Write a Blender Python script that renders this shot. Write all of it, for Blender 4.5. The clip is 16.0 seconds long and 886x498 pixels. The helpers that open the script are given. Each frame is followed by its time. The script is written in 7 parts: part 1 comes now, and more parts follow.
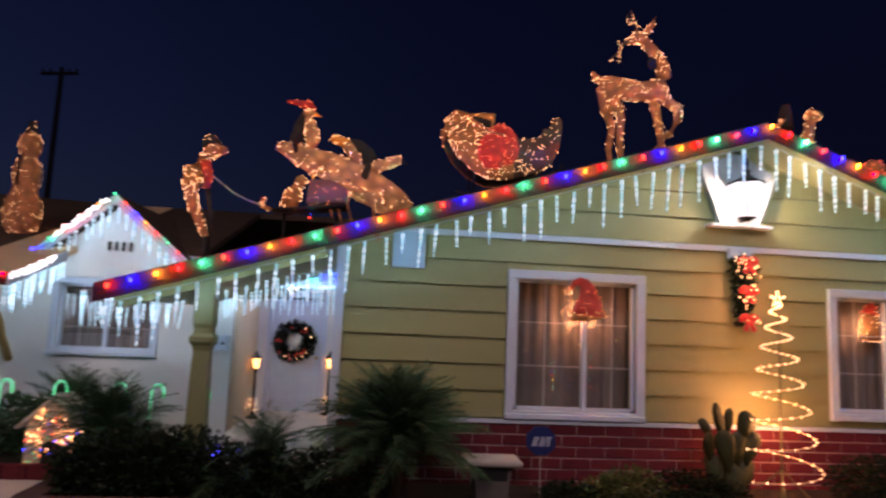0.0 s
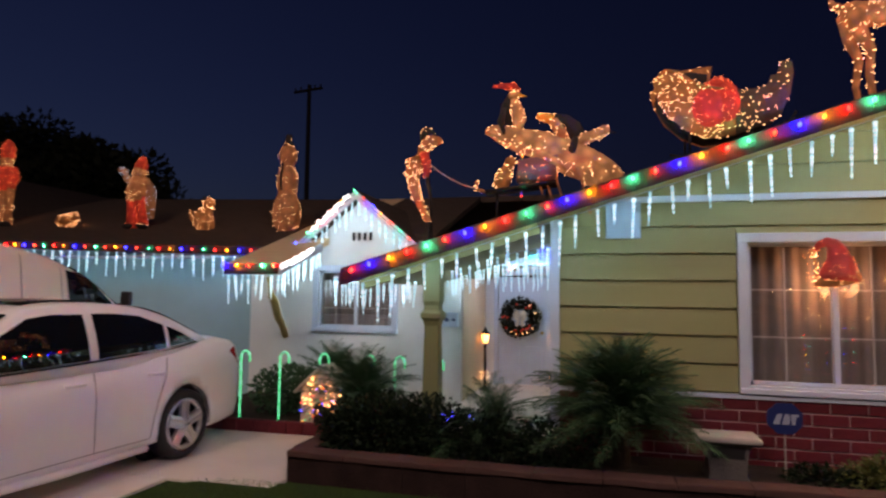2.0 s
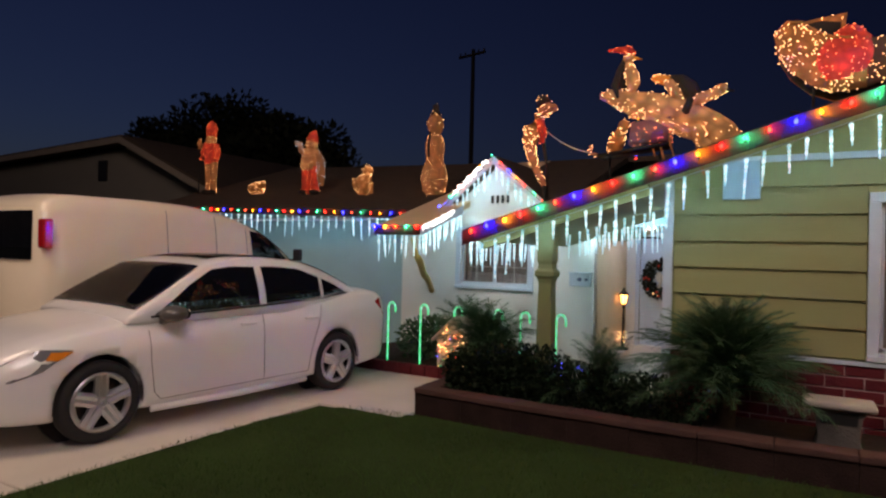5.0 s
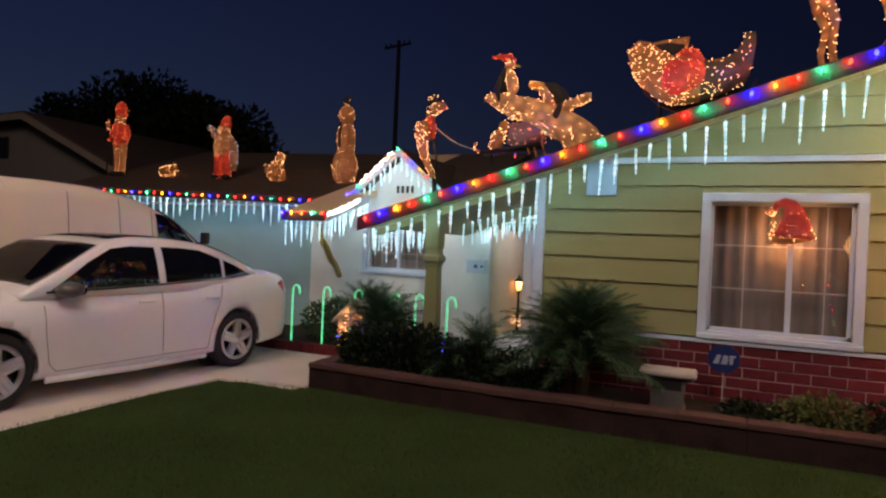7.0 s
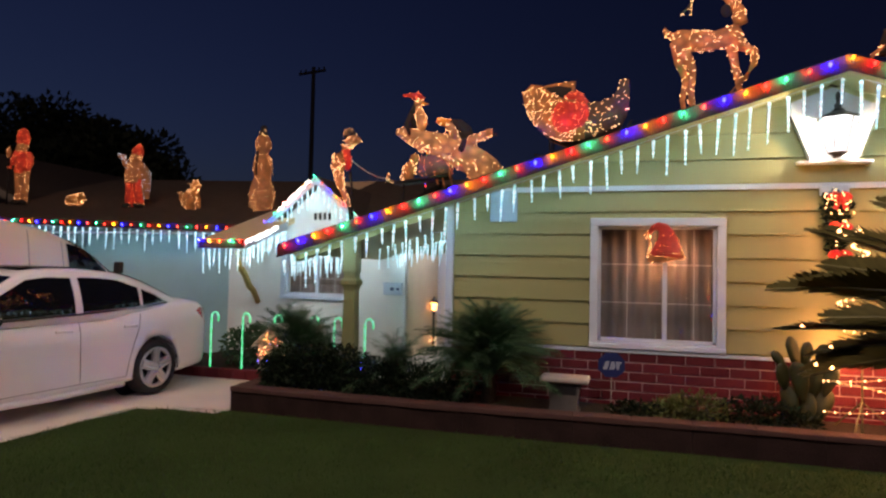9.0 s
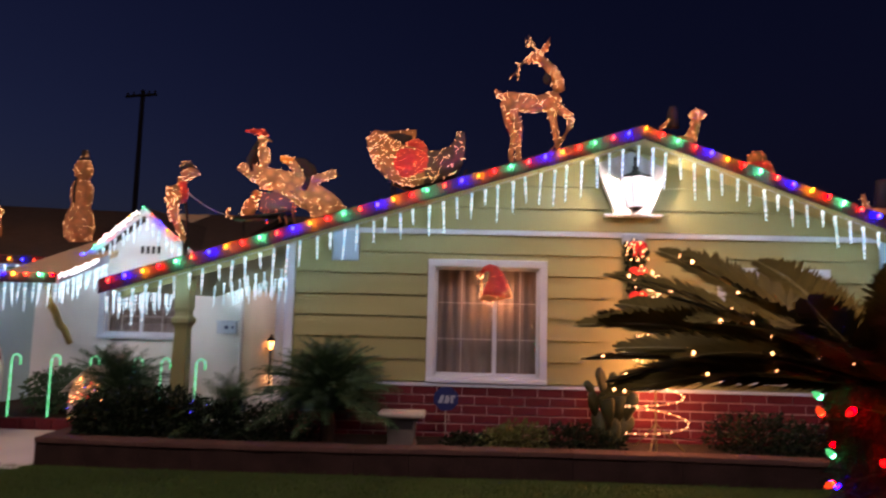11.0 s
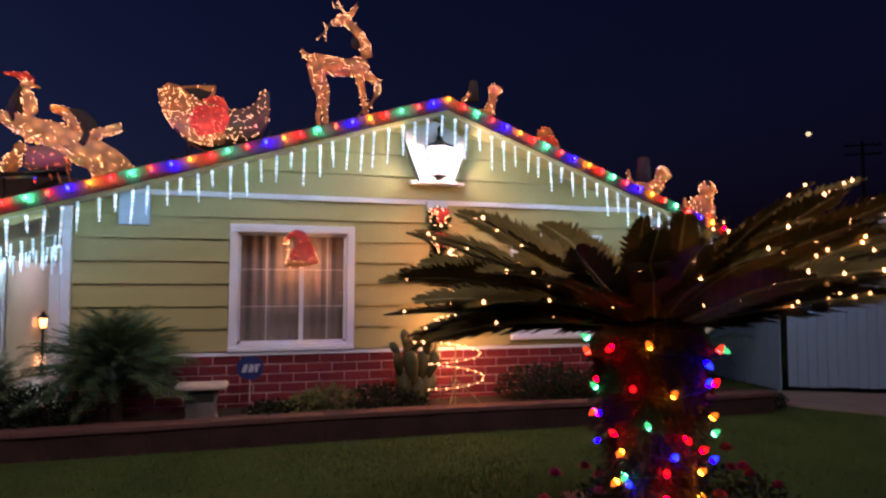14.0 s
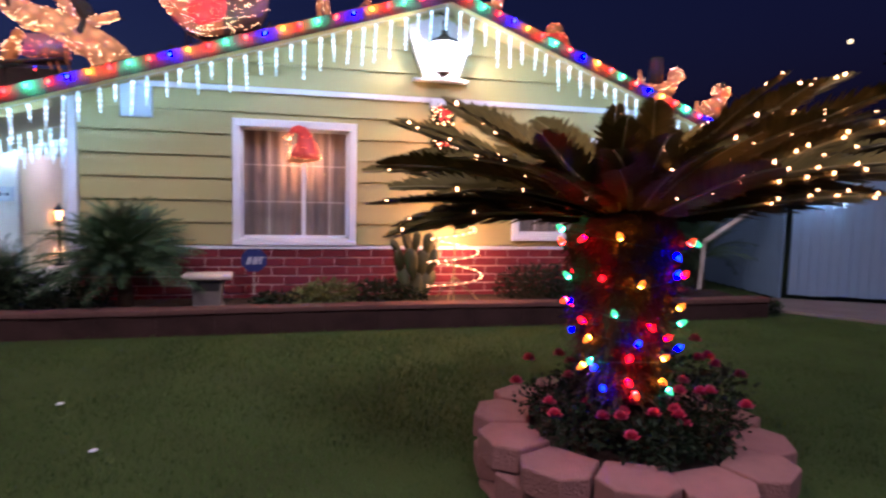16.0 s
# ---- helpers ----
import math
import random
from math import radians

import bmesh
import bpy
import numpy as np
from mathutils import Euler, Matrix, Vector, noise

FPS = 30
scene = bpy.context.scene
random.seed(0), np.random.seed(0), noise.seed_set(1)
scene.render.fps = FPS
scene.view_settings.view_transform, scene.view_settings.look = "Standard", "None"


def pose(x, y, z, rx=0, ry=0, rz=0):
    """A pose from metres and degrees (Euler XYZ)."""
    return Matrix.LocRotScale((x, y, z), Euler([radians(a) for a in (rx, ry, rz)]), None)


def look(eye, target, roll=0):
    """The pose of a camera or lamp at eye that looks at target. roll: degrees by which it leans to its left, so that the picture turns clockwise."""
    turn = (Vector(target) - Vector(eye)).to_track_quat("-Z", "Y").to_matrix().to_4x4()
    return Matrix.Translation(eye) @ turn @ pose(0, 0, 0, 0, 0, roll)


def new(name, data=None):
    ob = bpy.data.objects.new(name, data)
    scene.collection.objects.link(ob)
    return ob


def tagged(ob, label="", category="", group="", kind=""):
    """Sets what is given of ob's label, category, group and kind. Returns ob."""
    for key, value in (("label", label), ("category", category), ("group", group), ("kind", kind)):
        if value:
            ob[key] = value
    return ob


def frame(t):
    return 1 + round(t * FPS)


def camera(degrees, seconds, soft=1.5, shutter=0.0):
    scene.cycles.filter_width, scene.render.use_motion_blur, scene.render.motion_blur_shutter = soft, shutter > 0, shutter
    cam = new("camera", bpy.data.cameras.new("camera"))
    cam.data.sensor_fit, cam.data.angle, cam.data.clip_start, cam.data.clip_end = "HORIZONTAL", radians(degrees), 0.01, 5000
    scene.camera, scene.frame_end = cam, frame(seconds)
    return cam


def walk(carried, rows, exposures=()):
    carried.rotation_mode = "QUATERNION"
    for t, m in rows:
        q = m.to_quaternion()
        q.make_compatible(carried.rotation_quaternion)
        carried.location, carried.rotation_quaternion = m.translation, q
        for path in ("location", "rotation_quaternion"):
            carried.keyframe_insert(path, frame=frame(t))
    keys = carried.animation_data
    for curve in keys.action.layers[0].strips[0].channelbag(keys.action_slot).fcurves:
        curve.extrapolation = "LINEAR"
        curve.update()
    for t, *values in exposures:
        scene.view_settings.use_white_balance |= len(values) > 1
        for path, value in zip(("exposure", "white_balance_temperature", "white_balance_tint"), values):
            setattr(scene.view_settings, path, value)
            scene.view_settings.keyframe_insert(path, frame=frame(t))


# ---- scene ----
cam = camera(70.4, 16.0, soft=2.3, shutter=0.5)
PATH = [
    (0, (-1.389, -6.511, 1.805), (-1.181, -4.535, 2.039), 2.5),
    (0.5, (-1.283, -6.546, 1.8), (-1.334, -4.559, 2.019), 1.7),
    (1, (-1.275, -6.577, 1.804), (-1.482, -4.598, 2.006), 2.0),
    (1.5, (-1.273, -6.588, 1.794), (-1.572, -4.619, 1.974), 2.0),
    (2, (-1.253, -6.619, 1.773), (-1.749, -4.687, 1.917), 0.7),
    (2.5, (-1.2, -6.663, 1.762), (-1.779, -4.756, 1.923), -0.6),
    (3, (-1.07, -6.768, 1.744), (-1.819, -4.917, 1.86), 1.3),
    (3.2, (-0.999, -6.808, 1.753), (-1.816, -4.983, 1.808), 1.7),
    (5.3, (-0.391, -6.957, 1.765), (-1.396, -5.228, 1.759), 1.2),
    (5.5, (-0.318, -7.01, 1.761), (-1.268, -5.251, 1.726), 0.4),
    (6, (-0.181, -7.105, 1.764), (-1.029, -5.294, 1.785), 2.3),
    (6.5, (0.003, -7.154, 1.741), (-0.818, -5.331, 1.766), 1.7),
    (7, (0.16, -7.24, 1.729), (-0.638, -5.406, 1.715), 2.5),
    (7.5, (0.259, -7.327, 1.718), (-0.514, -5.483, 1.707), 0.5),
    (8, (0.336, -7.488, 1.693), (-0.32, -5.599, 1.675), -0.0),
    (8.5, (0.413, -7.626, 1.741), (-0.164, -5.711, 1.745), 0.6),
    (8.7, (0.399, -7.674, 1.738), (-0.176, -5.759, 1.771), 1.0),
    (10.8, (0.43, -7.954, 1.729), (0.308, -5.966, 1.901), 1.2),
    (11, (0.41, -7.957, 1.732), (0.352, -5.968, 1.932), 1.4),
    (11.5, (0.399, -7.968, 1.764), (0.449, -5.991, 2.065), 1.3),
    (12, (0.391, -7.966, 1.769), (0.569, -6.003, 2.106), 1.7),
    (12.5, (0.393, -7.974, 1.76), (0.672, -6.021, 2.09), 1.2),
    (13, (0.406, -7.976, 1.744), (0.768, -6.034, 2.056), 0.4),
    (13.5, (0.434, -7.973, 1.689), (0.877, -6.033, 1.893), 1.0),
    (14, (0.441, -7.985, 1.661), (0.978, -6.062, 1.777), 0.1),
    (14.5, (0.498, -8.004, 1.617), (1.151, -6.113, 1.611), 0.4),
    (15, (0.529, -8.029, 1.589), (1.346, -6.208, 1.464), 1.0),
    (15.5, (0.552, -8.049, 1.582), (1.272, -6.191, 1.419), 0.9),
    (16, (0.629, -8.091, 1.566), (1.115, -6.159, 1.387), 1.4),
]
EXPOSURES = [(0, -0.51, 6470, 38), (1.0, -0.36, 6820, 36), (1.5, -0.31, 6820, 33), (3.2, -0.09, 6970, 27), (5.3, -0.23, 6920, 21), (6.5, -0.26, 6970, 24), (8.7, -0.09, 6820, 23), (10.8, -0.24, 7080, 40), (13, -0.2, 6680, 46), (14, -0.06, 6430, 41), (14.5, 0.05, 6280, 41), (15, 0.36, 6130, 41), (16, 0.74, 5780, 44)]
walk(cam, [(t, look(e, g, r)) for t, e, g, r in PATH], EXPOSURES)

# ---- sky, unseen overhead lamps, exposure ----
world = bpy.data.worlds.new("dusk")
scene.world = world
world.use_nodes = True
wn, wl = world.node_tree.nodes, world.node_tree.links
wn.clear()
sky = wn.new("ShaderNodeTexSky")
sky.sky_type = "NISHITA"
sky.sun_disc = False
sky.sun_elevation = radians(-3.2)
sky.sun_rotation = radians(-66)
sky.altitude, sky.dust_density, sky.ozone_density = 50, 1.6, 3.0
bg_sky = wn.new("ShaderNodeBackground")
bg_sky.inputs["Strength"].default_value = 0.26
bg_night = wn.new("ShaderNodeBackground")
bg_night.inputs["Color"].default_value = (0.02, 0.095, 0.62, 1)
bg_night.inputs["Strength"].default_value = 0.0055
add = wn.new("ShaderNodeAddShader")
wout = wn.new("ShaderNodeOutputWorld")
wl.new(sky.outputs[0], bg_sky.inputs["Color"])
wl.new(bg_sky.outputs[0], add.inputs[0])
wl.new(bg_night.outputs[0], add.inputs[1])
wl.new(add.outputs[0], wout.inputs["Surface"])


def lamp(name, kind, place, energy, color, size=0.1, target=None):
    data = bpy.data.lights.new(name, kind)
    data.energy, data.color = energy, color
    if kind == "AREA":
        data.size = size
    else:
        data.shadow_soft_size = size
    ob = new(name, data)
    ob.matrix_world = look(place, target) if target else pose(*place)
    return ob


# two unseen lamps added high over the plot: a warm one and a whiter fill
lamp("unseen_overhead_lamp", "POINT", (-6.2, -7.6, 9.5), 1750, (1.0, 0.78, 0.58), 2.0)
lamp("unseen_overhead_lamp", "POINT", (2.8, -9.6, 9.5), 1850, (1.0, 0.90, 0.86), 2.4)


# ---- materials ----
def mat(name, color=(0.5, 0.5, 0.5), rough=0.6, metal=0.0, vary=0.0, scale=8.0, bump=0.0, fine=60.0, emit=0.0, glow=None,
        island=0.0, spec=0.5, coat=0.0, stretch=(1, 1, 1), per_object=0.0, cells=0.0):
    """A surface with two scales of colour variation and relief."""
    m = bpy.data.materials.new(name)
    m.use_nodes = True
    n, l = m.node_tree.nodes, m.node_tree.links
    b = n["Principled BSDF"]
    b.inputs["Base Color"].default_value = (*color, 1)
    b.inputs["Roughness"].default_value = rough
    b.inputs["Metallic"].default_value = metal
    b.inputs["Specular IOR Level"].default_value = spec
    b.inputs["Coat Weight"].default_value = coat
    if vary or bump:
        tc = n.new("ShaderNodeTexCoord")
        mp = n.new("ShaderNodeMapping")
        mp.inputs["Scale"].default_value = stretch
        l.new(tc.outputs["Object"], mp.inputs["Vector"])
        big = n.new("ShaderNodeTexNoise")
        big.inputs["Scale"].default_value = scale
        big.inputs["Detail"].default_value = 5
        l.new(mp.outputs[0], big.inputs["Vector"])
        small = n.new("ShaderNodeTexNoise")
        small.inputs["Scale"].default_value = fine
        small.inputs["Detail"].default_value = 3
        l.new(mp.outputs[0], small.inputs["Vector"])
    if vary or island or per_object:
        total = None
        terms = []
        if vary:
            terms += [(big.outputs["Fac"], vary * 2.2), (small.outputs["Fac"], vary * 0.9)]
        if island:
            g = n.new("ShaderNodeNewGeometry")
            terms.append((g.outputs["Random Per Island"], island))
        if per_object:
            oi = n.new("ShaderNodeObjectInfo")
            terms.append((oi.outputs["Random"], per_object))
        for out, k in terms:
            ma = n.new("ShaderNodeMath")
            ma.operation = "MULTIPLY_ADD"
            l.new(out, ma.inputs[0])
            ma.inputs[1].default_value = k
            if total is None:
                ma.inputs[2].default_value = 1.0 - sum(t[1] for t in terms) / 2
            else:
                l.new(total, ma.inputs[2])
            total = ma.outputs[0]
        mix = n.new("ShaderNodeVectorMath")
        mix.operation = "SCALE"
        mix.inputs[0].default_value = color
        l.new(total, mix.inputs["Scale"])
        l.new(mix.outputs[0], b.inputs["Base Color"])
    if bump:
        bp = n.new("ShaderNodeBump")
        bp.inputs["Strength"].default_value = bump
        bp.inputs["Distance"].default_value = 0.02
        l.new(small.outputs["Fac"], bp.inputs["Height"])
        l.new(bp.outputs[0], b.inputs["Normal"])
    if emit:
        b.inputs["Emission Color"].default_value = (*(glow or color), 1)
        b.inputs["Emission Strength"].default_value = emit
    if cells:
        # glow painted into the surface in round pools, with no bulbs inside
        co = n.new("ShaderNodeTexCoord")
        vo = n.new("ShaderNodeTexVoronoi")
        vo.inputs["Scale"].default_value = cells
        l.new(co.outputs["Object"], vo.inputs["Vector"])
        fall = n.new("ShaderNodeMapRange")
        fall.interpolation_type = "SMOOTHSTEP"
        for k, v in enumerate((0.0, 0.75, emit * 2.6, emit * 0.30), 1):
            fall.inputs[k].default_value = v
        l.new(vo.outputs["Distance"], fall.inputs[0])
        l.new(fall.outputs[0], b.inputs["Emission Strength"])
    return m


def icicle_material(name, gain):
    """Clear plastic tube with a row of cool white diodes: bright beads with dimmer gaps."""
    m = mat(name, (0.8, 0.85, 0.85), 0.3)
    n, l = m.node_tree.nodes, m.node_tree.links
    b = n["Principled BSDF"]
    tc = n.new("ShaderNodeTexCoord")
    wave = n.new("ShaderNodeTexWave")
    wave.wave_type, wave.bands_direction = "BANDS", "Z"
    wave.inputs["Scale"].default_value = 5.5
    wave.inputs["Distortion"].default_value = 2.0
    l.new(tc.outputs["Object"], wave.inputs["Vector"])
    ma = n.new("ShaderNodeMath")
    ma.operation = "MULTIPLY_ADD"
    ma.inputs[1].default_value, ma.inputs[2].default_value = gain * 2.1, gain * 0.04
    l.new(wave.outputs["Fac"], ma.inputs[0])
    b.inputs["Emission Color"].default_value = (0.50, 0.90, 1.0, 1)
    l.new(ma.outputs[0], b.inputs["Emission Strength"])
    return m


def glass_material(name="window_glass", tint=(1, 1, 1), rough=0.0):
    m = bpy.data.materials.new(name)
    m.use_nodes = True
    n, l = m.node_tree.nodes, m.node_tree.links
    n.clear()
    out = n.new("ShaderNodeOutputMaterial")
    tr = n.new("ShaderNodeBsdfTransparent")
    tr.inputs["Color"].default_value = (*tint, 1)
    gl = n.new("ShaderNodeBsdfGlossy")
    gl.inputs["Roughness"].default_value = rough
    lw = n.new("ShaderNodeLayerWeight")
    lw.inputs["Blend"].default_value = 0.5
    pw = n.new("ShaderNodeMath")
    pw.operation = "POWER"
    pw.inputs[1].default_value = 4.0
    fr = n.new("ShaderNodeMath")
    fr.operation = "MULTIPLY_ADD"
    fr.inputs[1].default_value, fr.inputs[2].default_value = 0.7, 0.075
    l.new(lw.outputs["Facing"], pw.inputs[0])
    l.new(pw.outputs[0], fr.inputs[0])
    mx = n.new("ShaderNodeMixShader")
    l.new(fr.outputs[0], mx.inputs[0])
    l.new(tr.outputs[0], mx.inputs[1])
    l.new(gl.outputs[0], mx.inputs[2])
    l.new(mx.outputs[0], out.inputs["Surface"])
    return m


ICICLE = 1.25
BULB = 5.0
BULB_BACK = 1500.0
M = {}
M["siding"] = mat("yellow_green_siding_paint", (0.252, 0.244, 0.098), 0.55, vary=0.10, scale=1.5, bump=0.15, fine=40, stretch=(0.4, 1, 3), per_object=0.06)
M["white"] = mat("white_painted_wood", (0.50, 0.57, 0.66), 0.5, vary=0.08, scale=4, bump=0.08)
# near-black base keeps the lamps' white light from washing out bulb colours
M["fascia"] = mat("near_black_fascia", (0.028, 0.025, 0.024), 0.8, vary=0.10, scale=4, bump=0.1, spec=0.04)
M["stucco"] = mat("white_stucco", (0.70, 0.69, 0.66), 0.85, vary=0.10, scale=2, bump=0.5, fine=90)
M["grey_wall"] = mat("pale_garage_wall_paint", (0.30, 0.45, 0.46), 0.8, vary=0.10, scale=2, bump=0.4, fine=80)
M["cream"] = mat("cream_stucco", (0.62, 0.50, 0.32), 0.85, vary=0.12, scale=2, bump=0.5, fine=90)
M["brick"] = mat("red_painted_brick", (0.135, 0.022, 0.029), 0.7, vary=0.25, scale=14, bump=0.5, fine=70, per_object=0.35, spec=0.15)
M["mortar"] = mat("pale_mortar", (0.42, 0.29, 0.28), 0.9, vary=0.2, scale=12, bump=0.4)
M["shingle"] = mat("brown_asphalt_shingles", (0.075, 0.055, 0.042), 0.95, vary=0.3, scale=6, bump=0.8, fine=120, spec=0.15)
M["soil"] = mat("dark_garden_soil", (0.035, 0.027, 0.02), 1.0, vary=0.5, scale=12, bump=1.0, fine=70, spec=0.15)
M["lawn_soil"] = mat("lawn_turf", (0.033, 0.060, 0.015), 1.0, vary=0.45, scale=1.1, bump=1.0, fine=90, spec=0.15)
M["grass"] = mat("grass_blade", (0.045, 0.090, 0.022), 0.8, vary=0.85, scale=0.9, fine=6, island=0.3, spec=0.15)
M["concrete"] = mat("driveway_concrete", (0.60, 0.55, 0.48), 0.9, vary=0.18, scale=1.3, bump=0.12, fine=80)
# wall faces darker than the cap: their shade is in the colour
M["kerbwall"] = mat("shaded_red_brown_wall", (0.032, 0.018, 0.016), 0.9, vary=0.65, scale=3, bump=0.6, fine=60, per_object=0.06, spec=0.15)
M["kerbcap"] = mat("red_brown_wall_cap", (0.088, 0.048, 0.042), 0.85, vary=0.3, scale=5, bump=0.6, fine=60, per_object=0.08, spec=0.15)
M["ringblock"] = mat("pink_tumbled_planter_block", (0.22, 0.105, 0.095), 0.9, vary=0.22, scale=9, bump=0.7, fine=90, per_object=0.15)
M["palmleaf"] = mat("date_palm_leaflet", (0.042, 0.088, 0.042), 0.55, vary=0.2, scale=5, island=0.35, spec=0.15)
M["sagoleaf"] = mat("sago_palm_leaflet", (0.074, 0.064, 0.018), 0.5, vary=0.2, scale=5, island=0.35, spec=0.15)
M["sagostem"] = mat("sago_rachis", (0.16, 0.15, 0.06), 0.5, vary=0.2, scale=8)
M["bark"] = mat("fibrous_sago_trunk", (0.045, 0.030, 0.019), 0.95, vary=0.4, scale=14, bump=1.0, fine=60, spec=0.15)
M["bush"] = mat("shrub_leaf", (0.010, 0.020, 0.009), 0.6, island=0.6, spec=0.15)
M["treeleaf"] = mat("dark_tree_leaf", (0.016, 0.020, 0.011), 0.7, island=0.5, spec=0.15)
M["rose"] = mat("pink_red_rose_petal", (0.46, 0.045, 0.11), 0.6, island=0.4)
M["cactus"] = mat("cactus_pad", (0.034, 0.040, 0.008), 0.6, vary=0.2, scale=9, bump=0.3)
M["icicle"] = icicle_material("icicle_led", ICICLE)
M["icicle_gap"] = mat("icicle_tube", (0.55, 0.75, 0.8), 0.3, emit=0.42, glow=(0.30, 0.80, 0.95))
# rear materials emit many times more, added to light the surfaces behind
M["icicle_back"] = icicle_material("icicle_led_rear", ICICLE * 19)
M["icicle_bright"] = icicle_material("bright_icicle_led", ICICLE * 1.2)
M["icicle_bright_back"] = icicle_material("bright_icicle_led_rear", ICICLE * 14)
M["glass"] = glass_material()
M["black"] = mat("black_plastic", (0.012, 0.012, 0.013), 0.5)
M["iron"] = mat("black_wrought_iron", (0.02, 0.018, 0.016), 0.55, metal=0.6, vary=0.1, bump=0.1)
M["wire"] = mat("dark_green_cable", (0.02, 0.04, 0.02), 0.6)
# this fabric glows by itself in place of lights inside the figures
M["fabric"] = mat("beige_glow_fabric", (0.26, 0.12, 0.055), 0.95, vary=0.35, scale=9, bump=0.6, fine=130, emit=0.19, glow=(1.0, 0.30, 0.075), cells=9)
M["tinsel_red"] = mat("red_tinsel", (0.50, 0.030, 0.025), 0.35, vary=0.7, scale=16, bump=1.0, fine=140)
M["tinsel_white"] = mat("white_tinsel", (0.72, 0.66, 0.55), 0.7, vary=0.2, scale=30, bump=1.0, fine=140)
M["tinsel_dark"] = mat("black_felt", (0.02, 0.015, 0.012), 0.9)
M["warm"] = mat("warm_mini_light", (1, 0.8, 0.5), 0.4, emit=9.0, glow=(1.0, 0.50, 0.19))
M["warm_back"] = mat("warm_mini_light_rear", (1, 0.8, 0.5), 0.4, emit=45.0, glow=(1.0, 0.42, 0.12))
M["figure_back"] = mat("figure_light_rear", (1, 0.8, 0.5), 0.4, emit=9.0, glow=(1.0, 0.38, 0.10))
M["hat_back"] = mat("hat_light_rear", (1, 0.8, 0.5), 0.4, emit=170.0, glow=(1.0, 0.42, 0.12))
M["warmrope"] = mat("warm_rope_light", (1, 0.8, 0.5), 0.4, emit=8.0, glow=(1.0, 0.58, 0.25))
M["led_blue"] = mat("blue_string_light", (0.1, 0.1, 1), 0.3, emit=6.0, glow=(0.06, 0.07, 1.0))
BULB_COLOURS = {"yellow": (1.0, 0.26, 0.002), "blue": (0.0015, 0.002, 1.0), "red": (1.0, 0.0025, 0.0012), "green": (0.0, 0.55, 0.20), "orange": (1.0, 0.010, 0.0015)}
SEEN = {"yellow": (1.0, 0.40, 0.03), "blue": (0.03, 0.05, 1.0), "red": (1.0, 0.05, 0.03), "green": (0.01, 0.60, 0.26), "orange": (1.0, 0.13, 0.04)}
REAR = {"yellow": 0.62, "blue": 1.35, "red": 0.60, "green": 1.2, "orange": 0.34}
GAIN = {"yellow": 0.6, "blue": 2.2, "red": 0.9, "green": 0.36, "orange": 0.6}
for key, c in BULB_COLOURS.items():
    M[key] = mat(key + "_bulb_glass", c, 0.25, emit=BULB * GAIN[key], glow=SEEN[key])
    M[key + "_dim"] = mat(key + "_small_bulb_rear", c, 0.25, emit=320 * REAR[key], glow=c)
    M[key + "_back"] = mat(key + "_bulb_rear", c, 0.25, emit=BULB_BACK * REAR[key], glow=c)


# ---- mesh helpers ----
def box(bm, c, s, m=None):
    """A box of size s about c; m: an extra pose."""
    t = Matrix.Translation(c) @ Matrix.Diagonal((*s, 1))
    return bmesh.ops.create_cube(bm, size=1, matrix=m @ t if m else t)["verts"]


def tube(bm, pts, radii, seg=6, cap=True):
    """A tube through pts with one radius or a radius for each."""
    pts = [Vector(p) for p in pts]
    if not hasattr(radii, "__len__"):
        radii = [radii] * len(pts)
    rings = []
    for i, p in enumerate(pts):
        d = (pts[min(i + 1, len(pts) - 1)] - pts[max(i - 1, 0)]).normalized()
        a = d.cross(Vector((0, 0, 1)) if abs(d.z) < 0.9 else Vector((1, 0, 0))).normalized()
        b = d.cross(a)
        rings.append([bm.verts.new(p + radii[i] * (math.cos(k * math.tau / seg) * a + math.sin(k * math.tau / seg) * b)) for k in range(seg)])
    for r0, r1 in zip(rings, rings[1:]):
        for k in range(seg):
            bm.faces.new((r0[k], r0[(k + 1) % seg], r1[(k + 1) % seg], r1[k]))
    if cap:
        bm.faces.new(rings[0][::-1])
        bm.faces.new(rings[-1])


def ball(bm, c, r, u=10, v=7, m=None):
    """An ellipsoid of radii r about c."""
    r = r if hasattr(r, "__len__") else (r, r, r)
    t = Matrix.Translation(c) @ (m if m else Matrix()) @ Matrix.Diagonal((*r, 1))
    return bmesh.ops.create_uvsphere(bm, u_segments=u, v_segments=v, radius=1, matrix=t)["verts"]


def prism(bm, poly, lo, hi, axis="y"):
    """A flat polygon of (x, z), (y, z) or (x, y) pushed from lo to hi along the axis."""
    def at(p, d):
        return {"y": (p[0], d, p[1]), "x": (d, p[0], p[1]), "z": (p[0], p[1], d)}[axis]
    a = [bm.verts.new(at(p, lo)) for p in poly]
    b = [bm.verts.new(at(p, hi)) for p in poly]
    n = len(poly)
    faces = [bm.faces.new(a), bm.faces.new(b[::-1])]
    faces += [bm.faces.new((a[i], b[i], b[(i + 1) % n], a[(i + 1) % n])) for i in range(n)]
    bmesh.ops.recalc_face_normals(bm, faces=faces)
    return a + b


def bevelled(bm, width, segments=2):
    bmesh.ops.bevel(bm, geom=bm.edges[:], offset=width, segments=segments, affect="EDGES", profile=0.5)


def mesh_of(name, bm, materials, smooth=False):
    me = bpy.data.meshes.new(name)
    for f in bm.faces:
        f.smooth = smooth
    bm.to_mesh(me)
    bm.free()
    for m in materials if isinstance(materials, (list, tuple)) else (materials,):
        me.materials.append(M[m] if isinstance(m, str) else m)
    return me


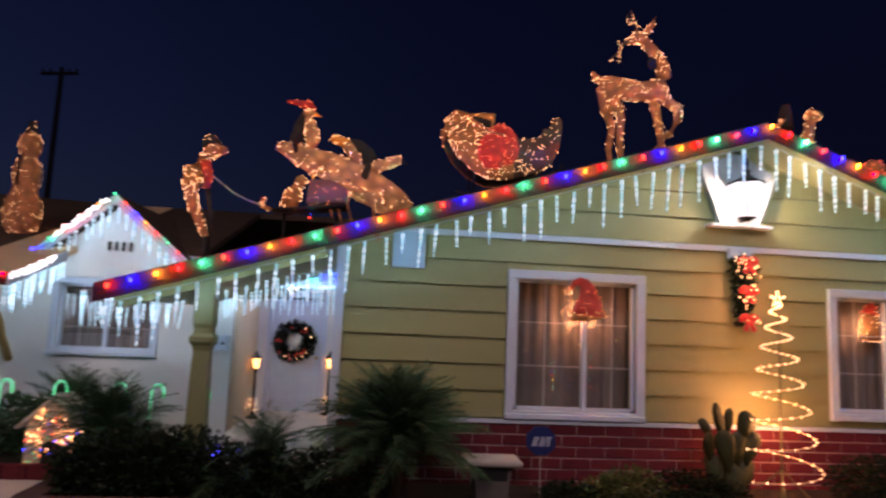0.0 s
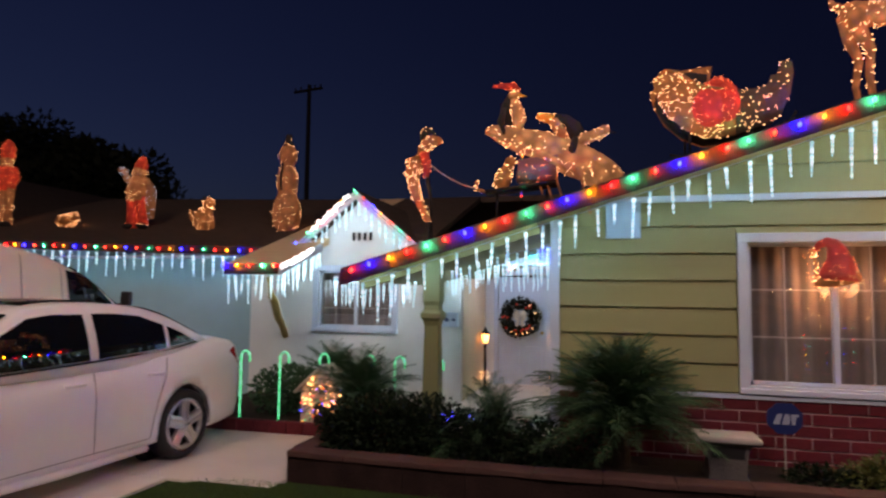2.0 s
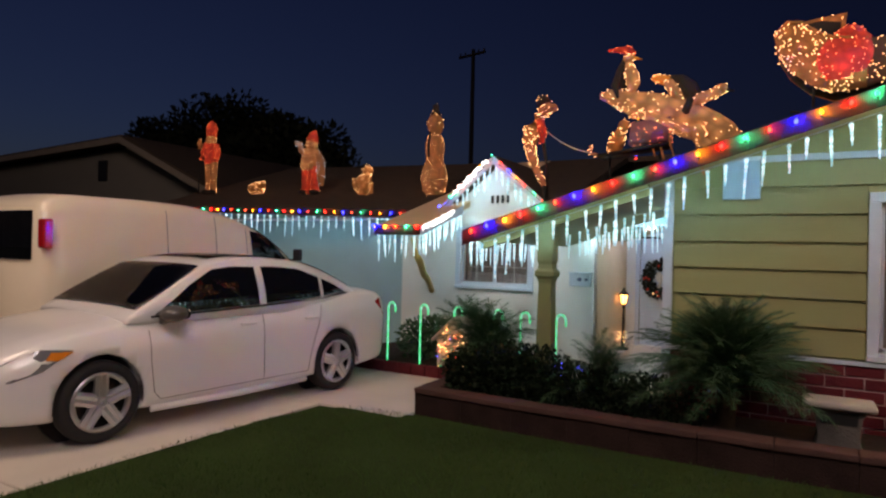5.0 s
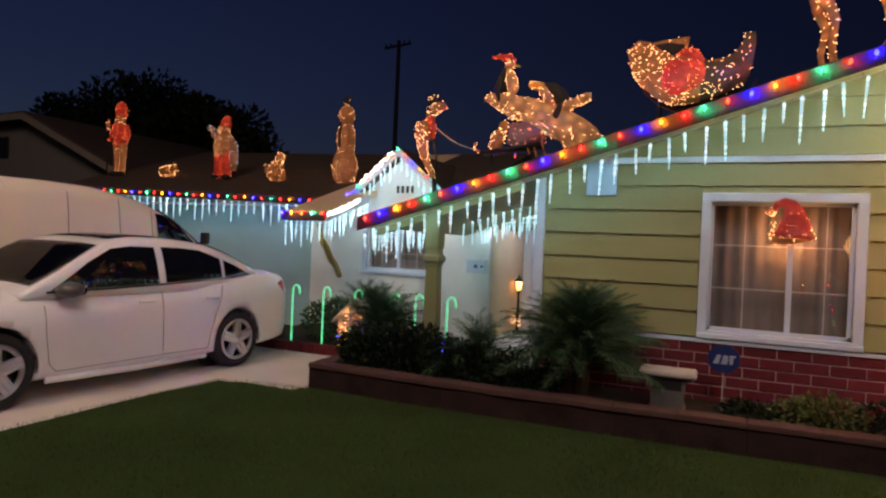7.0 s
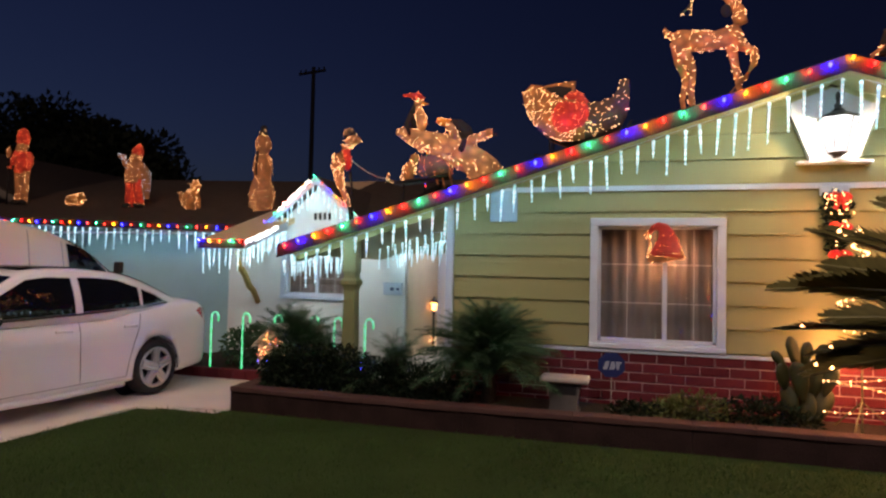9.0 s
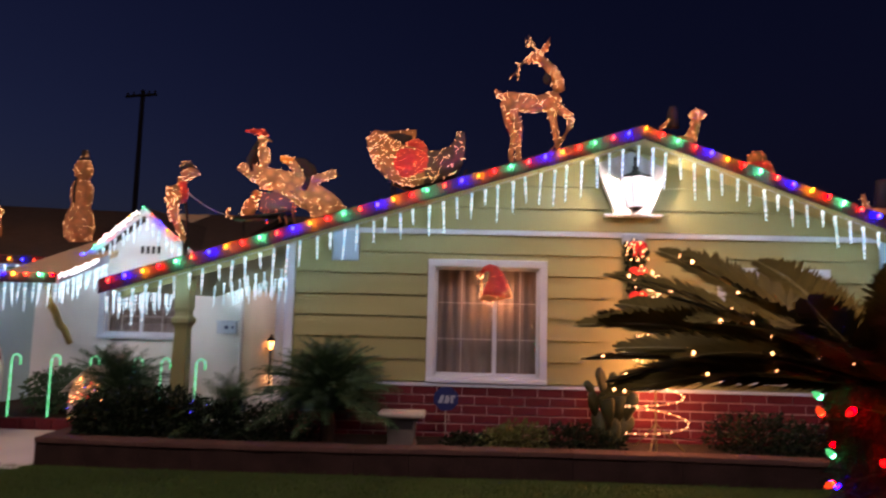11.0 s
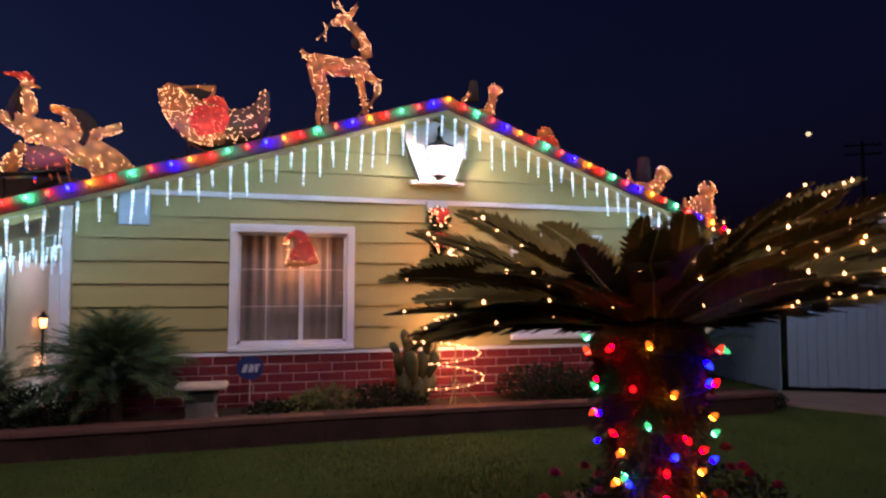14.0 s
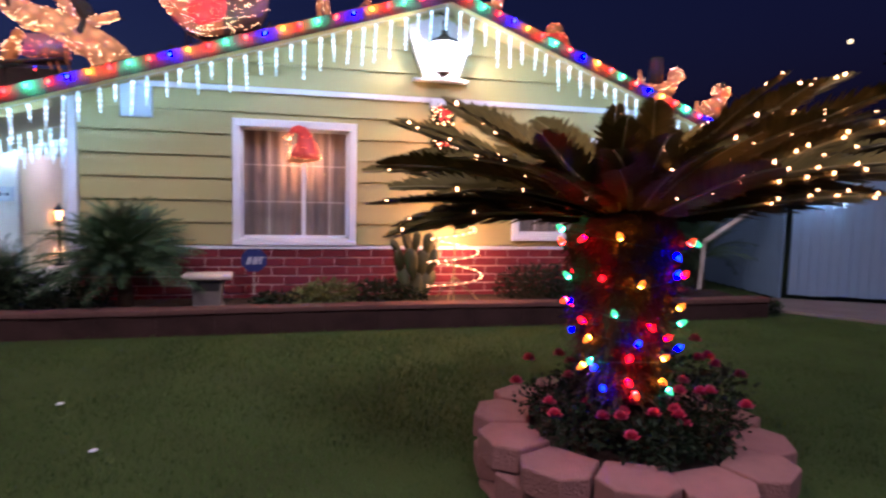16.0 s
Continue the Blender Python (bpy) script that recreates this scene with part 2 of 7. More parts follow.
def part(name, bm, material, parent=None, label="", smooth=False, at=None):
    """Links a bmesh as one mesh object, under a thing or a part where one is given."""
    ob = new(name, mesh_of(name, bm, material, smooth))
    if at is not None:
        ob.matrix_basis = at
    if parent:
        ob.parent = parent
    return tagged(ob, label=label)


def thing(name, label, category, place=(0, 0, 0), turn=0.0, group="", kind=""):
    ob = new(name)
    ob.empty_display_size = 0.1
    ob.matrix_basis = pose(*place, 0, 0, turn)
    return tagged(ob, label=label, category=category, group=group, kind=kind)


def structure(name, bm, material, label, smooth=False):
    return tagged(part(name, bm, material, None, label, smooth), kind="structure")


def shared(name, me, parent, m, label=""):
    """One more object on a mesh that is already made."""
    ob = new(name, me)
    ob.matrix_basis = m
    ob.parent = parent
    return tagged(ob, label=label)


def bm_new():
    return bmesh.new()


# ---- ground, lawn, driveway ----
bm = bm_new()
box(bm, (0, 40, -0.53), (500, 400, 1.0))
structure("ground", bm, "lawn_soil", "dark flat ground of the neighbourhood at night")

LAWN = [(-5.34, -3.9), (-5.36, -2.9), (-5.28, -2.0), (-5.15, -1.5), (-4.9, -1.28), (-4.5, -1.2), (-4.2, -1.17), (6.7, -1.12), (7.2, -1.0), (8.0, -1.6), (9.0, -2.6), (10.0, -3.4), (12.0, -5.0), (12.0, -9.5), (-5.2, -9.5)]
bm = bm_new()
prism(bm, LAWN, -0.03, -0.004, "z")
structure("lawn", bm, "lawn_soil", "mown front lawn with patchy worn turf")

driveway = thing("driveway", "pale concrete driveway slabs with control joints", "driveway", (0, 0, 0), kind="structure")
for y0, y1 in ((-1.33, 0.68), (-4.5, -1.345), (-8.0, -4.515), (-9.5, -8.015)):
    for x0, x1 in ((-14.0, -9.0), (-8.985, -4.2 if y1 > 0 else -5.30)):
        bm = bm_new()
        prism(bm, [(x0, y0), (x1, y0), (x1, y1), (x0, y1)], -0.10, 0.0 if x0 < -9 else 0.002, "z")
        bmesh.ops.bevel(bm, geom=[e for e in bm.edges if all(v.co.z > -0.01 for v in e.verts)], offset=0.01, segments=1, affect="EDGES")
        part("slab", bm, "concrete", driveway)

bm = bm_new()
prism(bm, [(6.9, -0.6), (7.5, -0.62), (8.3, -1.6), (9.2, -2.75), (12.5, -4.9), (14, -3), (11.2, -1.1), (8.2, 0.35), (6.9, 0.6)], -0.08, 0.006, "z")
structure("pavement", bm, mat("worn_concrete", (0.12, 0.11, 0.10), 0.95, vary=0.3, scale=2.5, bump=0.3, fine=70), "worn concrete strip in front of the side gate")

bm = bm_new()
prism(bm, [(-40, -15.5), (40, -15.5), (40, -9.6), (-40, -9.6)], -0.10, -0.012, "z")
structure("road", bm, mat("asphalt", (0.05, 0.05, 0.05), 0.9, vary=0.3, scale=4, bump=0.8, fine=120), "dark asphalt street behind the viewer")


# ---- the house ----
APEX_X, APEX_Z, LEFT_X, RIGHT_X = 2.56, 4.0, -3.88, 6.65
SL, SR = 0.308, 0.372


def roof_z(x):
    """Top of the front gable's roof."""
    return APEX_Z - (SL * (APEX_X - x) if x < APEX_X else SR * (x - APEX_X))


def wall(name, x0, x1, z0, z1, y0, y1, openings, material, label):
    """A wall along x with openings (x0, x1, z0, z1) that go right through."""
    bm = bm_new()
    xs = sorted({x0, x1, *[o[0] for o in openings], *[o[1] for o in openings]})
    zs = sorted({z0, z1, *[o[2] for o in openings], *[o[3] for o in openings]})

    def solid(i, j):
        if not (0 <= i < len(xs) - 1 and 0 <= j < len(zs) - 1):
            return False
        return not any(o[0] <= xs[i] and xs[i + 1] <= o[1] and o[2] <= zs[j] and zs[j + 1] <= o[3] for o in openings)
    vs = {(i, j, k): bm.verts.new((x, y, z)) for i, x in enumerate(xs) for j, z in enumerate(zs) for k, y in enumerate((y0, y1))}
    for i in range(len(xs) - 1):
        for j in range(len(zs) - 1):
            if solid(i, j):
                c = ((i, j), (i + 1, j), (i + 1, j + 1), (i, j + 1))
                bm.faces.new([vs[(*q, 0)] for q in c])
                bm.faces.new([vs[(*q, 1)] for q in c[::-1]])
                for (a, b), (di, dj) in zip(((c[0], c[1]), (c[1], c[2]), (c[2], c[3]), (c[3], c[0])), ((0, -1), (1, 0), (0, 1), (-1, 0))):
                    if not solid(i + di, j + dj):
                        bm.faces.new((vs[(*a, 0)], vs[(*a, 1)], vs[(*b, 1)], vs[(*b, 0)]))
    bmesh.ops.delete(bm, geom=[v for v in bm.verts if not v.link_faces], context="VERTS")
    bmesh.ops.recalc_face_normals(bm, faces=bm.faces[:])
    return structure(name, bm, material, label)


W1, W2, W3 = (0.0, 1.5, 0.855, 2.40), (3.62, 5.0, 0.93, 2.37), (-5.93, -4.45, 1.13, 2.23)
TRIM = 0.092


def hole(w):
    return (w[0] + TRIM, w[1] - TRIM, w[2] + TRIM, w[3] - TRIM)


wall_front = wall("wall_front", -1.76, 6.05, 0.0, 2.72, 0.03, 0.20, [hole(W1), hole(W2)], "siding", "yellow-green lap-sided front wall of the house")
bm = bm_new()
prism(bm, [(-1.76, 2.72), (6.05, 2.72), (6.05, roof_z(6.05) - 0.14), (APEX_X, APEX_Z - 0.14), (-1.76, max(2.73, roof_z(-1.76) - 0.14))], 0.03, 0.20)
wall_gable = structure("wall_gable", bm, "siding", "yellow-green boarded gable above the frieze")

# side, porch and rear walls that close the house
bm = bm_new()
box(bm, (-1.66, 2.7, 1.2), (0.20, 5.0, 2.4))
structure("wall_porch_side", bm, "siding", "yellow-green side wall along the porch")
bm = bm_new()
box(bm, (5.95, 4.4, 1.2), (0.20, 8.4, 2.4))
structure("wall_east", bm, "siding", "yellow-green side wall of the house")
bm = bm_new()
box(bm, (-3.50, 4.1, 1.25), (0.16, 2.0, 2.5))
structure("wall_porch_return", bm, "cream", "cream stucco return wall beside the front door")
wall("wall_door", -3.58, -1.76, 0.0, 2.5, 5.2, 5.4, [(-3.2, -2.28, 0.12, 2.15)], "stucco", "white wall around the front door")
wall_white = wall("wall_white", -7.1, -3.42, 0.0, 2.62, 3.0, 3.18, [hole(W3)], "stucco", "white stucco entry wall with one window")
wall("wall_garage", -13.3, -7.1, 0.0, 2.62, 3.0, 3.18, [], "grey_wall", "plain pale garage wall behind the parked van")
bm = bm_new()
box(bm, (-13.2, 6.1, 1.3), (0.2, 5.8, 2.6))
structure("wall_west", bm, "grey_wall", "plain side wall of the garage wing")
bm = bm_new()
box(bm, (-3.6, 9.0, 1.3), (19.4, 0.2, 2.6))
structure("wall_rear", bm, "grey_wall", "plain rear wall of the house")

# small steep white gable over the entry window
G2X, G2Z, G2S = -5.08, 3.42, 0.84
bm = bm_new()
prism(bm, [(-6.35, 2.25), (-3.45, 2.25), (-3.75, 2.33), (G2X, G2Z - 0.12), (-6.2, 2.46)], 2.96, 3.0)
structure("wall_small_gable", bm, "stucco", "white triangular gable above the entry window")
for sx, foot, nm in ((-1, -6.22, "roof_small_west"), (1, -3.8, "roof_small_east")):
    bm = bm_new()
    zf = G2Z - G2S * abs(foot - G2X)
    prism(bm, [(G2X, G2Z), (foot, zf), (foot, zf - 0.09), (G2X, G2Z - 0.09)], 2.66, 5.6)
    structure(nm, bm, "shingle", "brown shingled slope of the small entry gable")
    bm = bm_new()
    prism(bm, [(G2X, G2Z - 0.01), (foot, zf - 0.01), (foot, zf - 0.15), (G2X, G2Z - 0.15)], 2.63, 2.658)
    structure("trim_small_gable", bm, "white", "white barge board of the small gable")

# long garage roof that rises to the ridge, with a lower run in front of the entry
# the light on the entry shingles is put into a tan colour
M["roof_tan"] = mat("lit_tan_shingle", (0.72, 0.53, 0.31), 0.95, vary=0.2, scale=6, bump=0.6, fine=90, stretch=(0.3, 3, 1))


def long_roof(name, x0, x1, y0, material="shingle", label="brown shingled roof slope of the garage wing"):
    bm = bm_new()
    za = 2.50 + 0.31 * (y0 - 2.40)
    vs = []
    for x in (x0, x1):
        lift = 0.030 * max(0.0, -7.0 - x)
        vs.append([bm.verts.new((x, y, z + lift)) for y, z in ((y0, za), (7.0, 3.95), (7.0, 3.83), (y0, za - 0.10))])
    a, b = vs
    for f in ((a[0], a[1], b[1], b[0]), (a[1], a[2], b[2], b[1]), (a[2], a[3], b[3], b[2]), (a[3], a[0], b[0], b[3]), (a[3], a[2], a[1], a[0]), (b[0], b[1], b[2], b[3])):
        bm.faces.new(f)
    return structure(name, bm, material, label)


long_roof("roof_garage", -13.8, -6.52, 2.40)
long_roof("roof_entry", -6.52, -5.66, 1.32, "roof_tan", "low roof slope over the entry eave, tan as if lit")
long_roof("roof_middle", -5.66, -3.9, 3.2)
bm = bm_new()
prism(bm, [(7.0, 3.95), (9.4, 3.2), (9.4, 3.1), (7.0, 3.83)], -13.8, 2.0, "x")
structure("roof_rear", bm, "shingle", "brown shingled rear roof slope")
# dark fascia and white soffit along the two eaves
bm = bm_new()
za = 2.50
vs = [[bm.verts.new((x, y, z + 0.030 * max(0.0, -7.0 - x))) for y, z in ((2.375, za - 0.005), (2.397, za - 0.005), (2.397, za - 0.14), (2.375, za - 0.14))] for x in (-13.8, -6.52)]
a, b = vs
for i in range(4):
    bm.faces.new((a[i], a[(i + 1) % 4], b[(i + 1) % 4], b[i]))
bm.faces.new(a[::-1]); bm.faces.new(b)
structure("trim_garage_eave", bm, "fascia", "near-black fascia board along the garage eave")
bm = bm_new()
box(bm, (-6.09, 1.305, 2.10), (0.86, 0.022, 0.15))
structure("trim_entry_eave", bm, "fascia", "near-black fascia board of the low entry eave")
bm = bm_new()
prism(bm, [(1.32, 2.155), (2.66, 2.575), (2.66, 2.44), (1.32, 2.025)], -5.655, -5.633, "x")
structure("trim_entry_rake", bm, "white", "white barge board at the end of the entry roof")
bm = bm_new()
box(bm, (-10.1, 2.70, 2.36), (7.2, 0.58, 0.02))
structure("soffit_garage", bm, "white", "white boarded soffit under the garage eave")
bm = bm_new()
tube(bm, [(-5.93, 1.55, 1.98), (-5.93, 1.62, 1.72), (-6.05, 1.95, 1.60), (-6.22, 2.35, 1.38), (-6.36, 2.72, 1.28), (-6.42, 2.98, 1.05)], [0.05, 0.055, 0.06, 0.06, 0.055, 0.05], 8)
structure("trim_brace", bm, mat("ochre_painted_wood", (0.55, 0.36, 0.10), 0.6, vary=0.15, scale=10, bump=0.2), "curved ochre timber brace under the entry eave", smooth=True)

# front gable roof: two slabs with dark barge boards
for nm, xe in (("roof_west", LEFT_X), ("roof_east", RIGHT_X)):
    bm = bm_new()
    ze = roof_z(xe)
    prism(bm, [(APEX_X, APEX_Z + 0.015), (xe, ze + 0.015), (xe, ze - 0.09), (APEX_X, APEX_Z - 0.09)], -0.597, 9.0)
    structure(nm, bm, "shingle", "brown shingled slope of the front gable roof")
    bm = bm_new()
    prism(bm, [(APEX_X, APEX_Z), (xe, ze), (xe, ze - 0.165), (APEX_X, APEX_Z - 0.165)], -0.625, -0.600)
    structure("trim_barge_board", bm, "fascia", "near-black barge board lit by coloured bulbs")
    bm = bm_new()
    prism(bm, [(APEX_X, APEX_Z - 0.095), (xe, ze - 0.095), (xe, ze - 0.115), (APEX_X, APEX_Z - 0.115)], -0.59, 0.03 if xe > 0 else 5.0)
    structure("soffit_gable", bm, "siding", "yellow-green boarded soffit under the gable overhang")
bm = bm_new()
box(bm, (2.42, 0.004, 2.755), (7.25, 0.036, 0.06))
structure("trim_frieze", bm, "white", "white frieze trim across the front wall")
for x, nm in ((-1.775, "trim_corner"), (6.02, "trim_corner")):
    bm = bm_new()
    box(bm, (x + (0.03 if x < 0 else 0), 0.0, 1.55), (0.09, 0.075, 2.2 if x < 0 else 1.9))
    structure(nm, bm, "white", "white corner board of the sided wall")
bm = bm_new()
box(bm, (2.15, 0.0, 0.835), (7.78, 0.09, 0.035))
structure("trim_water_table", bm, "white", "pale ledge capping the brick wainscot")

# porch floor, post, header
bm = bm_new()
box(bm, (-2.6, 2.4, 0.05), (1.66, 5.6, 0.10))
structure("floor_porch", bm, "concrete", "concrete porch floor")
bm = bm_new()
box(bm, (-2.83, -0.30, 2.17), (1.98, 0.12, 0.14), pose(0, 0, 0))
bmesh.ops.rotate(bm, verts=bm.verts[:], cent=(-2.83, -0.3, 2.17), matrix=Euler((0, -math.atan(SL), 0)).to_matrix())
structure("beam_porch", bm, "siding", "yellow-green porch beam under the sloping roof")
bm = bm_new()
box(bm, (-2.68, 3.0, 2.36), (1.66, 0.14, 0.26))
structure("beam_door_header", bm, "white", "white header beam above the recessed front door")

post = thing("porch_post", "yellow-green carved porch post with a turned collar", "post", (-2.97, -0.3, 0.0), kind="structure")
bm = bm_new()
prof = [(0.0, 0.115), (0.55, 0.115), (0.58, 0.10), (1.05, 0.095), (1.45, 0.085), (1.50, 0.10), (1.53, 0.125), (1.58, 0.125), (1.61, 0.095), (1.66, 0.09), (1.70, 0.105), (2.25, 0.105)]
rings = []
for z, r in prof:
    rings.append([bm.verts.new((sx * r, sy * r, z)) for sx, sy in ((-1, -1), (1, -1), (1, 1), (-1, 1))])
for r0, r1 in zip(rings, rings[1:]):
    for k in range(4):
        bm.faces.new((r0[k], r0[(k + 1) % 4], r1[(k + 1) % 4], r1[k]))
bm.faces.new(rings[-1])
bmesh.ops.bevel(bm, geom=bm.edges[:], offset=0.006, segments=1, affect="EDGES")
for v in bm.verts:
    v.co.x *= 0.86
    v.co.y *= 0.86
# siding green darkened for the shade that falls on the post
part("shaft", bm, mat("shaded_post_paint", (0.17, 0.19, 0.08), 0.6, vary=0.1, scale=4, bump=0.1), post)


# ---- windows and doors ----
def window(name, w, y, label, muntins, split, curtain):
    """A white-trimmed slider: trim, sash frame, panes, bars, with a curtained room behind."""
    x0, x1, z0, z1 = w
    root = thing(name, label, "window", ((x0 + x1) / 2, y, z0), kind="structure")
    cx, cz, W, Hh = 0, (z1 - z0) / 2, x1 - x0, z1 - z0
    bm = bm_new()
    t = TRIM
    box(bm, (0, -0.02, Hh - t / 2), (W, 0.05, t))
    box(bm, (-W / 2 + t / 2, -0.02, (Hh - t) / 2), (t, 0.048, Hh - t))
    box(bm, (W / 2 - t / 2, -0.02, (Hh - t) / 2), (t, 0.048, Hh - t))
    box(bm, (0, -0.02, (0.067 + t) / 2), (W - 2 * t - 0.002, 0.046, t - 0.066))
    bevelled(bm, 0.005, 1)
    part("window_trim", bm, "white", root)
    bm = bm_new()
    box(bm, (0, -0.03, 0.035), (W + 0.004, 0.075, 0.06))
    bevelled(bm, 0.008, 1)
    part("window_sill", bm, "white", root)
    iw, i0, i1 = W - 2 * t, t, Hh - t
    bm = bm_new()
    f = 0.035
    for c, s in (((0, 0.05, i0 + f / 2), (iw, 0.05, f)), ((0, 0.05, i1 - f / 2), (iw, 0.05, f)), ((-iw / 2 + f / 2, 0.05, Hh / 2), (f, 0.05, i1 - i0)), ((iw / 2 - f / 2, 0.05, Hh / 2), (f, 0.05, i1 - i0)), ((split, 0.045, Hh / 2), (0.05, 0.06, i1 - i0))):
        box(bm, c, s)
    part("sash_frame", bm, "white", root)
    bm = bm_new()
    for k in (1, 2):
        zz = i0 + (i1 - i0) * k / 3
        box(bm, (0, 0.062, zz), (iw - 0.07, 0.010, 0.015))
    for xx in muntins:
        box(bm, (xx, 0.062, Hh / 2), (0.016, 0.009, i1 - i0 - 0.07))
    part("glazing_bars", bm, mat("thin_glazing_bar", (0.42, 0.40, 0.38), 0.5), root)
    for a, b in ((-iw / 2 + f, split - 0.02), (split + 0.02, iw / 2 - f)):
        bm = bm_new()
        box(bm, ((a + b) / 2, 0.052, Hh / 2), (b - a, 0.004, i1 - i0 - 2 * f))
        p = part("pane", bm, "glass", root, at=Matrix.Translation(((a + b) / 2, 0.052, 0)) @ pose(0, 0, 0, 0, 0, 0.8) @ Matrix.Translation((-(a + b) / 2, -0.052, 0)))
        p.visible_shadow = False
    # pleated curtain behind the glass
    bm = bm_new()
    n = 90
    lo, hi = [], []
    rnd = random.Random(7)
    ph = 0.0
    for i in range(n + 1):
        u = i / n
        ph += rnd.uniform(0.5, 1.0)
        xx = -iw / 2 - 0.1 + u * (iw + 0.2)
        yy = 0.26 + 0.014 * math.sin(ph)
        lo.append(bm.verts.new((xx, yy, i0 - 0.3)))
        hi.append(bm.verts.new((xx, yy, i1 + 0.15)))
    for i in range(n):
        bm.faces.new((lo[i], lo[i + 1], hi[i + 1], hi[i]))
    c = part("curtain", bm, curtain, root, "pale pleated curtain", smooth=True)
    # dark room behind
    bm = bm_new()
    box(bm, (0, 1.2, Hh / 2), (iw + 1.6, 1.75, Hh + 0.6))
    for fc in [fc for fc in bm.faces if fc.calc_center_median().y < 0.4]:
        bm.faces.remove(fc)
    part("room_lining", bm, "cream", root)
    return root


M["curtain"] = mat("sheer_grey_curtain", (0.19, 0.165, 0.155), 0.9, vary=0.12, scale=5, stretch=(6, 1, 0.3))
window("window_1", W1, 0.0, "white-framed sliding window with curtains and a lit hat", (-0.32, 0.42), 0.10, "curtain")
window("window_2", W2, 0.0, "white-framed sliding window with curtains", (-0.32, 0.36), 0.05, "curtain")
window("window_3", W3, 3.0, "white-framed entry window that mirrors the lights", (-0.36, 0.36), 0.0, "curtain")

front_door = thing("door_1", "white panelled front door with a wreath", "door", (-2.74, 5.2, 0.10), kind="structure")
bm = bm_new()
box(bm, (0, 0.06, 1.0), (0.90, 0.045, 2.02))
bevelled(bm, 0.004, 1)
part("door_leaf", bm, "white", front_door)
for px in (-0.21, 0.21):
    for pz, ph in ((0.45, 0.55), (1.12, 0.55), (1.72, 0.42)):
        bm = bm_new()
        box(bm, (px, 0.034, pz), (0.30, 0.012, ph))
        bevelled(bm, 0.005, 1)
        part("door_panel", bm, "white", front_door)
bm = bm_new()
for c, s in (((-0.49, -0.01, 1.03), (0.07, 0.06, 2.10)), ((0.49, -0.01, 1.03), (0.07, 0.06, 2.10)), ((0, -0.01, 2.12), (1.05, 0.06, 0.08))):
    box(bm, c, s)
part("door_frame", bm, "white", front_door)
bm = bm_new()
ball(bm, (0.37, -0.02, 0.98), 0.032)
tube(bm, [(0.37, 0.03, 0.98), (0.37, -0.01, 0.98)], 0.012)
part("door_knob", bm, mat("aged_brass", (0.45, 0.30, 0.10), 0.35, metal=1.0), front_door, "round brass knob", smooth=True)

bm = bm_new()
box(bm, (0, 0, 0), (0.34, 0.03, 0.38))
bevelled(bm, 0.006, 1)
panel = part("utility_box", bm, mat("pale_blue_enamel", (0.30, 0.44, 0.58), 0.45, vary=0.06, scale=5), None, "pale blue-grey metal utility panel on the siding")
panel.matrix_basis = pose(-1.06, -0.022, 2.55)
tagged(panel, category="utility box")

bm = bm_new()
box(bm, (0, 0, 0), (0.36, 0.03, 0.46))
bevelled(bm, 0.006, 1)
panel = part("utility_box", bm, bpy.data.materials["pale_blue_enamel"], None, "pale blue metal panel at the far corner of the siding")
panel.matrix_basis = pose(5.80, -0.022, 2.50)
tagged(panel, category="utility box")


# ---- raised planting bed along the house ----
bed = thing("garden_wall", "low red-brown garden wall with a worn cap", "wall", (0, 0, 0), kind="structure")
def wall_y(x):
    return -1.05 + 0.05 * math.sin(x * 0.8)
xs = [-4.2 + 0.585 * i for i in range(20)]
for i, x in enumerate(xs[:-1]):
    bm = bm_new()
    xa, xb = x + 0.0015, xs[i + 1] - 0.0015
    prism(bm, [(xa, wall_y(xa)), (xb, wall_y(xb)), (xb, wall_y(xb) + 0.16), (xa, wall_y(xa) + 0.16)], -0.05, 0.205, "z")
    bevelled(bm, 0.0025, 1)
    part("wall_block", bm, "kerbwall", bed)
    bm = bm_new()
    def lip(q):
        return 0.022 + 0.016 * noise.noise(Vector((q * 2.1, 3.0, 0.0)))
    cuts = [xa + (xb - xa) * k / 6 for k in range(7)]
    prism(bm, [(q, wall_y(q) - lip(q)) for q in cuts] + [(q, wall_y(q) + 0.19 + lip(q + 9)) for q in cuts[::-1]], 0.209, 0.265, "z")
    for v in bm.verts:
        v.co.z += 0.012 * noise.noise(Vector((v.co.x * 2.3, v.co.y * 2.0, 7.0))) * (1 if v.co.z > 0.24 else 0.2)
    bevelled(bm, 0.010, 2)
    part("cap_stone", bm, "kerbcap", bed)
for i in range(3):
    y0, y1 = -0.87 + 0.52 * i, -0.87 + 0.52 * (i + 1) - 0.008
    bm = bm_new()
    box(bm, (-4.12, (y0 + y1) / 2, 0.078), (0.16, y1 - y0, 0.255))
    bevelled(bm, 0.006, 1)
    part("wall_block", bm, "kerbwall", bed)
    bm = bm_new()
    box(bm, (-4.12, (y0 + y1) / 2, 0.237), (0.21, y1 - y0, 0.056))
    bevelled(bm, 0.010, 2)
    part("cap_stone", bm, "kerbcap", bed)
bm = bm_new()
prism(bm, [(-4.05, -0.88), (6.85, -0.85), (6.85, 0.02), (-1.8, 0.02), (-1.8, 0.6), (-4.05, 0.6)], -0.02, 0.20, "z")
bmesh.ops.subdivide_edges(bm, edges=bm.edges[:], cuts=12, use_grid_fill=True)
for v in bm.verts:
    if v.co.z > 0.19:
        v.co.z += 0.03 * noise.noise(v.co * 3)
structure("soil_bed", bm, "soil", "dark soil of the raised planting bed")
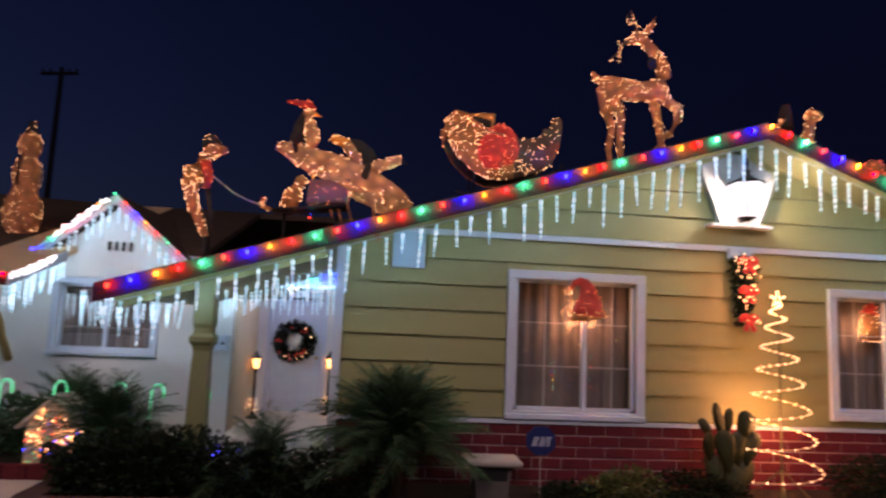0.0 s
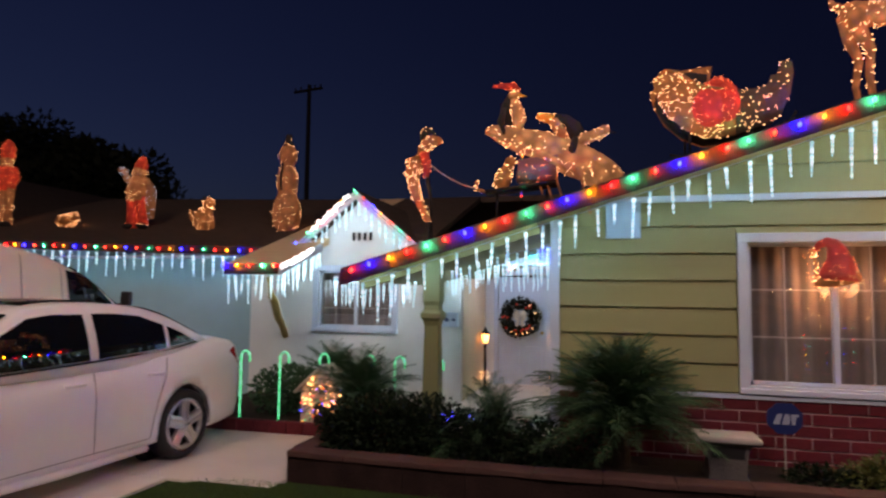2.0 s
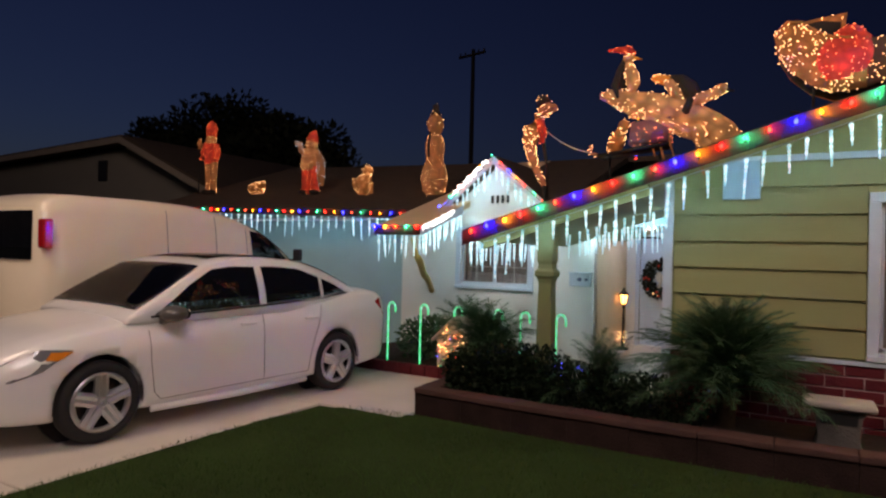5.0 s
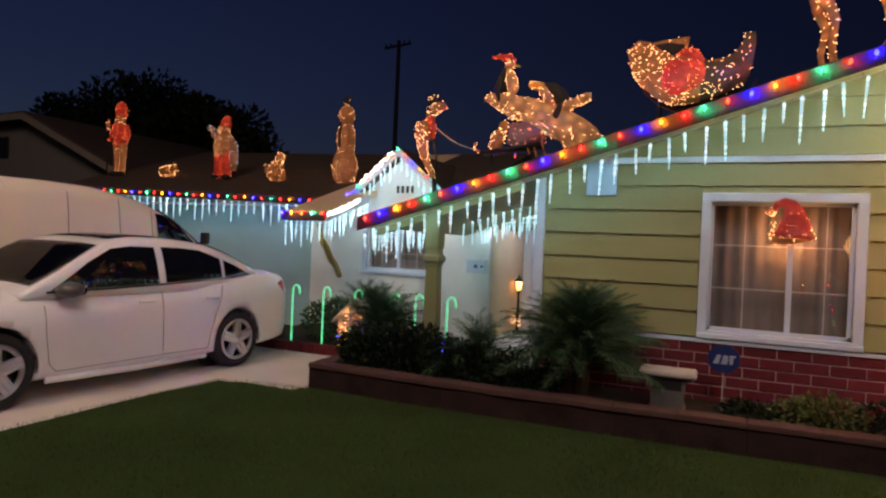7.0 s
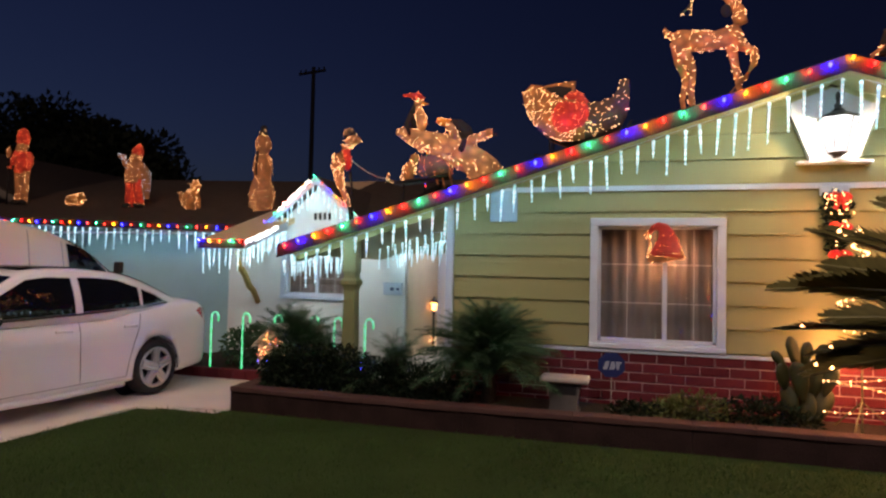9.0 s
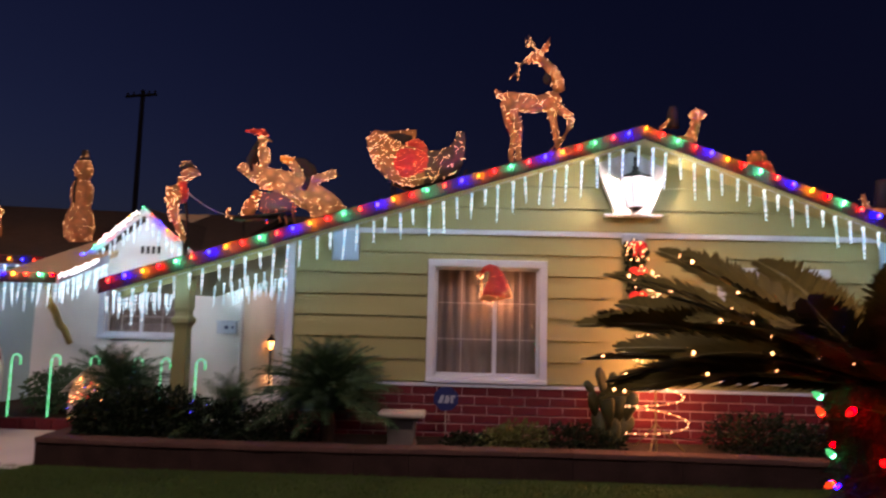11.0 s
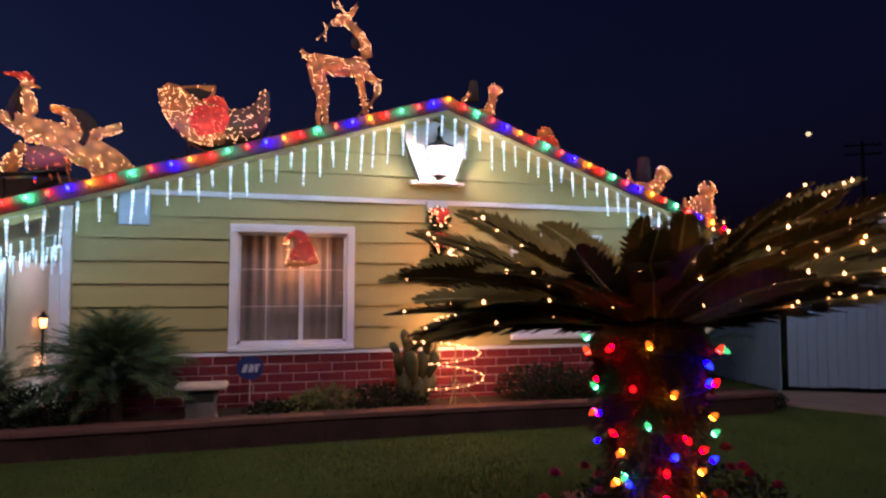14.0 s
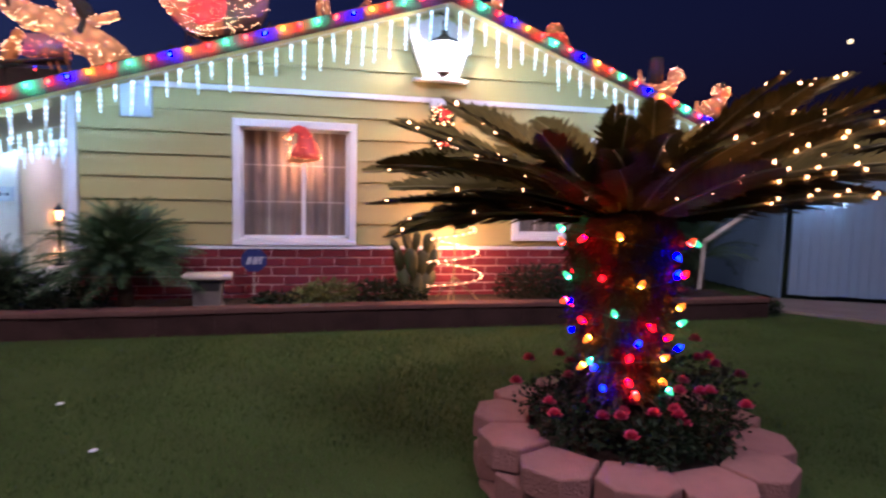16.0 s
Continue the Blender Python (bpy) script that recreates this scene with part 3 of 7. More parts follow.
# bed with a brick kerb in front of the entry window
bm = bm_new()
prism(bm, [(-7.0, 0.80), (-4.2, 0.80), (-4.2, 2.98), (-7.0, 2.98)], -0.02, 0.10, "z")
structure("soil_entry_bed", bm, "soil", "dark soil below the entry window")
kerb = thing("bed_kerb", "row of red bricks edging the entry bed", "kerb", (0, 0, 0), kind="structure")
for i in range(12):
    bm = bm_new()
    box(bm, (-6.9 + 0.235 * i, 0.74, 0.07), (0.225, 0.11, 0.15))
    bevelled(bm, 0.008, 1)
    part("brick", bm, "brick", kerb)


# ---- neighbours, trees, poles ----
NB = pose(11.0, -0.95, 0, 0, 0, -23.5)
def nb_struct(name, material, label, *boxes):
    bm = bm_new()
    for c, s in boxes:
        box(bm, c, s)
    ob = structure(name, bm, material, label)
    ob.matrix_basis = NB
    return ob


M["nb_wall"] = mat("mauve_grey_stucco", (0.20, 0.18, 0.19), 0.9, vary=0.1, scale=2, bump=0.4, fine=90)
nb_struct("wall_neighbour_east", "nb_wall", "dim grey stucco wall of the house next door", ((3.1, 3.0, 1.3), (6.0, 6.0, 2.6)))
bm = bm_new()
prism(bm, [(-0.62, 2.86), (3.0, 3.10), (6.6, 2.86), (6.6, 2.76), (-0.62, 2.76)], -1.1, 6.8, "x")
ob = structure("roof_neighbour_east", bm, "shingle", "dark shingled roof of the house next door")
ob.matrix_basis = NB
nb_struct("trim_neighbour_fascia", "white", "white fascia board next door", ((2.85, -0.64, 2.80), (7.9, 0.03, 0.16)), ((-1.115, 0.0, 2.78), (0.03, 1.3, 0.15)))
gate = thing("side_gate", "white boarded side gate with black hinges", "gate", (11.0, -0.95, 0.0), -23.5)
for i in range(18):
    bm = bm_new()
    box(bm, (-0.22 - 0.148 * i, 0.12, 0.98), (0.143, 0.03, 1.84 + 0.015 * math.sin(i * 5.1)))
    bevelled(bm, 0.004, 1)
    part("board", bm, mat("white_gate_paint", (0.115, 0.20, 0.29), 0.6, vary=0.08, scale=5, bump=0.2) if i == 0 else bpy.data.materials["white_gate_paint"], gate)
for z in (0.35, 1.6):
    bm = bm_new()
    box(bm, (-0.24, 0.095, z), (0.22, 0.014, 0.035))
    part("hinge", bm, "iron", gate, "black strap hinge")
bm = bm_new()
tube(bm, [(-0.9, -0.58, 2.66), (-0.5, -0.45, 2.52), (-0.05, -0.10, 2.42), (0.0, -0.05, 2.25), (0.0, -0.05, 0.25), (-0.05, -0.12, 0.10), (-0.16, -0.2, 0.06)], 0.042, 8)
ds = part("downspout", bm, "white", None, "white metal downspout on the neighbour's corner", smooth=True, at=NB)
tagged(ds, category="downspout")

bm = bm_new()
prism(bm, [(-34, 0), (-15.8, 0), (-15.8, 3.35), (-19.8, 5.02), (-34, 4.6)], 6.0, 6.2)
structure("wall_neighbour_west", bm, mat("pale_render", (0.16, 0.15, 0.135), 0.9, vary=0.1, scale=1.5, bump=0.3), "dim pale gable wall of the house beyond the van")
bm = bm_new()
prism(bm, [(-34, 4.66), (-19.8, 5.10), (-15.2, 3.17), (-15.2, 3.40), (-19.74, 5.32), (-34, 4.86)], 5.4, 14)
structure("roof_neighbour_west", bm, "shingle", "dark roof of the house beyond the van")
bm = bm_new()
prism(bm, [(-34, 4.60), (-19.8, 5.06), (-15.2, 3.12), (-15.2, 3.32), (-19.76, 5.26), (-34, 4.80)], 5.36, 5.395)
structure("trim_neighbour_west", bm, mat("weathered_trim", (0.2, 0.17, 0.14), 0.8, vary=0.2, scale=3), "pale barge board of the house beyond the van")
bm = bm_new()
box(bm, (-21.6, 5.98, 4.3), (0.5, 0.05, 0.7))
structure("vent_neighbour_west", bm, "black", "dark louvred vent in the gable beyond the van")


# ---- coloured bulbs and icicle lights ----
def bulb_mesh(colour, r=0.017, length=0.05, rear=None):
    """A pointed C7 bulb in a dark socket, tip up along z."""
    bm = bm_new()
    prof = [(0.0, 0.55), (0.25, 0.95), (0.5, 1.0), (0.75, 0.7), (1.0, 0.12)]
    tube(bm, [(0, 0, 0.02 + t * length) for t, _ in prof], [r * k for _, k in prof], 8)
    bm.normal_update()
    # faces turned to the board get the boosted emission that colours it
    for f in bm.faces:
        f.material_index = 2 if f.normal.y > 0.15 else 0
    n0 = len(bm.faces)
    tube(bm, [(0, 0, -0.012), (0, 0, 0.022)], r * 0.6, 6)
    for f in list(bm.faces)[n0:]:
        f.material_index = 1
    return mesh_of("bulb", bm, [colour, "wire", rear or colour], True)


BULBS = {c: bulb_mesh(c, rear=c + "_back") for c in BULB_COLOURS}
SMALL_BULBS = {c: bulb_mesh(c, 0.015, 0.042, rear=c + "_dim") for c in BULB_COLOURS}
ORDER = ["yellow", "blue", "orange", "green", "red"]


def bulb_string(name, label, points, colours, bulbs=None):
    """A cable with bulbs; each bulb is a part."""
    root = thing(name, label, "string lights", points[0])
    o = Vector(points[0])
    bm = bm_new()
    tube(bm, [Vector(p) - o + Vector((0, 0.046, -0.014)) for p in points], 0.006, 4)
    part("cable", bm, "wire", root)
    rnd = random.Random(len(points))
    for p, c in zip(points, colours):
        shared("bulb", (bulbs or BULBS)[c], root, Matrix.Translation(Vector(p) - o) @ pose(0, 0, 0, 20 + rnd.uniform(-10, 10), rnd.uniform(-14, 14), 0))
    return root


STEP = 0.206
n_left = 32
pts = [(APEX_X - STEP * i * 0.956, -0.656, roof_z(APEX_X - STEP * i * 0.956) - 0.092) for i in range(n_left + 1)]
bulb_string("roof_light_string", "multicoloured bulbs clipped along the long gable edge", pts, [ORDER[i % 5] for i in range(n_left + 1)])
RIGHT_ORDER = ["red", "green", "orange", "blue", "yellow"]
pts = [(APEX_X + 0.19 * (i + 1), -0.656, roof_z(APEX_X + 0.19 * (i + 1)) - 0.092) for i in range(21)]
bulb_string("roof_light_string", "multicoloured bulbs clipped along the short gable edge", pts, [RIGHT_ORDER[i % 5] for i in range(21)])
pts = [(-13.4 + 0.215 * i, 2.345, 2.40 + 0.03 * max(0, -7 + 13.4 - 0.215 * i)) for i in range(32)]
bulb_string("eave_light_string", "multicoloured bulbs along the garage eave", pts, [["blue", "orange", "green", "red", "yellow"][i % 5] for i in range(32)], SMALL_BULBS)
pts = [(-6.50 + 0.20 * i, 1.266, 2.11) for i in range(5)]
bulb_string("eave_light_string", "multicoloured bulbs along the low entry eave", pts, ["blue", "yellow", "orange", "green", "red"])
pts = [(G2X + 0.155 * i, 2.585, G2Z - G2S * 0.155 * i - 0.05) for i in range(1, 9)]
bulb_string("eave_light_string", "multicoloured bulbs down the small gable", pts, ["orange", "blue", "yellow", "red", "green", "orange", "blue", "yellow"], SMALL_BULBS)
pts = [(G2X - 0.2 * i, 2.585, G2Z - G2S * 0.2 * i - 0.05) for i in range(0, 6)]
bulb_string("eave_light_string", "multicoloured bulbs up the small gable", pts, ["green", "yellow", "orange", "red", "green", "blue"], SMALL_BULBS)
pts = [(-3.7 + 0.17 * i, 2.90, 2.20 + 0.14 * min(1, i / 3)) for i in range(11)]
bulb_string("door_light_string", "multicoloured bulbs over the door header", pts, ["green", "orange", "yellow", "green", "red", "orange", "blue", "yellow", "green", "blue", "blue"], SMALL_BULBS)


def icicle_mesh(length, material="icicle"):
    """A tapering clear tube, uneven like ice, hung from z = 0."""
    bm = bm_new()
    n = max(8, int(length / 0.019))
    rnd = random.Random(int(length * 100))
    tube(bm, [(0, 0, -length * i / n) for i in range(n + 1)], [0.0155 * (1.0 - 0.65 * (i / n) ** 1.5) * (1.18 if i % 2 else 0.72) for i in range(n + 1)], 6)
    bm.normal_update()
    dim = {}
    # rear faces take the boosted glow that lights the wall
    for f in bm.faces:
        k = int(-f.calc_center_median().z / length * n)
        if k not in dim:
            dim[k] = rnd.random() < 0.42
        f.material_index = 1 if f.normal.y > 0.2 else (2 if dim[k] else 0)
    return mesh_of("icicle", bm, [material, material + "_back", "icicle_gap"], True)


ICE = [icicle_mesh(l) for l in (0.20, 0.26, 0.32, 0.38, 0.45)]
ICE_BRIGHT = [icicle_mesh(l, "icicle_bright") for l in (0.18, 0.24, 0.30, 0.36, 0.42)]


def icicle_string(name, label, points, seed, sizes=(0, 1, 2, 3, 4), ice=None):
    root = thing(name, label, "icicle lights", points[0])
    o = Vector(points[0])
    bm = bm_new()
    tube(bm, [Vector(p) - o for p in points], 0.004, 4)
    part("cable", bm, "white", root)
    rnd = random.Random(seed)
    for p in points:
        shared("icicle", (ice or ICE)[rnd.choice(sizes)], root, Matrix.Translation(Vector(p) - o + Vector((rnd.uniform(-0.02, 0.02), 0, -0.01))) @ pose(0, 0, 0, rnd.uniform(-4, 4), rnd.uniform(-4, 4), rnd.uniform(-20, 20)))
    return root


def along(a, b, step):
    a, b = Vector(a), Vector(b)
    n = max(1, round((b - a).length / step))
    return [a.lerp(b, i / n) for i in range(n + 1)]


LB = -0.56
icicle_string("icicle_lights", "cool white icicle lights hanging from the long gable edge", along((2.50, LB, roof_z(2.5) - 0.20), (LEFT_X + 0.06, LB, roof_z(LEFT_X + 0.06) - 0.20), 0.172), 3, (0, 1, 2, 3, 4))
icicle_string("icicle_lights", "cool white icicle lights hanging from the short gable edge", along((2.68, LB, roof_z(2.68) - 0.20), (6.55, LB, roof_z(6.55) - 0.20), 0.172), 5, (0, 1, 2, 3, 4))
icicle_string("icicle_lights", "cool white icicle lights along the garage eave", along((-13.2, 2.42, 2.36 + 0.19), (-6.7, 2.42, 2.36), 0.19), 7, (1, 2, 3, 4), ICE_BRIGHT)
icicle_string("icicle_lights", "cool white icicle lights along the low entry eave", along((-6.48, 1.36, 2.03), (-5.70, 1.36, 2.03), 0.12), 9, (2, 3, 3, 4), ICE_BRIGHT)
icicle_string("icicle_lights", "cool white icicle lights up the end of the entry roof", along((-5.66, 1.40, 2.04), (-5.66, 2.62, 2.42), 0.12), 11, (1, 2, 3), ICE_BRIGHT)
icicle_string("icicle_lights", "cool white icicle lights under the small gable", along((-5.14, 2.68, 3.24), (-5.98, 2.68, 2.53), 0.14), 13, (1, 2, 3), ICE_BRIGHT)
icicle_string("icicle_lights", "cool white icicle lights under the small gable", along((-5.02, 2.68, 3.24), (-4.0, 2.68, 2.40), 0.14), 15, (1, 2, 3), ICE_BRIGHT)
icicle_string("icicle_lights", "cool white icicle lights bunched along the porch", along((-4.95, 1.6, 2.02), (-3.75, 1.6, 2.02), 0.062), 17, (3, 3, 4, 4), ICE_BRIGHT)
icicle_string("icicle_lights", "cool white icicle lights over the door header", along((-3.62, 2.86, 2.20), (-1.85, 2.86, 2.30), 0.075), 19, (2, 3, 4, 4), ICE_BRIGHT)
icicle_string("icicle_lights", "cool white icicle lights strung across the porch", along((-3.40, 1.7, 2.16), (-1.85, 1.7, 2.44), 0.13), 20, (2, 3, 4), ICE_BRIGHT)


# ---- big coach lantern in the gable ----
lantern = thing("gable_lantern", "large white-glowing coach lantern on a wall bracket", "lantern", (2.565, -0.20, 3.02))
M["lantern_glass"] = mat("frosted_lantern_glass", (0.9, 0.92, 0.95), 0.4, emit=1.15, glow=(0.98, 0.97, 0.95))
bm = bm_new()
tube(bm, [(0, 0, 0.06), (0, 0, 0.42)], [0.115, 0.19], 6)
glass_body = part("glass_body", bm, "lantern_glass", lantern, "glowing frosted glass")
glass_body.visible_shadow = False
bm = bm_new()
tube(bm, [(0, 0, 0.42), (0, 0, 0.44), (0, 0, 0.50), (0, 0, 0.53)], [0.20, 0.205, 0.07, 0.05], 6)
tube(bm, [(0, 0, 0.53), (0, 0, 0.57), (0, 0, 0.60), (0, 0, 0.68), (0, 0, 0.72)], [0.03, 0.045, 0.02, 0.03, 0.004], 8)
part("cap", bm, "iron", lantern, "black iron cap and finial")
bm = bm_new()
tube(bm, [(0, 0, 0.015), (0, 0, 0.04), (0, 0, 0.062)], [0.03, 0.06, 0.115], 6)
for k in range(6):
    q = k * math.tau / 6
    tube(bm, [(0.107 * math.cos(q), 0.107 * math.sin(q), 0.06), (0.193 * math.cos(q), 0.193 * math.sin(q), 0.42)], 0.005, 4)
tube(bm, [(0, 0.0, 0.03), (0, 0.10, 0.03), (0, 0.19, 0.08)], 0.014, 6)
part("bracket", bm, "iron", lantern)
# glowing beads added to give the rake boards their white streak
M["cool_bead"] = mat("rake_glow_bead", (0.9, 0.95, 1), 0.4, emit=5.0, glow=(0.95, 1.0, 0.92))
for nm, a, b in (("rake", (-5.16, 2.60, 3.32), (-5.80, 2.60, 2.80)), ("entry", (-5.62, 1.34, 2.13), (-5.62, 2.30, 2.44))):
    net = thing("rake_glow", "string of glowing beads added for the rake board's bright streak", "string lights", a)
    rnd = random.Random(77)
    bm = bm_new()
    tube(bm, [Vector(p) - Vector(a) for p in along(a, b, 0.1)], 0.006, 4)
    part("cable", bm, "white", net)
    bm = bm_new()
    for p in along(a, b, 0.014):
        ball(bm, Vector(p) - Vector(a) + Vector((rnd.uniform(-.02, .02), -0.02, rnd.uniform(-.045, .03))), 0.012, 6, 4)
    tagged(part("beads", bm, "cool_bead", net), kind="stuff")
lamp("gable_lantern_light", "POINT", (2.565, -0.20, 3.27), 100, (1.0, 0.84, 0.52), 0.03)

niche = thing("gable_niche", "white trapezoid niche with side boards and a shelf", "niche", (2.565, 0.0, 3.0), kind="structure")
bm = bm_new()
prism(bm, [(-0.21, 0.02), (0.21, 0.02), (0.40, 0.50), (0.42, 0.62), (0.0, 0.83), (-0.42, 0.68), (-0.40, 0.50)], -0.03, 0.0)
M["niche_paint"] = mat("grey_white_niche_paint", (0.27, 0.28, 0.31), 0.6, vary=0.1, scale=5, bump=0.1)
part("back_panel", bm, "niche_paint", niche)
for s in (-1, 1):
    bm = bm_new()
    prism(bm, [(s * 0.205, 0.02), (s * 0.23, 0.02), (s * 0.44, 0.56), (s * 0.415, 0.56)], -0.08, -0.0)
    part("side_board", bm, "niche_paint", niche)
bm = bm_new()
box(bm, (0, -0.055, 0.0), (0.72, 0.13, 0.03))
bevelled(bm, 0.004, 1)
part("shelf", bm, "white", niche)


# ---- plants ----
def leaflet(verts, faces, base, tip, side, w):
    """A narrow folded leaf of two triangles."""
    i = len(verts)
    mid = base.lerp(tip, 0.4)
    verts += [base, mid + side * w, tip, mid - side * w]
    faces += [(i, i + 1, i + 2), (i, i + 2, i + 3)]


def frond_mesh(name, seed, length, rise, droop, n, leaf, w, material, stem, fold=0.35, forward=0.55, start=0.12, loose=0.15):
    """A feather leaf along +x: an arching rib with n pairs of leaflets."""
    rnd = random.Random(seed)
    verts, faces = [], []

    def at(t):
        return Vector((length * t * (1 - 0.10 * droop * t), 0.03 * length * math.sin(3 * t + seed), length * (rise * t - droop * t * t)))
    for i in range(n):
        t = start + (1 - start) * (i + 0.5) / n
        p = at(t)
        d = (at(min(1, t + 0.02)) - at(t - 0.02)).normalized()
        up = Vector((-d.z, 0, d.x))
        l = leaf * (math.sin(math.pi * min(1, 0.12 + 0.86 * t)) ** 0.6) * rnd.uniform(1 - loose, 1.1)
        for s in (-1, 1):
            way = (Vector((0, s, 0)) + d * (forward + 0.5 * t) + up * (fold + rnd.uniform(-loose, loose))).normalized()
            tip = p + way * l - Vector((0, 0, 0.18 * l))
            leaflet(verts, faces, p, tip, d, w)
    me = bpy.data.meshes.new(name)
    me.from_pydata([tuple(v) for v in verts], [], faces)
    bm = bm_new()
    bm.from_mesh(me)
    k = len(bm.faces)
    tube(bm, [at(t / 8) for t in range(9)], [0.009 * length * (1.3 - t / 8) + 0.001 for t in range(9)], 5)
    for f in list(bm.faces)[k:]:
        f.material_index = 1
    bm.to_mesh(me)
    bm.free()
    me.materials.append(M[material])
    me.materials.append(M[stem])
    return me


DATE = [frond_mesh("frond", s, 1.0, r, d, 46, 0.25, 0.0052, "palmleaf", "palmleaf", 0.05, 0.55, 0.16, 0.5) for s, r, d in ((1, 0.55, 0.78), (2, 0.50, 0.92), (3, 0.62, 0.70), (4, 0.40, 0.70))]


def date_palm(label, place, fronds, size, crown, seed):
    root = thing("date_palm", label, "palm", place)
    rnd = random.Random(seed)
    bm = bm_new()
    tube(bm, [(0, 0, -0.05), (0.01, 0, crown * 0.5), (0, 0, crown + 0.03)], [0.10, 0.085, 0.07], 9)
    part("trunk", bm, "bark", root)
    for i in range(fronds):
        az = i * 137.5 + rnd.uniform(-18, 18)
        k = (i + 0.5) / fronds
        el = 88 - 76 * k ** 1.15 + rnd.uniform(-10, 10)
        sc = size * rnd.uniform(0.75, 1.12)
        shared("frond", DATE[rnd.randrange(4)], root, pose(0, 0, crown, 0, 0, az) @ pose(0.03, 0, 0, rnd.uniform(-40, 40), -el, 0) @ Matrix.Scale(sc, 4))
    return root


date_palm("bushy green pygmy date palm in the planting bed", (-1.12, -0.48, 0.20), 250, 0.89, 0.34, 1)
date_palm("bushy green pygmy date palm beside the porch", (-3.88, 0.10, 0.20), 84, 0.76, 0.26, 2)
date_palm("bushy green pygmy date palm below the entry window", (-4.75, 1.25, 0.10), 70, 0.80, 0.28, 3)
date_palm("small young date palm beside the porch step", (-2.35, -0.35, 0.20), 44, 0.66, 0.16, 4)
date_palm("pale feathery palm at the side of the house", (7.35, 1.0, 0.0), 30, 1.0, 0.5, 6)


def leaf_cloud(name, label, category, place, blobs, n, size, material, seed, parent=None, kind=""):
    """Many small leaves filling a set of ellipsoids (centre, radii)."""
    rnd = random.Random(seed)
    verts, faces = [], []
    vol = [b[1][0] * b[1][1] * b[1][2] for b in blobs]
    for _ in range(n):
        c, r = rnd.choices(blobs, vol)[0]
        while True:
            u = Vector((rnd.uniform(-1, 1), rnd.uniform(-1, 1), rnd.uniform(-1, 1)))
            if 0.25 < u.length < 1:
                break
        u *= 0.55 + 0.45 * u.length
        p = Vector((c[0] + u.x * r[0], c[1] + u.y * r[1], c[2] + u.z * r[2]))
        way = (u.normalized() + Vector((rnd.uniform(-1, 1), rnd.uniform(-1, 1), rnd.uniform(-0.6, 1)))).normalized()
        side = way.cross(Vector((rnd.uniform(-1, 1), rnd.uniform(-1, 1), rnd.uniform(-1, 1)))).normalized()
        l = size * rnd.uniform(0.6, 1.4)
        leaflet(verts, faces, p, p + way * l, side, l * 0.26)
    me = bpy.data.meshes.new(name)
    me.from_pydata([tuple(v) for v in verts], [], faces)
    me.materials.append(M[material])
    ob = new(name, me)
    ob.matrix_basis = pose(*place)
    if parent:
        ob.parent = parent
        return tagged(ob, label=label)
    return tagged(ob, label=label, category=category, kind=kind)


def stems(root, blobs, r=0.008):
    for c, q in blobs:
        bm = bm_new()
        tube(bm, [(c[0] * 0.4, c[1] * 0.4, -0.03), (c[0] * 0.8, c[1] * 0.8, c[2] * 0.6), (c[0], c[1], c[2])], [r * 1.5, r, r * 0.5], 5)
        part("stem", bm, "bark", root)


def shrub(label, place, blobs, n, size, seed, material="bush"):
    root = thing("shrub", label, "shrub", place)
    stems(root, blobs)
    leaf_cloud("foliage", "", "", (0, 0, 0), blobs, n, size, material, seed, root)
    return root


# lit copy of the shrub leaf, with the light put into its colour
M["shrub_lit"] = mat("lit_shrub_leaf", (0.08, 0.10, 0.02), 0.6, island=0.6)
shrub("low shrub below the window in a lit yellow-green", (1.15, -0.55, 0.2), [((0, 0, 0.14), (0.34, 0.22, 0.16)), ((-0.25, 0.05, 0.08), (0.25, 0.2, 0.12))], 1500, 0.05, 11, "shrub_lit")
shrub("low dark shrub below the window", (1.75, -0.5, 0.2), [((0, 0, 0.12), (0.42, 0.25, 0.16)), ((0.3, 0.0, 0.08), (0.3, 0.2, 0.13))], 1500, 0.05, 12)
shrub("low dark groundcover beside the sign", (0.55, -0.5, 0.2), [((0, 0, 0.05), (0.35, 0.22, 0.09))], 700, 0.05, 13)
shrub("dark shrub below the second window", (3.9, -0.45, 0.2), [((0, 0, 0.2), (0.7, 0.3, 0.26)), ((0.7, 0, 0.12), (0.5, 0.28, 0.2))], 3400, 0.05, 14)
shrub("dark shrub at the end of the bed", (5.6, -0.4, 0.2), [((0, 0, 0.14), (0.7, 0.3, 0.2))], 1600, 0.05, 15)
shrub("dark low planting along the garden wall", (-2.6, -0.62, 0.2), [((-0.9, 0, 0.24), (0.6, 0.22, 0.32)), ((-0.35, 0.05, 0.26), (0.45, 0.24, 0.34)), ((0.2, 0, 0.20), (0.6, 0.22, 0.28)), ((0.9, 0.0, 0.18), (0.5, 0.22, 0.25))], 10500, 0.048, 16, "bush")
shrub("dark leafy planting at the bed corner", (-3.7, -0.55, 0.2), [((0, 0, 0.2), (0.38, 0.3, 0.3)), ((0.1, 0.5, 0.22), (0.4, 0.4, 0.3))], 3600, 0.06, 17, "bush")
shrub("green leafy planting below the entry window", (-5.6, 1.6, 0.1), [((0, 0, 0.3), (0.55, 0.5, 0.35)), ((0.7, 0.2, 0.3), (0.6, 0.5, 0.35))], 4200, 0.07, 18, "palmleaf")
shrub("small weeds at the wall's end", (7.2, -0.75, 0.0), [((0, 0, 0.08), (0.22, 0.15, 0.1))], 500, 0.05, 19)

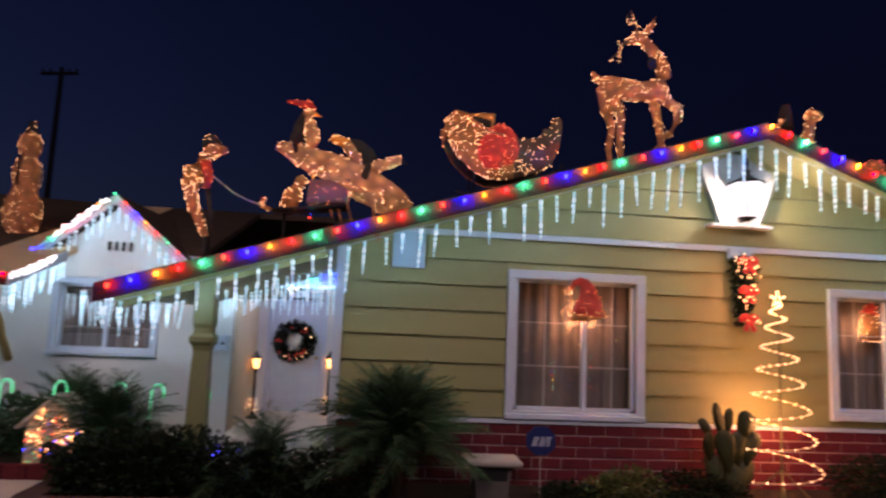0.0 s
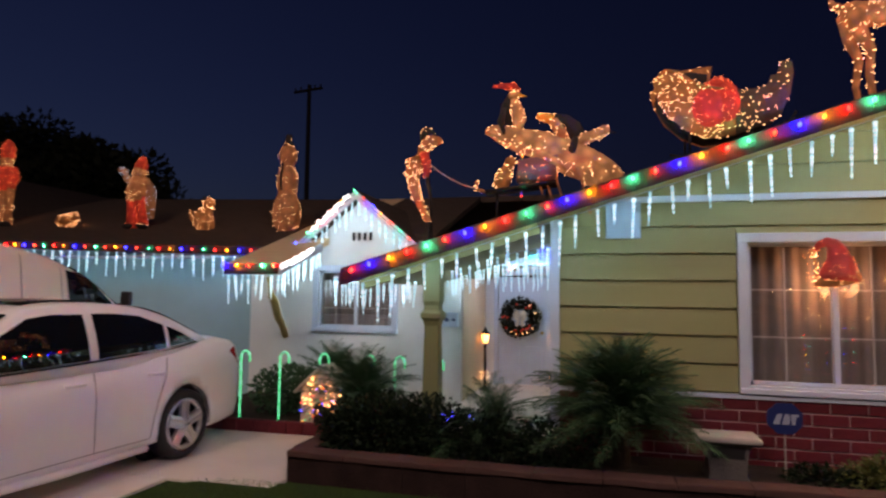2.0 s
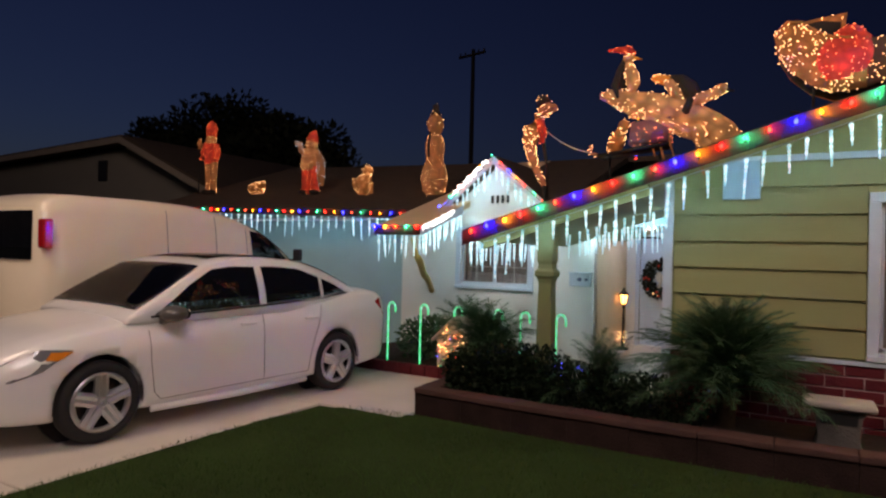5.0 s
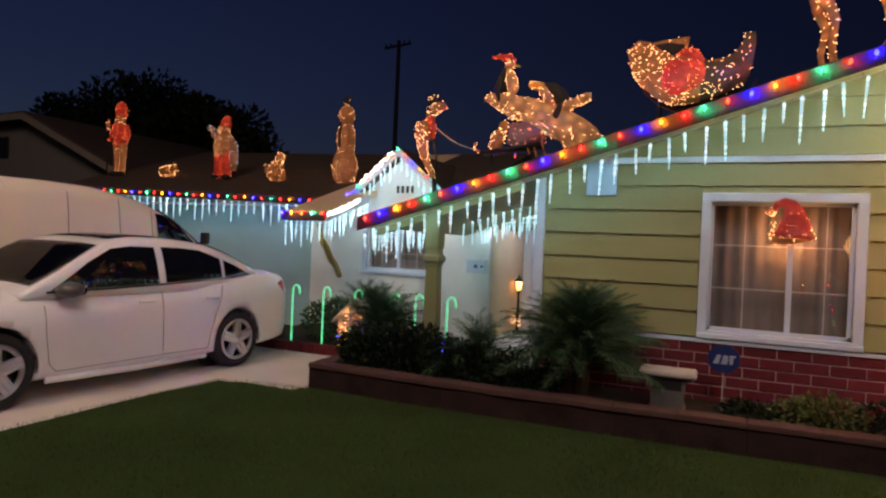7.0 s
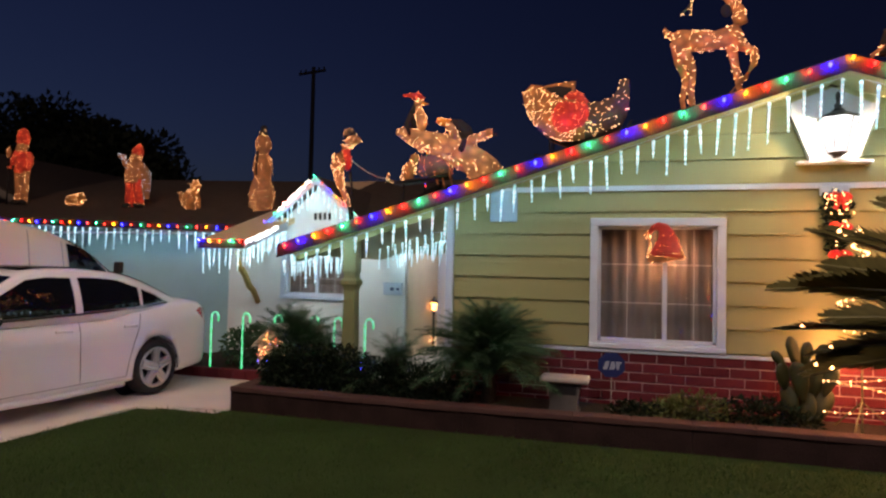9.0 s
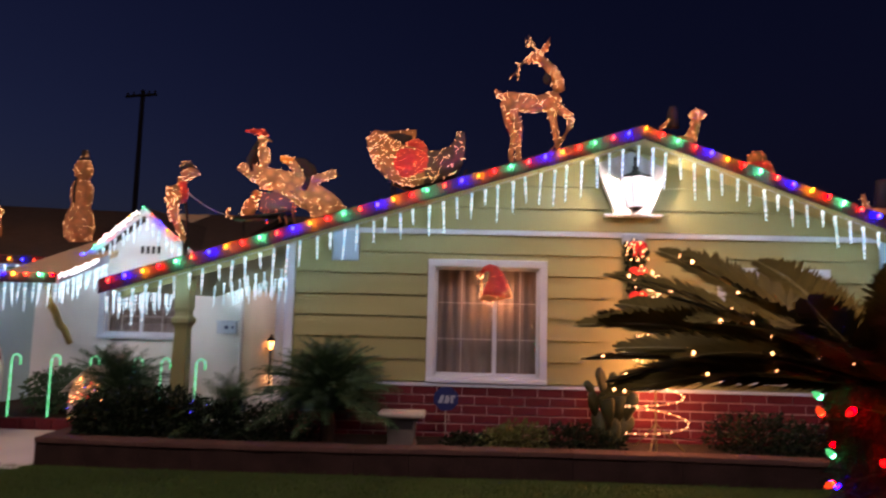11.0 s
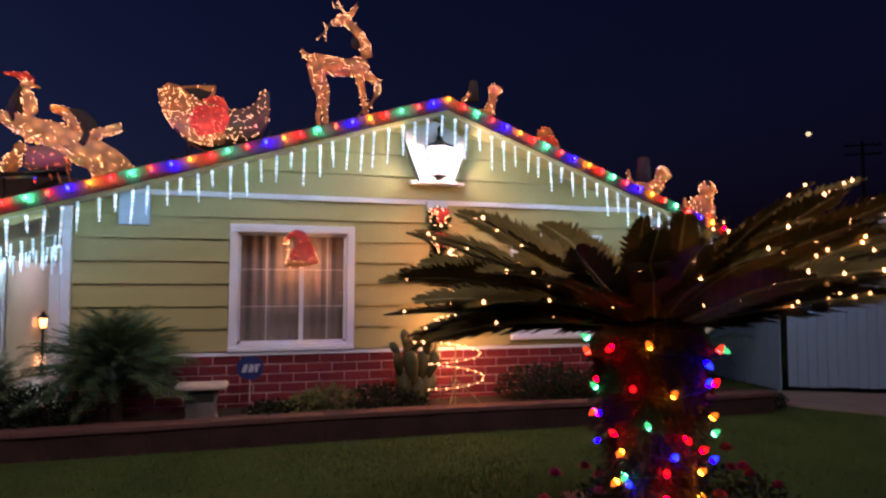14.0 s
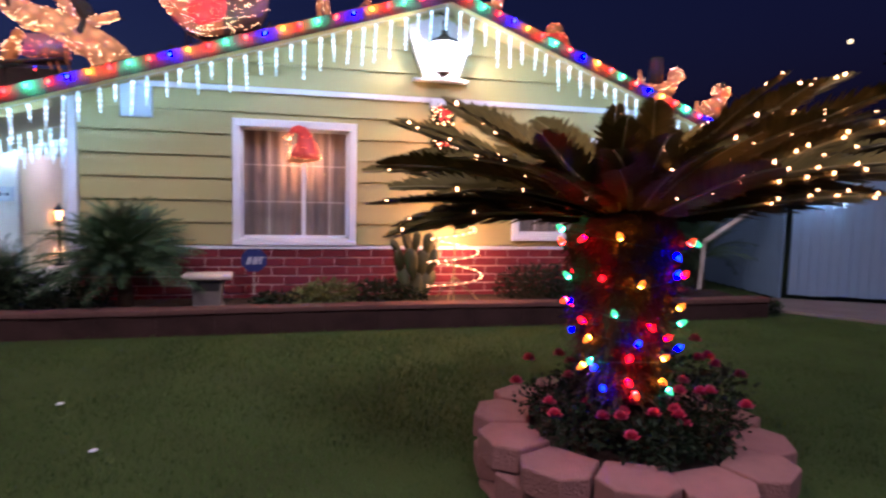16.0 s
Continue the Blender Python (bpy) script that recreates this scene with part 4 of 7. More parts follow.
# prickly pear beside the spiral tree
cactus = thing("cactus", "tall dark green prickly pear with long upright pads", "cactus", (2.22, -0.42, 0.16))
rnd = random.Random(4)
pads = [((0.0, 0, 0.20), 0.17, 0), ((-0.20, 0.03, 0.30), 0.16, -16), ((0.19, 0.0, 0.28), 0.16, 18), ((-0.30, 0.02, 0.58), 0.14, -20), ((-0.10, -0.04, 0.55), 0.17, -8), ((0.10, 0.02, 0.54), 0.16, 6),
        ((0.27, -0.03, 0.58), 0.14, 14), ((-0.17, 0.0, 0.86), 0.15, -14), ((0.0, 0.05, 0.84), 0.12, 4), ((0.20, 0.0, 0.80), 0.14, 10), ((-0.36, 0.0, 0.78), 0.09, -34), ((0.33, 0.03, 0.80), 0.10, 26)]
for c, r, a in pads:
    c, r = (c[0] * 0.72, c[1], c[2] * 0.92), r * 0.88
    bm = bm_new()
    ball(bm, (0, 0, 0), (r * 0.58, 0.045, r * 1.42), 14, 10)
    for v in bm.verts:
        v.co.x *= 1.0 + 0.35 * v.co.z / r
        v.co += Vector((0, 0.012 * noise.noise(v.co * 14 + Vector(c)), 0))
    part("pad", bm, "cactus", cactus, smooth=True, at=pose(*c, rnd.uniform(-12, 12), a, rnd.uniform(-50, 50)))

# ---- sago palm in its ring of blocks ----
PALM = Vector((2.49, -5.01, 0.0))
ring = thing("ring_planter", "round planter of pink tumbled concrete blocks", "planter", PALM)
N_RING = 12
def ring_block(r0, r1, a, z0, z1):
    bm = bm_new()
    prism(bm, [(r0, -math.tan(a) * r0), (r1 - 0.11, -math.tan(a) * r1 * 0.90), (r1, -math.tan(a) * r1 * 0.50), (r1, math.tan(a) * r1 * 0.50), (r1 - 0.11, math.tan(a) * r1 * 0.90), (r0, math.tan(a) * r0)], z0, z1, "z")
    bevelled(bm, 0.012, 2)
    return mesh_of("block", bm, "ringblock")
top_block = ring_block(0.55, 0.86, math.pi / N_RING * 0.93, 0.165, 0.300)
low_block = ring_block(0.62, 0.84, math.pi / N_RING * 0.945, -0.12, 0.028)
mid_block = ring_block(0.62, 0.845, math.pi / N_RING * 0.945, 0.031, 0.162)
rnd = random.Random(3)
for i in range(N_RING):
    a = 360 / N_RING
    shared("block", top_block, ring, pose(rnd.uniform(-.01, .01), rnd.uniform(-.01, .01), rnd.uniform(-0.006, 0.006), rnd.uniform(-1.5, 1.5), rnd.uniform(-1.5, 1.5), i * a + 4))
    shared("block", mid_block, ring, pose(0, 0, 0, 0, 0, (i + 0.5) * a + 4 + rnd.uniform(-1, 1)))
    shared("block", low_block, ring, pose(0, 0, 0, 0, 0, i * a + 4 + rnd.uniform(-1, 1)))
bm = bm_new()
tube(bm, [(0, 0, -0.05), (0, 0, 0.22)], 0.68, 26)
part("soil", bm, "soil", ring)

sago = thing("sago_palm", "sago palm wound with coloured bulbs and warm lights", "palm", PALM + Vector((-0.05, 0.02, 0.25)))
bm = bm_new()
prof = [(0.0, 0.22), (0.15, 0.23), (0.40, 0.22), (0.62, 0.225), (0.82, 0.255), (0.98, 0.29), (1.10, 0.31), (1.20, 0.26), (1.28, 0.16), (1.32, 0.05)]
tube(bm, [(0, 0, z) for z, _ in prof], [r for _, r in prof], 20)
bmesh.ops.subdivide_edges(bm, edges=bm.edges[:], cuts=2, use_grid_fill=True)
for v in bm.verts:
    k = 1 + 0.10 * noise.noise(v.co * 9) + 0.06 * noise.noise(v.co * 23)
    v.co.x *= k
    v.co.y *= k
part("trunk", bm, "bark", sago, "shaggy dark fibrous trunk")
# old leaf bases and fibres on the trunk
rnd = random.Random(8)
verts, faces = [], []
for _ in range(1900):
    z, a = rnd.uniform(0.02, 1.12), rnd.uniform(0, math.tau)
    r = 0.215 + 0.085 * max(0, (z - 0.45) / 0.7)
    o = Vector((math.cos(a), math.sin(a), 0))
    b = o * r + Vector((0, 0, z))
    tip = b + o * rnd.uniform(0.03, 0.11) + Vector((rnd.uniform(-0.04, 0.04), rnd.uniform(-0.04, 0.04), rnd.uniform(-0.10, 0.06)))
    leaflet(verts, faces, b, tip, Vector((-o.y, o.x, 0)), rnd.uniform(0.006, 0.018))
me = bpy.data.meshes.new("leaf_base")
me.from_pydata([tuple(v) for v in verts], [], faces)
me.materials.append(M["bark"])
ob = new("bark_fibre", me)
ob.parent = sago
tagged(ob, kind="stuff")
SAGO_ARCH = ((0.24, 0.24), (0.20, 0.28), (0.28, 0.18), (0.14, 0.14))
SAGO = [frond_mesh("frond", s, 1.0, r, d, 96, 0.175, 0.0185, "sagoleaf", "sagostem", 0.50, 0.70, 0.10) for s, (r, d) in enumerate(SAGO_ARCH, 1)]
rnd = random.Random(21)
TOP = 1.20
sago_lights = []
for i in range(84):
    az = i * 137.5 + rnd.uniform(-15, 15)
    k = (i + 0.5) / 84
    el = 31 * (1 - k) ** 1.2 + 6 + rnd.uniform(-5, 5)
    toward = math.cos(math.radians(az + 32))
    nearside = max(0.0, math.cos(math.radians(az - 238)))
    el += 4 * max(0.0, toward) - 9 * max(0.0, -toward) + 8 * nearside
    L = 1.27 + 0.05 * max(0.0, toward) + 0.17 * max(0.0, -toward) - 0.32 * nearside + rnd.uniform(-0.12, 0.10) - (0.42 if k < 0.16 else 0)
    m = pose(0, 0, TOP - 0.05 * (1 - k), 0, 0, az) @ pose(0.10, 0, 0, rnd.uniform(-35, 35), -el, 0)
    j = rnd.randrange(4)
    shared("frond", SAGO[j], sago, m @ Matrix.Scale(L, 4))
    if i % 8 != 3:
        rise, droop = SAGO_ARCH[j]
        spots = ((0.35, 0.93, 0.6), (0.55, 0.96), (0.3, 0.75, 0.9), (0.45, 0.65, 0.85, 0.97))[i % 4]
        for t in spots + ((0.5, 0.7, 0.82, 0.99) if toward > 0.55 else ()):
            p = m @ Vector((L * t * (1 - 0.1 * droop * t), rnd.uniform(-0.04, 0.04) + 0.03 * L * math.sin(3 * t + j + 1), L * (rise * t - droop * t * t) + 0.012))
            sago_lights.append(p)


def mini_lights(name, points, r, material, parent, label="", seed=0):
    """Small bulbs as one joined part."""
    verts, faces = [], []
    for p in points:
        i = len(verts)
        p = Vector(p)
        verts += [p + Vector(d) * r for d in ((1, 0, 0), (0, 1, 0), (-1, 0, 0), (0, -1, 0), (0, 0, 1.3), (0, 0, -1.3))]
        faces += [(i, i + 1, i + 4), (i + 1, i + 2, i + 4), (i + 2, i + 3, i + 4), (i + 3, i, i + 4), (i + 1, i, i + 5), (i + 2, i + 1, i + 5), (i + 3, i + 2, i + 5), (i, i + 3, i + 5)]
    me = bpy.data.meshes.new(name)
    me.from_pydata([tuple(v) for v in verts], [], faces)
    me.materials.append(M[material])
    # unseen far faces get the boosted emission
    if material.startswith("warm"):
        me.materials.append(M["warm_back"])
        for i, q in enumerate(me.polygons):
            q.material_index = 1 if i % 8 in (0, 1, 4, 5) else 0
    ob = new(name, me)
    ob.parent = parent
    return tagged(ob, label=label, kind="stuff")


lamp("sago_palm_light", "POINT", PALM + Vector((0.15, -0.1, 1.95)), 27, (1.0, 0.55, 0.20), 0.35)
mini_lights("mini_lights", sago_lights, 0.0085, "warm", sago, "warm white mini bulbs among the fronds")

# coloured bulbs wound round the trunk, (across, height, colour) as seen from the lawn
DEEP = {"yellow": (1.0, 0.24, 0.01), "blue": (0.012, 0.03, 1.0), "red": (1.0, 0.014, 0.008), "green": (0.01, 0.60, 0.18), "orange": (1.0, 0.075, 0.012)}
for key, c in BULB_COLOURS.items():
    M[key + "_base"] = mat(key + "_bulb_base", c, 0.2, emit=170 * min(0.9, GAIN[key]), glow=c)
    M["large_" + key] = mat("large_" + key + "_bulb_glass", c, 0.2, emit=2.6 * max(0.6, min(1.6, GAIN[key])), glow=DEEP[key])
BIG = {c: bulb_mesh("large_" + c, 0.0165, 0.048) for c in BULB_COLOURS}
# lower faces boosted so that each bulb tints the trunk
for c, me in BIG.items():
    me.materials[2] = M[c + "_base"]
    for q in me.polygons:
        if q.material_index != 1:
            q.material_index = 2 if q.center.z < 0.034 else 0
trunk_string = thing("trunk_light_string", "large coloured bulbs wound round the sago trunk", "string lights", PALM + Vector((-0.05, 0.02, 0.25)))
right = Vector((0.970, -0.242, 0))
face = Vector((-0.242, -0.970, 0))
KIND = {"r": "red", "y": "yellow", "b": "blue", "g": "green", "o": "orange"}
WOUND = """r -.26 1.12, y -.11 1.09, b .16 1.05, g -.34 1.12, o -.35 1.04, o .26 1.06, g .28 1.10, r -.18 .88, y -.01 .85, b .20 .89, r .24 .89, g -.30 .86, o -.30 .77, b -.28 .73, g -.10 .69, r .06 .68, y .24 .72,
g .28 .62, r -.23 .64, y -.20 .59, b 0 .55, r .16 .57, g -.19 .47, b -.18 .39, y -.21 .43, r -.02 .46, y .16 .45, b .27 .48, o .01 .32, g .23 .30, y .15 .38, b -.13 .29, r -.03 .38"""
path = []
rnd = random.Random(14)
for item in WOUND.split(","):
    c, across, zz = item.split()
    across, zz = float(across), float(zz)
    r = max(0.250 + 0.085 * max(0, (zz - 0.45) / 0.6), abs(across) + 0.01)
    a = math.asin(across / r)
    out = math.sin(a) * right + math.cos(a) * face
    p = out * r + Vector((0, 0, zz))
    path.append(p)
    tilt = (out * 0.6 + Vector((rnd.uniform(-0.3, 0.3), rnd.uniform(-0.3, 0.3), rnd.choice((0.9, 0.7, -0.6)) * rnd.uniform(0.6, 1.2)))).to_track_quat("Z", "Y").to_matrix().to_4x4()
    shared("bulb", BIG[KIND[c]], trunk_string, Matrix.Translation(p) @ tilt)
rows = [(1.06, "green blue orange"), (0.86, "orange green red"), (0.66, "green blue red"), (0.5, "red yellow blue")]
for z, names in rows:
    for j, c in enumerate(names.split()[:3]):
        a = math.radians(130 + 40 * j)
        out = math.sin(a) * right + math.cos(a) * face
        shared("bulb", BIG[c], trunk_string, Matrix.Translation(out * 0.36 + Vector((0, 0, z))) @ out.to_track_quat("Z", "Y").to_matrix().to_4x4())
bm = bm_new()
tube(bm, path, 0.004, 4)
part("cable", bm, "wire", trunk_string)

# roses in the ring
for a, d, h, s in ((200, 0.40, 0.24, 31), (255, 0.42, 0.20, 32), (300, 0.42, 0.26, 33), (345, 0.45, 0.36, 34), (30, 0.42, 0.38, 35), (150, 0.42, 0.26, 36), (95, 0.42, 0.3, 37), (275, 0.30, 0.2, 38)):
    p = PALM + Vector((math.cos(math.radians(a)) * d, math.sin(math.radians(a)) * d, 0.25))
    rb = thing("rose_bush", "low rose bush with pink-red blooms", "rose bush", p, group="roses in the ring planter")
    bl = [((0, 0, h * 0.5), (0.22, 0.22, h * 0.55)), ((0.08, -0.05, h * 0.75), (0.14, 0.14, h * 0.35))]
    stems(rb, bl, 0.005)
    leaf_cloud("foliage", "", "", (0, 0, 0), bl, 620, 0.036, "bush", s, rb)
    rnd = random.Random(s)
    for _ in range(4):
        q = Vector((rnd.uniform(-0.2, 0.2), rnd.uniform(-0.2, 0.2), h * rnd.uniform(0.75, 1.25)))
        verts, faces = [], []
        for j in range(22):
            az, el = j * 2.4, 0.2 + 1.2 * (j / 22)
            o = Vector((math.cos(az) * math.cos(el), math.sin(az) * math.cos(el), math.sin(el)))
            side = Vector((-math.sin(az), math.cos(az), 0))
            leaflet(verts, faces, q, q + o * 0.048, side, 0.026)
        me = bpy.data.meshes.new("bloom")
        me.from_pydata([tuple(v) for v in verts], [], faces)
        me.materials.append(M["rose"])
        ob = new("bloom", me)
        ob.parent = rb
        tagged(ob, label="pink-red rose bloom")

# ---- grass ----
def in_poly(x, y, poly):
    inside = False
    for (x0, y0), (x1, y1) in zip(poly, poly[1:] + poly[:1]):
        if (y0 > y) != (y1 > y) and x < (x1 - x0) * (y - y0) / (y1 - y0) + x0:
            inside = not inside
    return inside


rs = np.random.RandomState(5)
cand = np.column_stack([rs.uniform(-5.4, 11.0, 190000), -1.1 - 7.3 * rs.uniform(0, 1, 190000)])
keepers = []
for x, y in cand:
    if (x - PALM.x) ** 2 + (y - PALM.y) ** 2 > 0.72 and in_poly(x, y, LAWN):
        if noise.noise(Vector((x * 1.3, y * 1.3, 0))) > rs.uniform(-0.9, 0.25) - 0.1:
            keepers.append((x, y))
pts = np.array(keepers)
n = len(pts)
ang = rs.uniform(0, math.tau, n)
h = rs.uniform(0.02, 0.05, n)
lean = rs.uniform(-0.025, 0.025, (n, 2))
wv = 0.0035
base = np.column_stack([pts, np.full(n, -0.006)])
dv = np.column_stack([np.cos(ang) * wv, np.sin(ang) * wv, np.zeros(n)])
tip = base + np.column_stack([lean, h])
V = np.stack([base - dv, base + dv, tip], 1).reshape(-1, 3)
me = bpy.data.meshes.new("grass")
me.from_pydata(V.tolist(), [], np.arange(3 * n).reshape(-1, 3).tolist())
me.materials.append(M["grass"])
tagged(new("grass", me), label="short mown grass, thin and patchy", category="grass", kind="stuff")


# ---- trees and poles in the distance ----
def tree(label, place, height, crown, seed):
    root = thing("tree", label, "tree", place)
    rnd = random.Random(seed)
    bm = bm_new()
    tube(bm, [(0, 0, -0.1), (0.1, 0, height * 0.25), (0, 0.1, height * 0.5)], [0.28, 0.22, 0.16], 8)
    blobs = []
    for i in range(16):
        a = i * 2.4
        rr = crown * math.sqrt((i + 0.5) / 16) * 0.85
        c = (math.cos(a) * rr, math.sin(a) * rr * 0.8, height * (0.80 - 0.28 * (rr / crown) ** 2 + rnd.uniform(-0.10, 0.08)))
        blobs.append((c, (crown * 0.36, crown * 0.36, crown * rnd.uniform(0.24, 0.36))))
        tube(bm, [(0, 0.1, height * 0.42), (c[0] * 0.5, c[1] * 0.5, height * 0.55), c], [0.10, 0.06, 0.02], 5)
    part("trunk", bm, "bark", root)
    leaf_cloud("crown", "", "", (0, 0, 0), blobs, 9000, 0.36, "treeleaf", seed, root)
    return root


tree("dark broad tree against the dusk sky", (-31.5, 20.0, 0.0), 11.7, 5.6, 41)
tree("dark rounded tree against the dusk sky", (-25.0, 19.0, 0.0), 9.5, 4.2, 42)
tree("dark small tree against the dusk sky", (-39.5, 21.0, 0.0), 11.6, 3.6, 43)


def utility_pole(label, place, height, arm, turn, arms=1):
    root = thing("utility_pole", label, "utility pole", place, turn)
    bm = bm_new()
    tube(bm, [(0, 0, -0.2), (0, 0, height)], [0.17, 0.11], 8)
    part("pole", bm, "tinsel_dark", root)
    for k in range(arms):
        bm = bm_new()
        box(bm, (0, -0.12, height - 0.35 - 0.7 * k), (arm, 0.1, 0.13))
        part("crossarm", bm, "tinsel_dark", root)
        for x in (-arm * 0.45, -arm * 0.25, arm * 0.25, arm * 0.45):
            bm = bm_new()
            tube(bm, [(x, -0.12, height - 0.29 - 0.7 * k), (x, -0.12, height - 0.12 - 0.7 * k)], [0.04, 0.05], 6)
            part("insulator", bm, "tinsel_dark", root)
    return root


utility_pole("dark wooden utility pole with a crossarm", (-17.75, 26.0, 0.0), 13.8, 2.0, -12)
utility_pole("dark wooden utility pole far beyond the gate", (45.1, 30.0, 0.0), 13.0, 2.6, -30, 2)
bm = bm_new()
ball(bm, (0, 0, 0), (3.1, 3.1, 3.1), 16, 10)
moon = part("moon", bm, mat("moonlit_disc", (0.9, 0.9, 0.8), 0.9, emit=1.2, glow=(1.0, 0.84, 0.40)), None, "small pale moon low in the night sky", smooth=True, at=pose(707.3, 672.3, 208.6))
tagged(moon, category="moon", kind="structure")


# ---- vehicles ----
M["carpaint"] = mat("white_pearl_car_paint", (0.84, 0.83, 0.83), 0.28, coat=0.6, vary=0.02, scale=3)
M["vanpaint"] = mat("white_van_paint", (0.86, 0.76, 0.60), 0.30, coat=0.6, vary=0.05, scale=2)
M["darkglass"] = mat("tinted_car_glass", (0.005, 0.006, 0.008), 0.02, spec=0.4)
M["tyre"] = mat("tyre_rubber", (0.016, 0.016, 0.016), 0.85, vary=0.15, scale=20, bump=0.3)
M["alloy"] = mat("silver_alloy", (0.60, 0.60, 0.61), 0.32, metal=0.85, vary=0.05, scale=10)
M["chrome"] = mat("chrome", (0.75, 0.75, 0.76), 0.12, metal=1.0)
M["taillight"] = mat("red_lamp_lens", (0.45, 0.012, 0.010), 0.15, coat=0.5)
M["headlight"] = mat("clear_lamp_lens", (0.35, 0.36, 0.38), 0.12, metal=0.5, coat=0.6)
M["amber"] = mat("amber_lens", (0.70, 0.22, 0.02), 0.2)
M["seam"] = mat("panel_gap", (0.14, 0.13, 0.12), 0.8)


def smooth_table(table, xs, passes=3):
    """Columns of a table of (x, values...) at xs, eased between the stations."""
    t = np.array(sorted(table))
    out = [np.interp(xs, t[:, 0], t[:, k]) for k in range(1, t.shape[1])]
    for _ in range(passes):
        out = [np.r_[c[0], (c[:-2] + 2 * c[1:-1] + c[2:]) / 4, c[-1]] for c in out]
    return np.array(out)


def loft(bm, sections):
    """Closed rings of equal length joined into one skin with end caps."""
    rings = [[bm.verts.new(p) for p in s] for s in sections]
    n = len(rings[0])
    for a, b in zip(rings, rings[1:]):
        for k in range(n):
            bm.faces.new((a[k], a[(k + 1) % n], b[(k + 1) % n], b[k]))
    bm.faces.new(rings[0][::-1])
    bm.faces.new(rings[-1])
    bmesh.ops.recalc_face_normals(bm, faces=bm.faces[:])


def mirror_ring(x, half):
    """A ring from the half section (y, z), bottom centre to top centre."""
    return [(x, y, z) for y, z in half] + [(x, -y, z) for y, z in half[::-1] if y > 1e-6]


def cut_cylinders(bm, cylinders):
    """The mesh of bm less some cylinders across y: (x, z, radius, y0, y1)."""
    me = bpy.data.meshes.new("raw")
    bm.to_mesh(me)
    bm.free()
    ob = new("raw", me)
    tools = []
    for i, (x, z, r, y0, y1) in enumerate(cylinders):
        cb = bm_new()
        tube(cb, [(x, y0, z), (x, y1, z)], r, 40)
        bmesh.ops.recalc_face_normals(cb, faces=cb.faces[:])
        cm = bpy.data.meshes.new("tool")
        cb.to_mesh(cm)
        cb.free()
        t = new("tool", cm)
        tools.append(t)
        mod = ob.modifiers.new("cut%d" % i, "BOOLEAN")
        mod.operation, mod.object, mod.solver = "DIFFERENCE", t, "EXACT"
    dg = bpy.context.evaluated_depsgraph_get()
    dg.update()
    got = bm_new()
    got.from_mesh(ob.evaluated_get(dg).to_mesh())
    for o in (ob, *tools):
        bpy.data.objects.remove(o)
    return got


def wheel(parent, place, out, r, rim, spokes=5, width=0.21):
    """Tyre with rim, spokes and hub; out: +1 or -1, the side that is seen."""
    w = part("wheel", ring_lathe([(rim + 0.012, -width * 0.42), (r - 0.035, -width * 0.5), (r - 0.008, -width * 0.36), (r, 0), (r - 0.008, width * 0.36), (r - 0.035, width * 0.5), (rim + 0.012, width * 0.42), (rim - 0.005, 0)], 40), "tyre", parent, "black rubber tyre on an alloy rim", smooth=True, at=pose(*place) @ Matrix.Diagonal((1.07, 1, 1, 1)))
    bm = ring_lathe([(rim + 0.016, out * width * 0.44), (rim + 0.012, out * width * 0.30), (rim - 0.02, out * width * 0.28), (rim - 0.025, out * width * 0.42)], 40)
    part("rim", bm, "alloy", w, "silver alloy rim", smooth=True)
    bm = ring_lathe([(rim, -0.02), (rim, 0.02), (0.01, 0.02), (0.01, -0.02)], 32)
    part("brake_disc", bm, "black", w)
    for k in range(spokes):
        a = math.tau * k / spokes + 0.3
        bm = bm_new()
        for d in (-0.09, 0.09):
            c, s = math.cos(a), math.sin(a)
            p0 = Vector((0.045 * c - d * 0.25 * s * 1.2, out * width * 0.36, 0.045 * s + d * 0.25 * c * 1.2))
            a2 = a + d * 1.15
            p1 = Vector((rim * math.cos(a2), out * width * 0.40, rim * math.sin(a2)))
            tube(bm, [p0, p0.lerp(p1, 0.5), p1], [0.036, 0.032, 0.034], 6)
        part("spoke", bm, "alloy", w)
    bm = ring_lathe([(0.06, out * width * 0.30), (0.055, out * width * 0.42), (0.03, out * width * 0.45), (0.004, out * width * 0.45), (0.004, out * width * 0.30)], 20)
    part("hub_cap", bm, "alloy", w, smooth=True)
    return w


def ring_lathe(profile, seg):
    """A closed profile of (radius, y) turned about the y axis."""
    bm = bm_new()
    rings = []
    for k in range(seg):
        a = math.tau * k / seg
        rings.append([bm.verts.new((r * math.cos(a), y, r * math.sin(a))) for r, y in profile])
    n = len(profile)
    for k in range(seg):
        a, b = rings[k], rings[(k + 1) % seg]
        for j in range(n):
            bm.faces.new((a[j], a[(j + 1) % n], b[(j + 1) % n], b[j]))
    bmesh.ops.recalc_face_normals(bm, faces=bm.faces[:])
    return bm


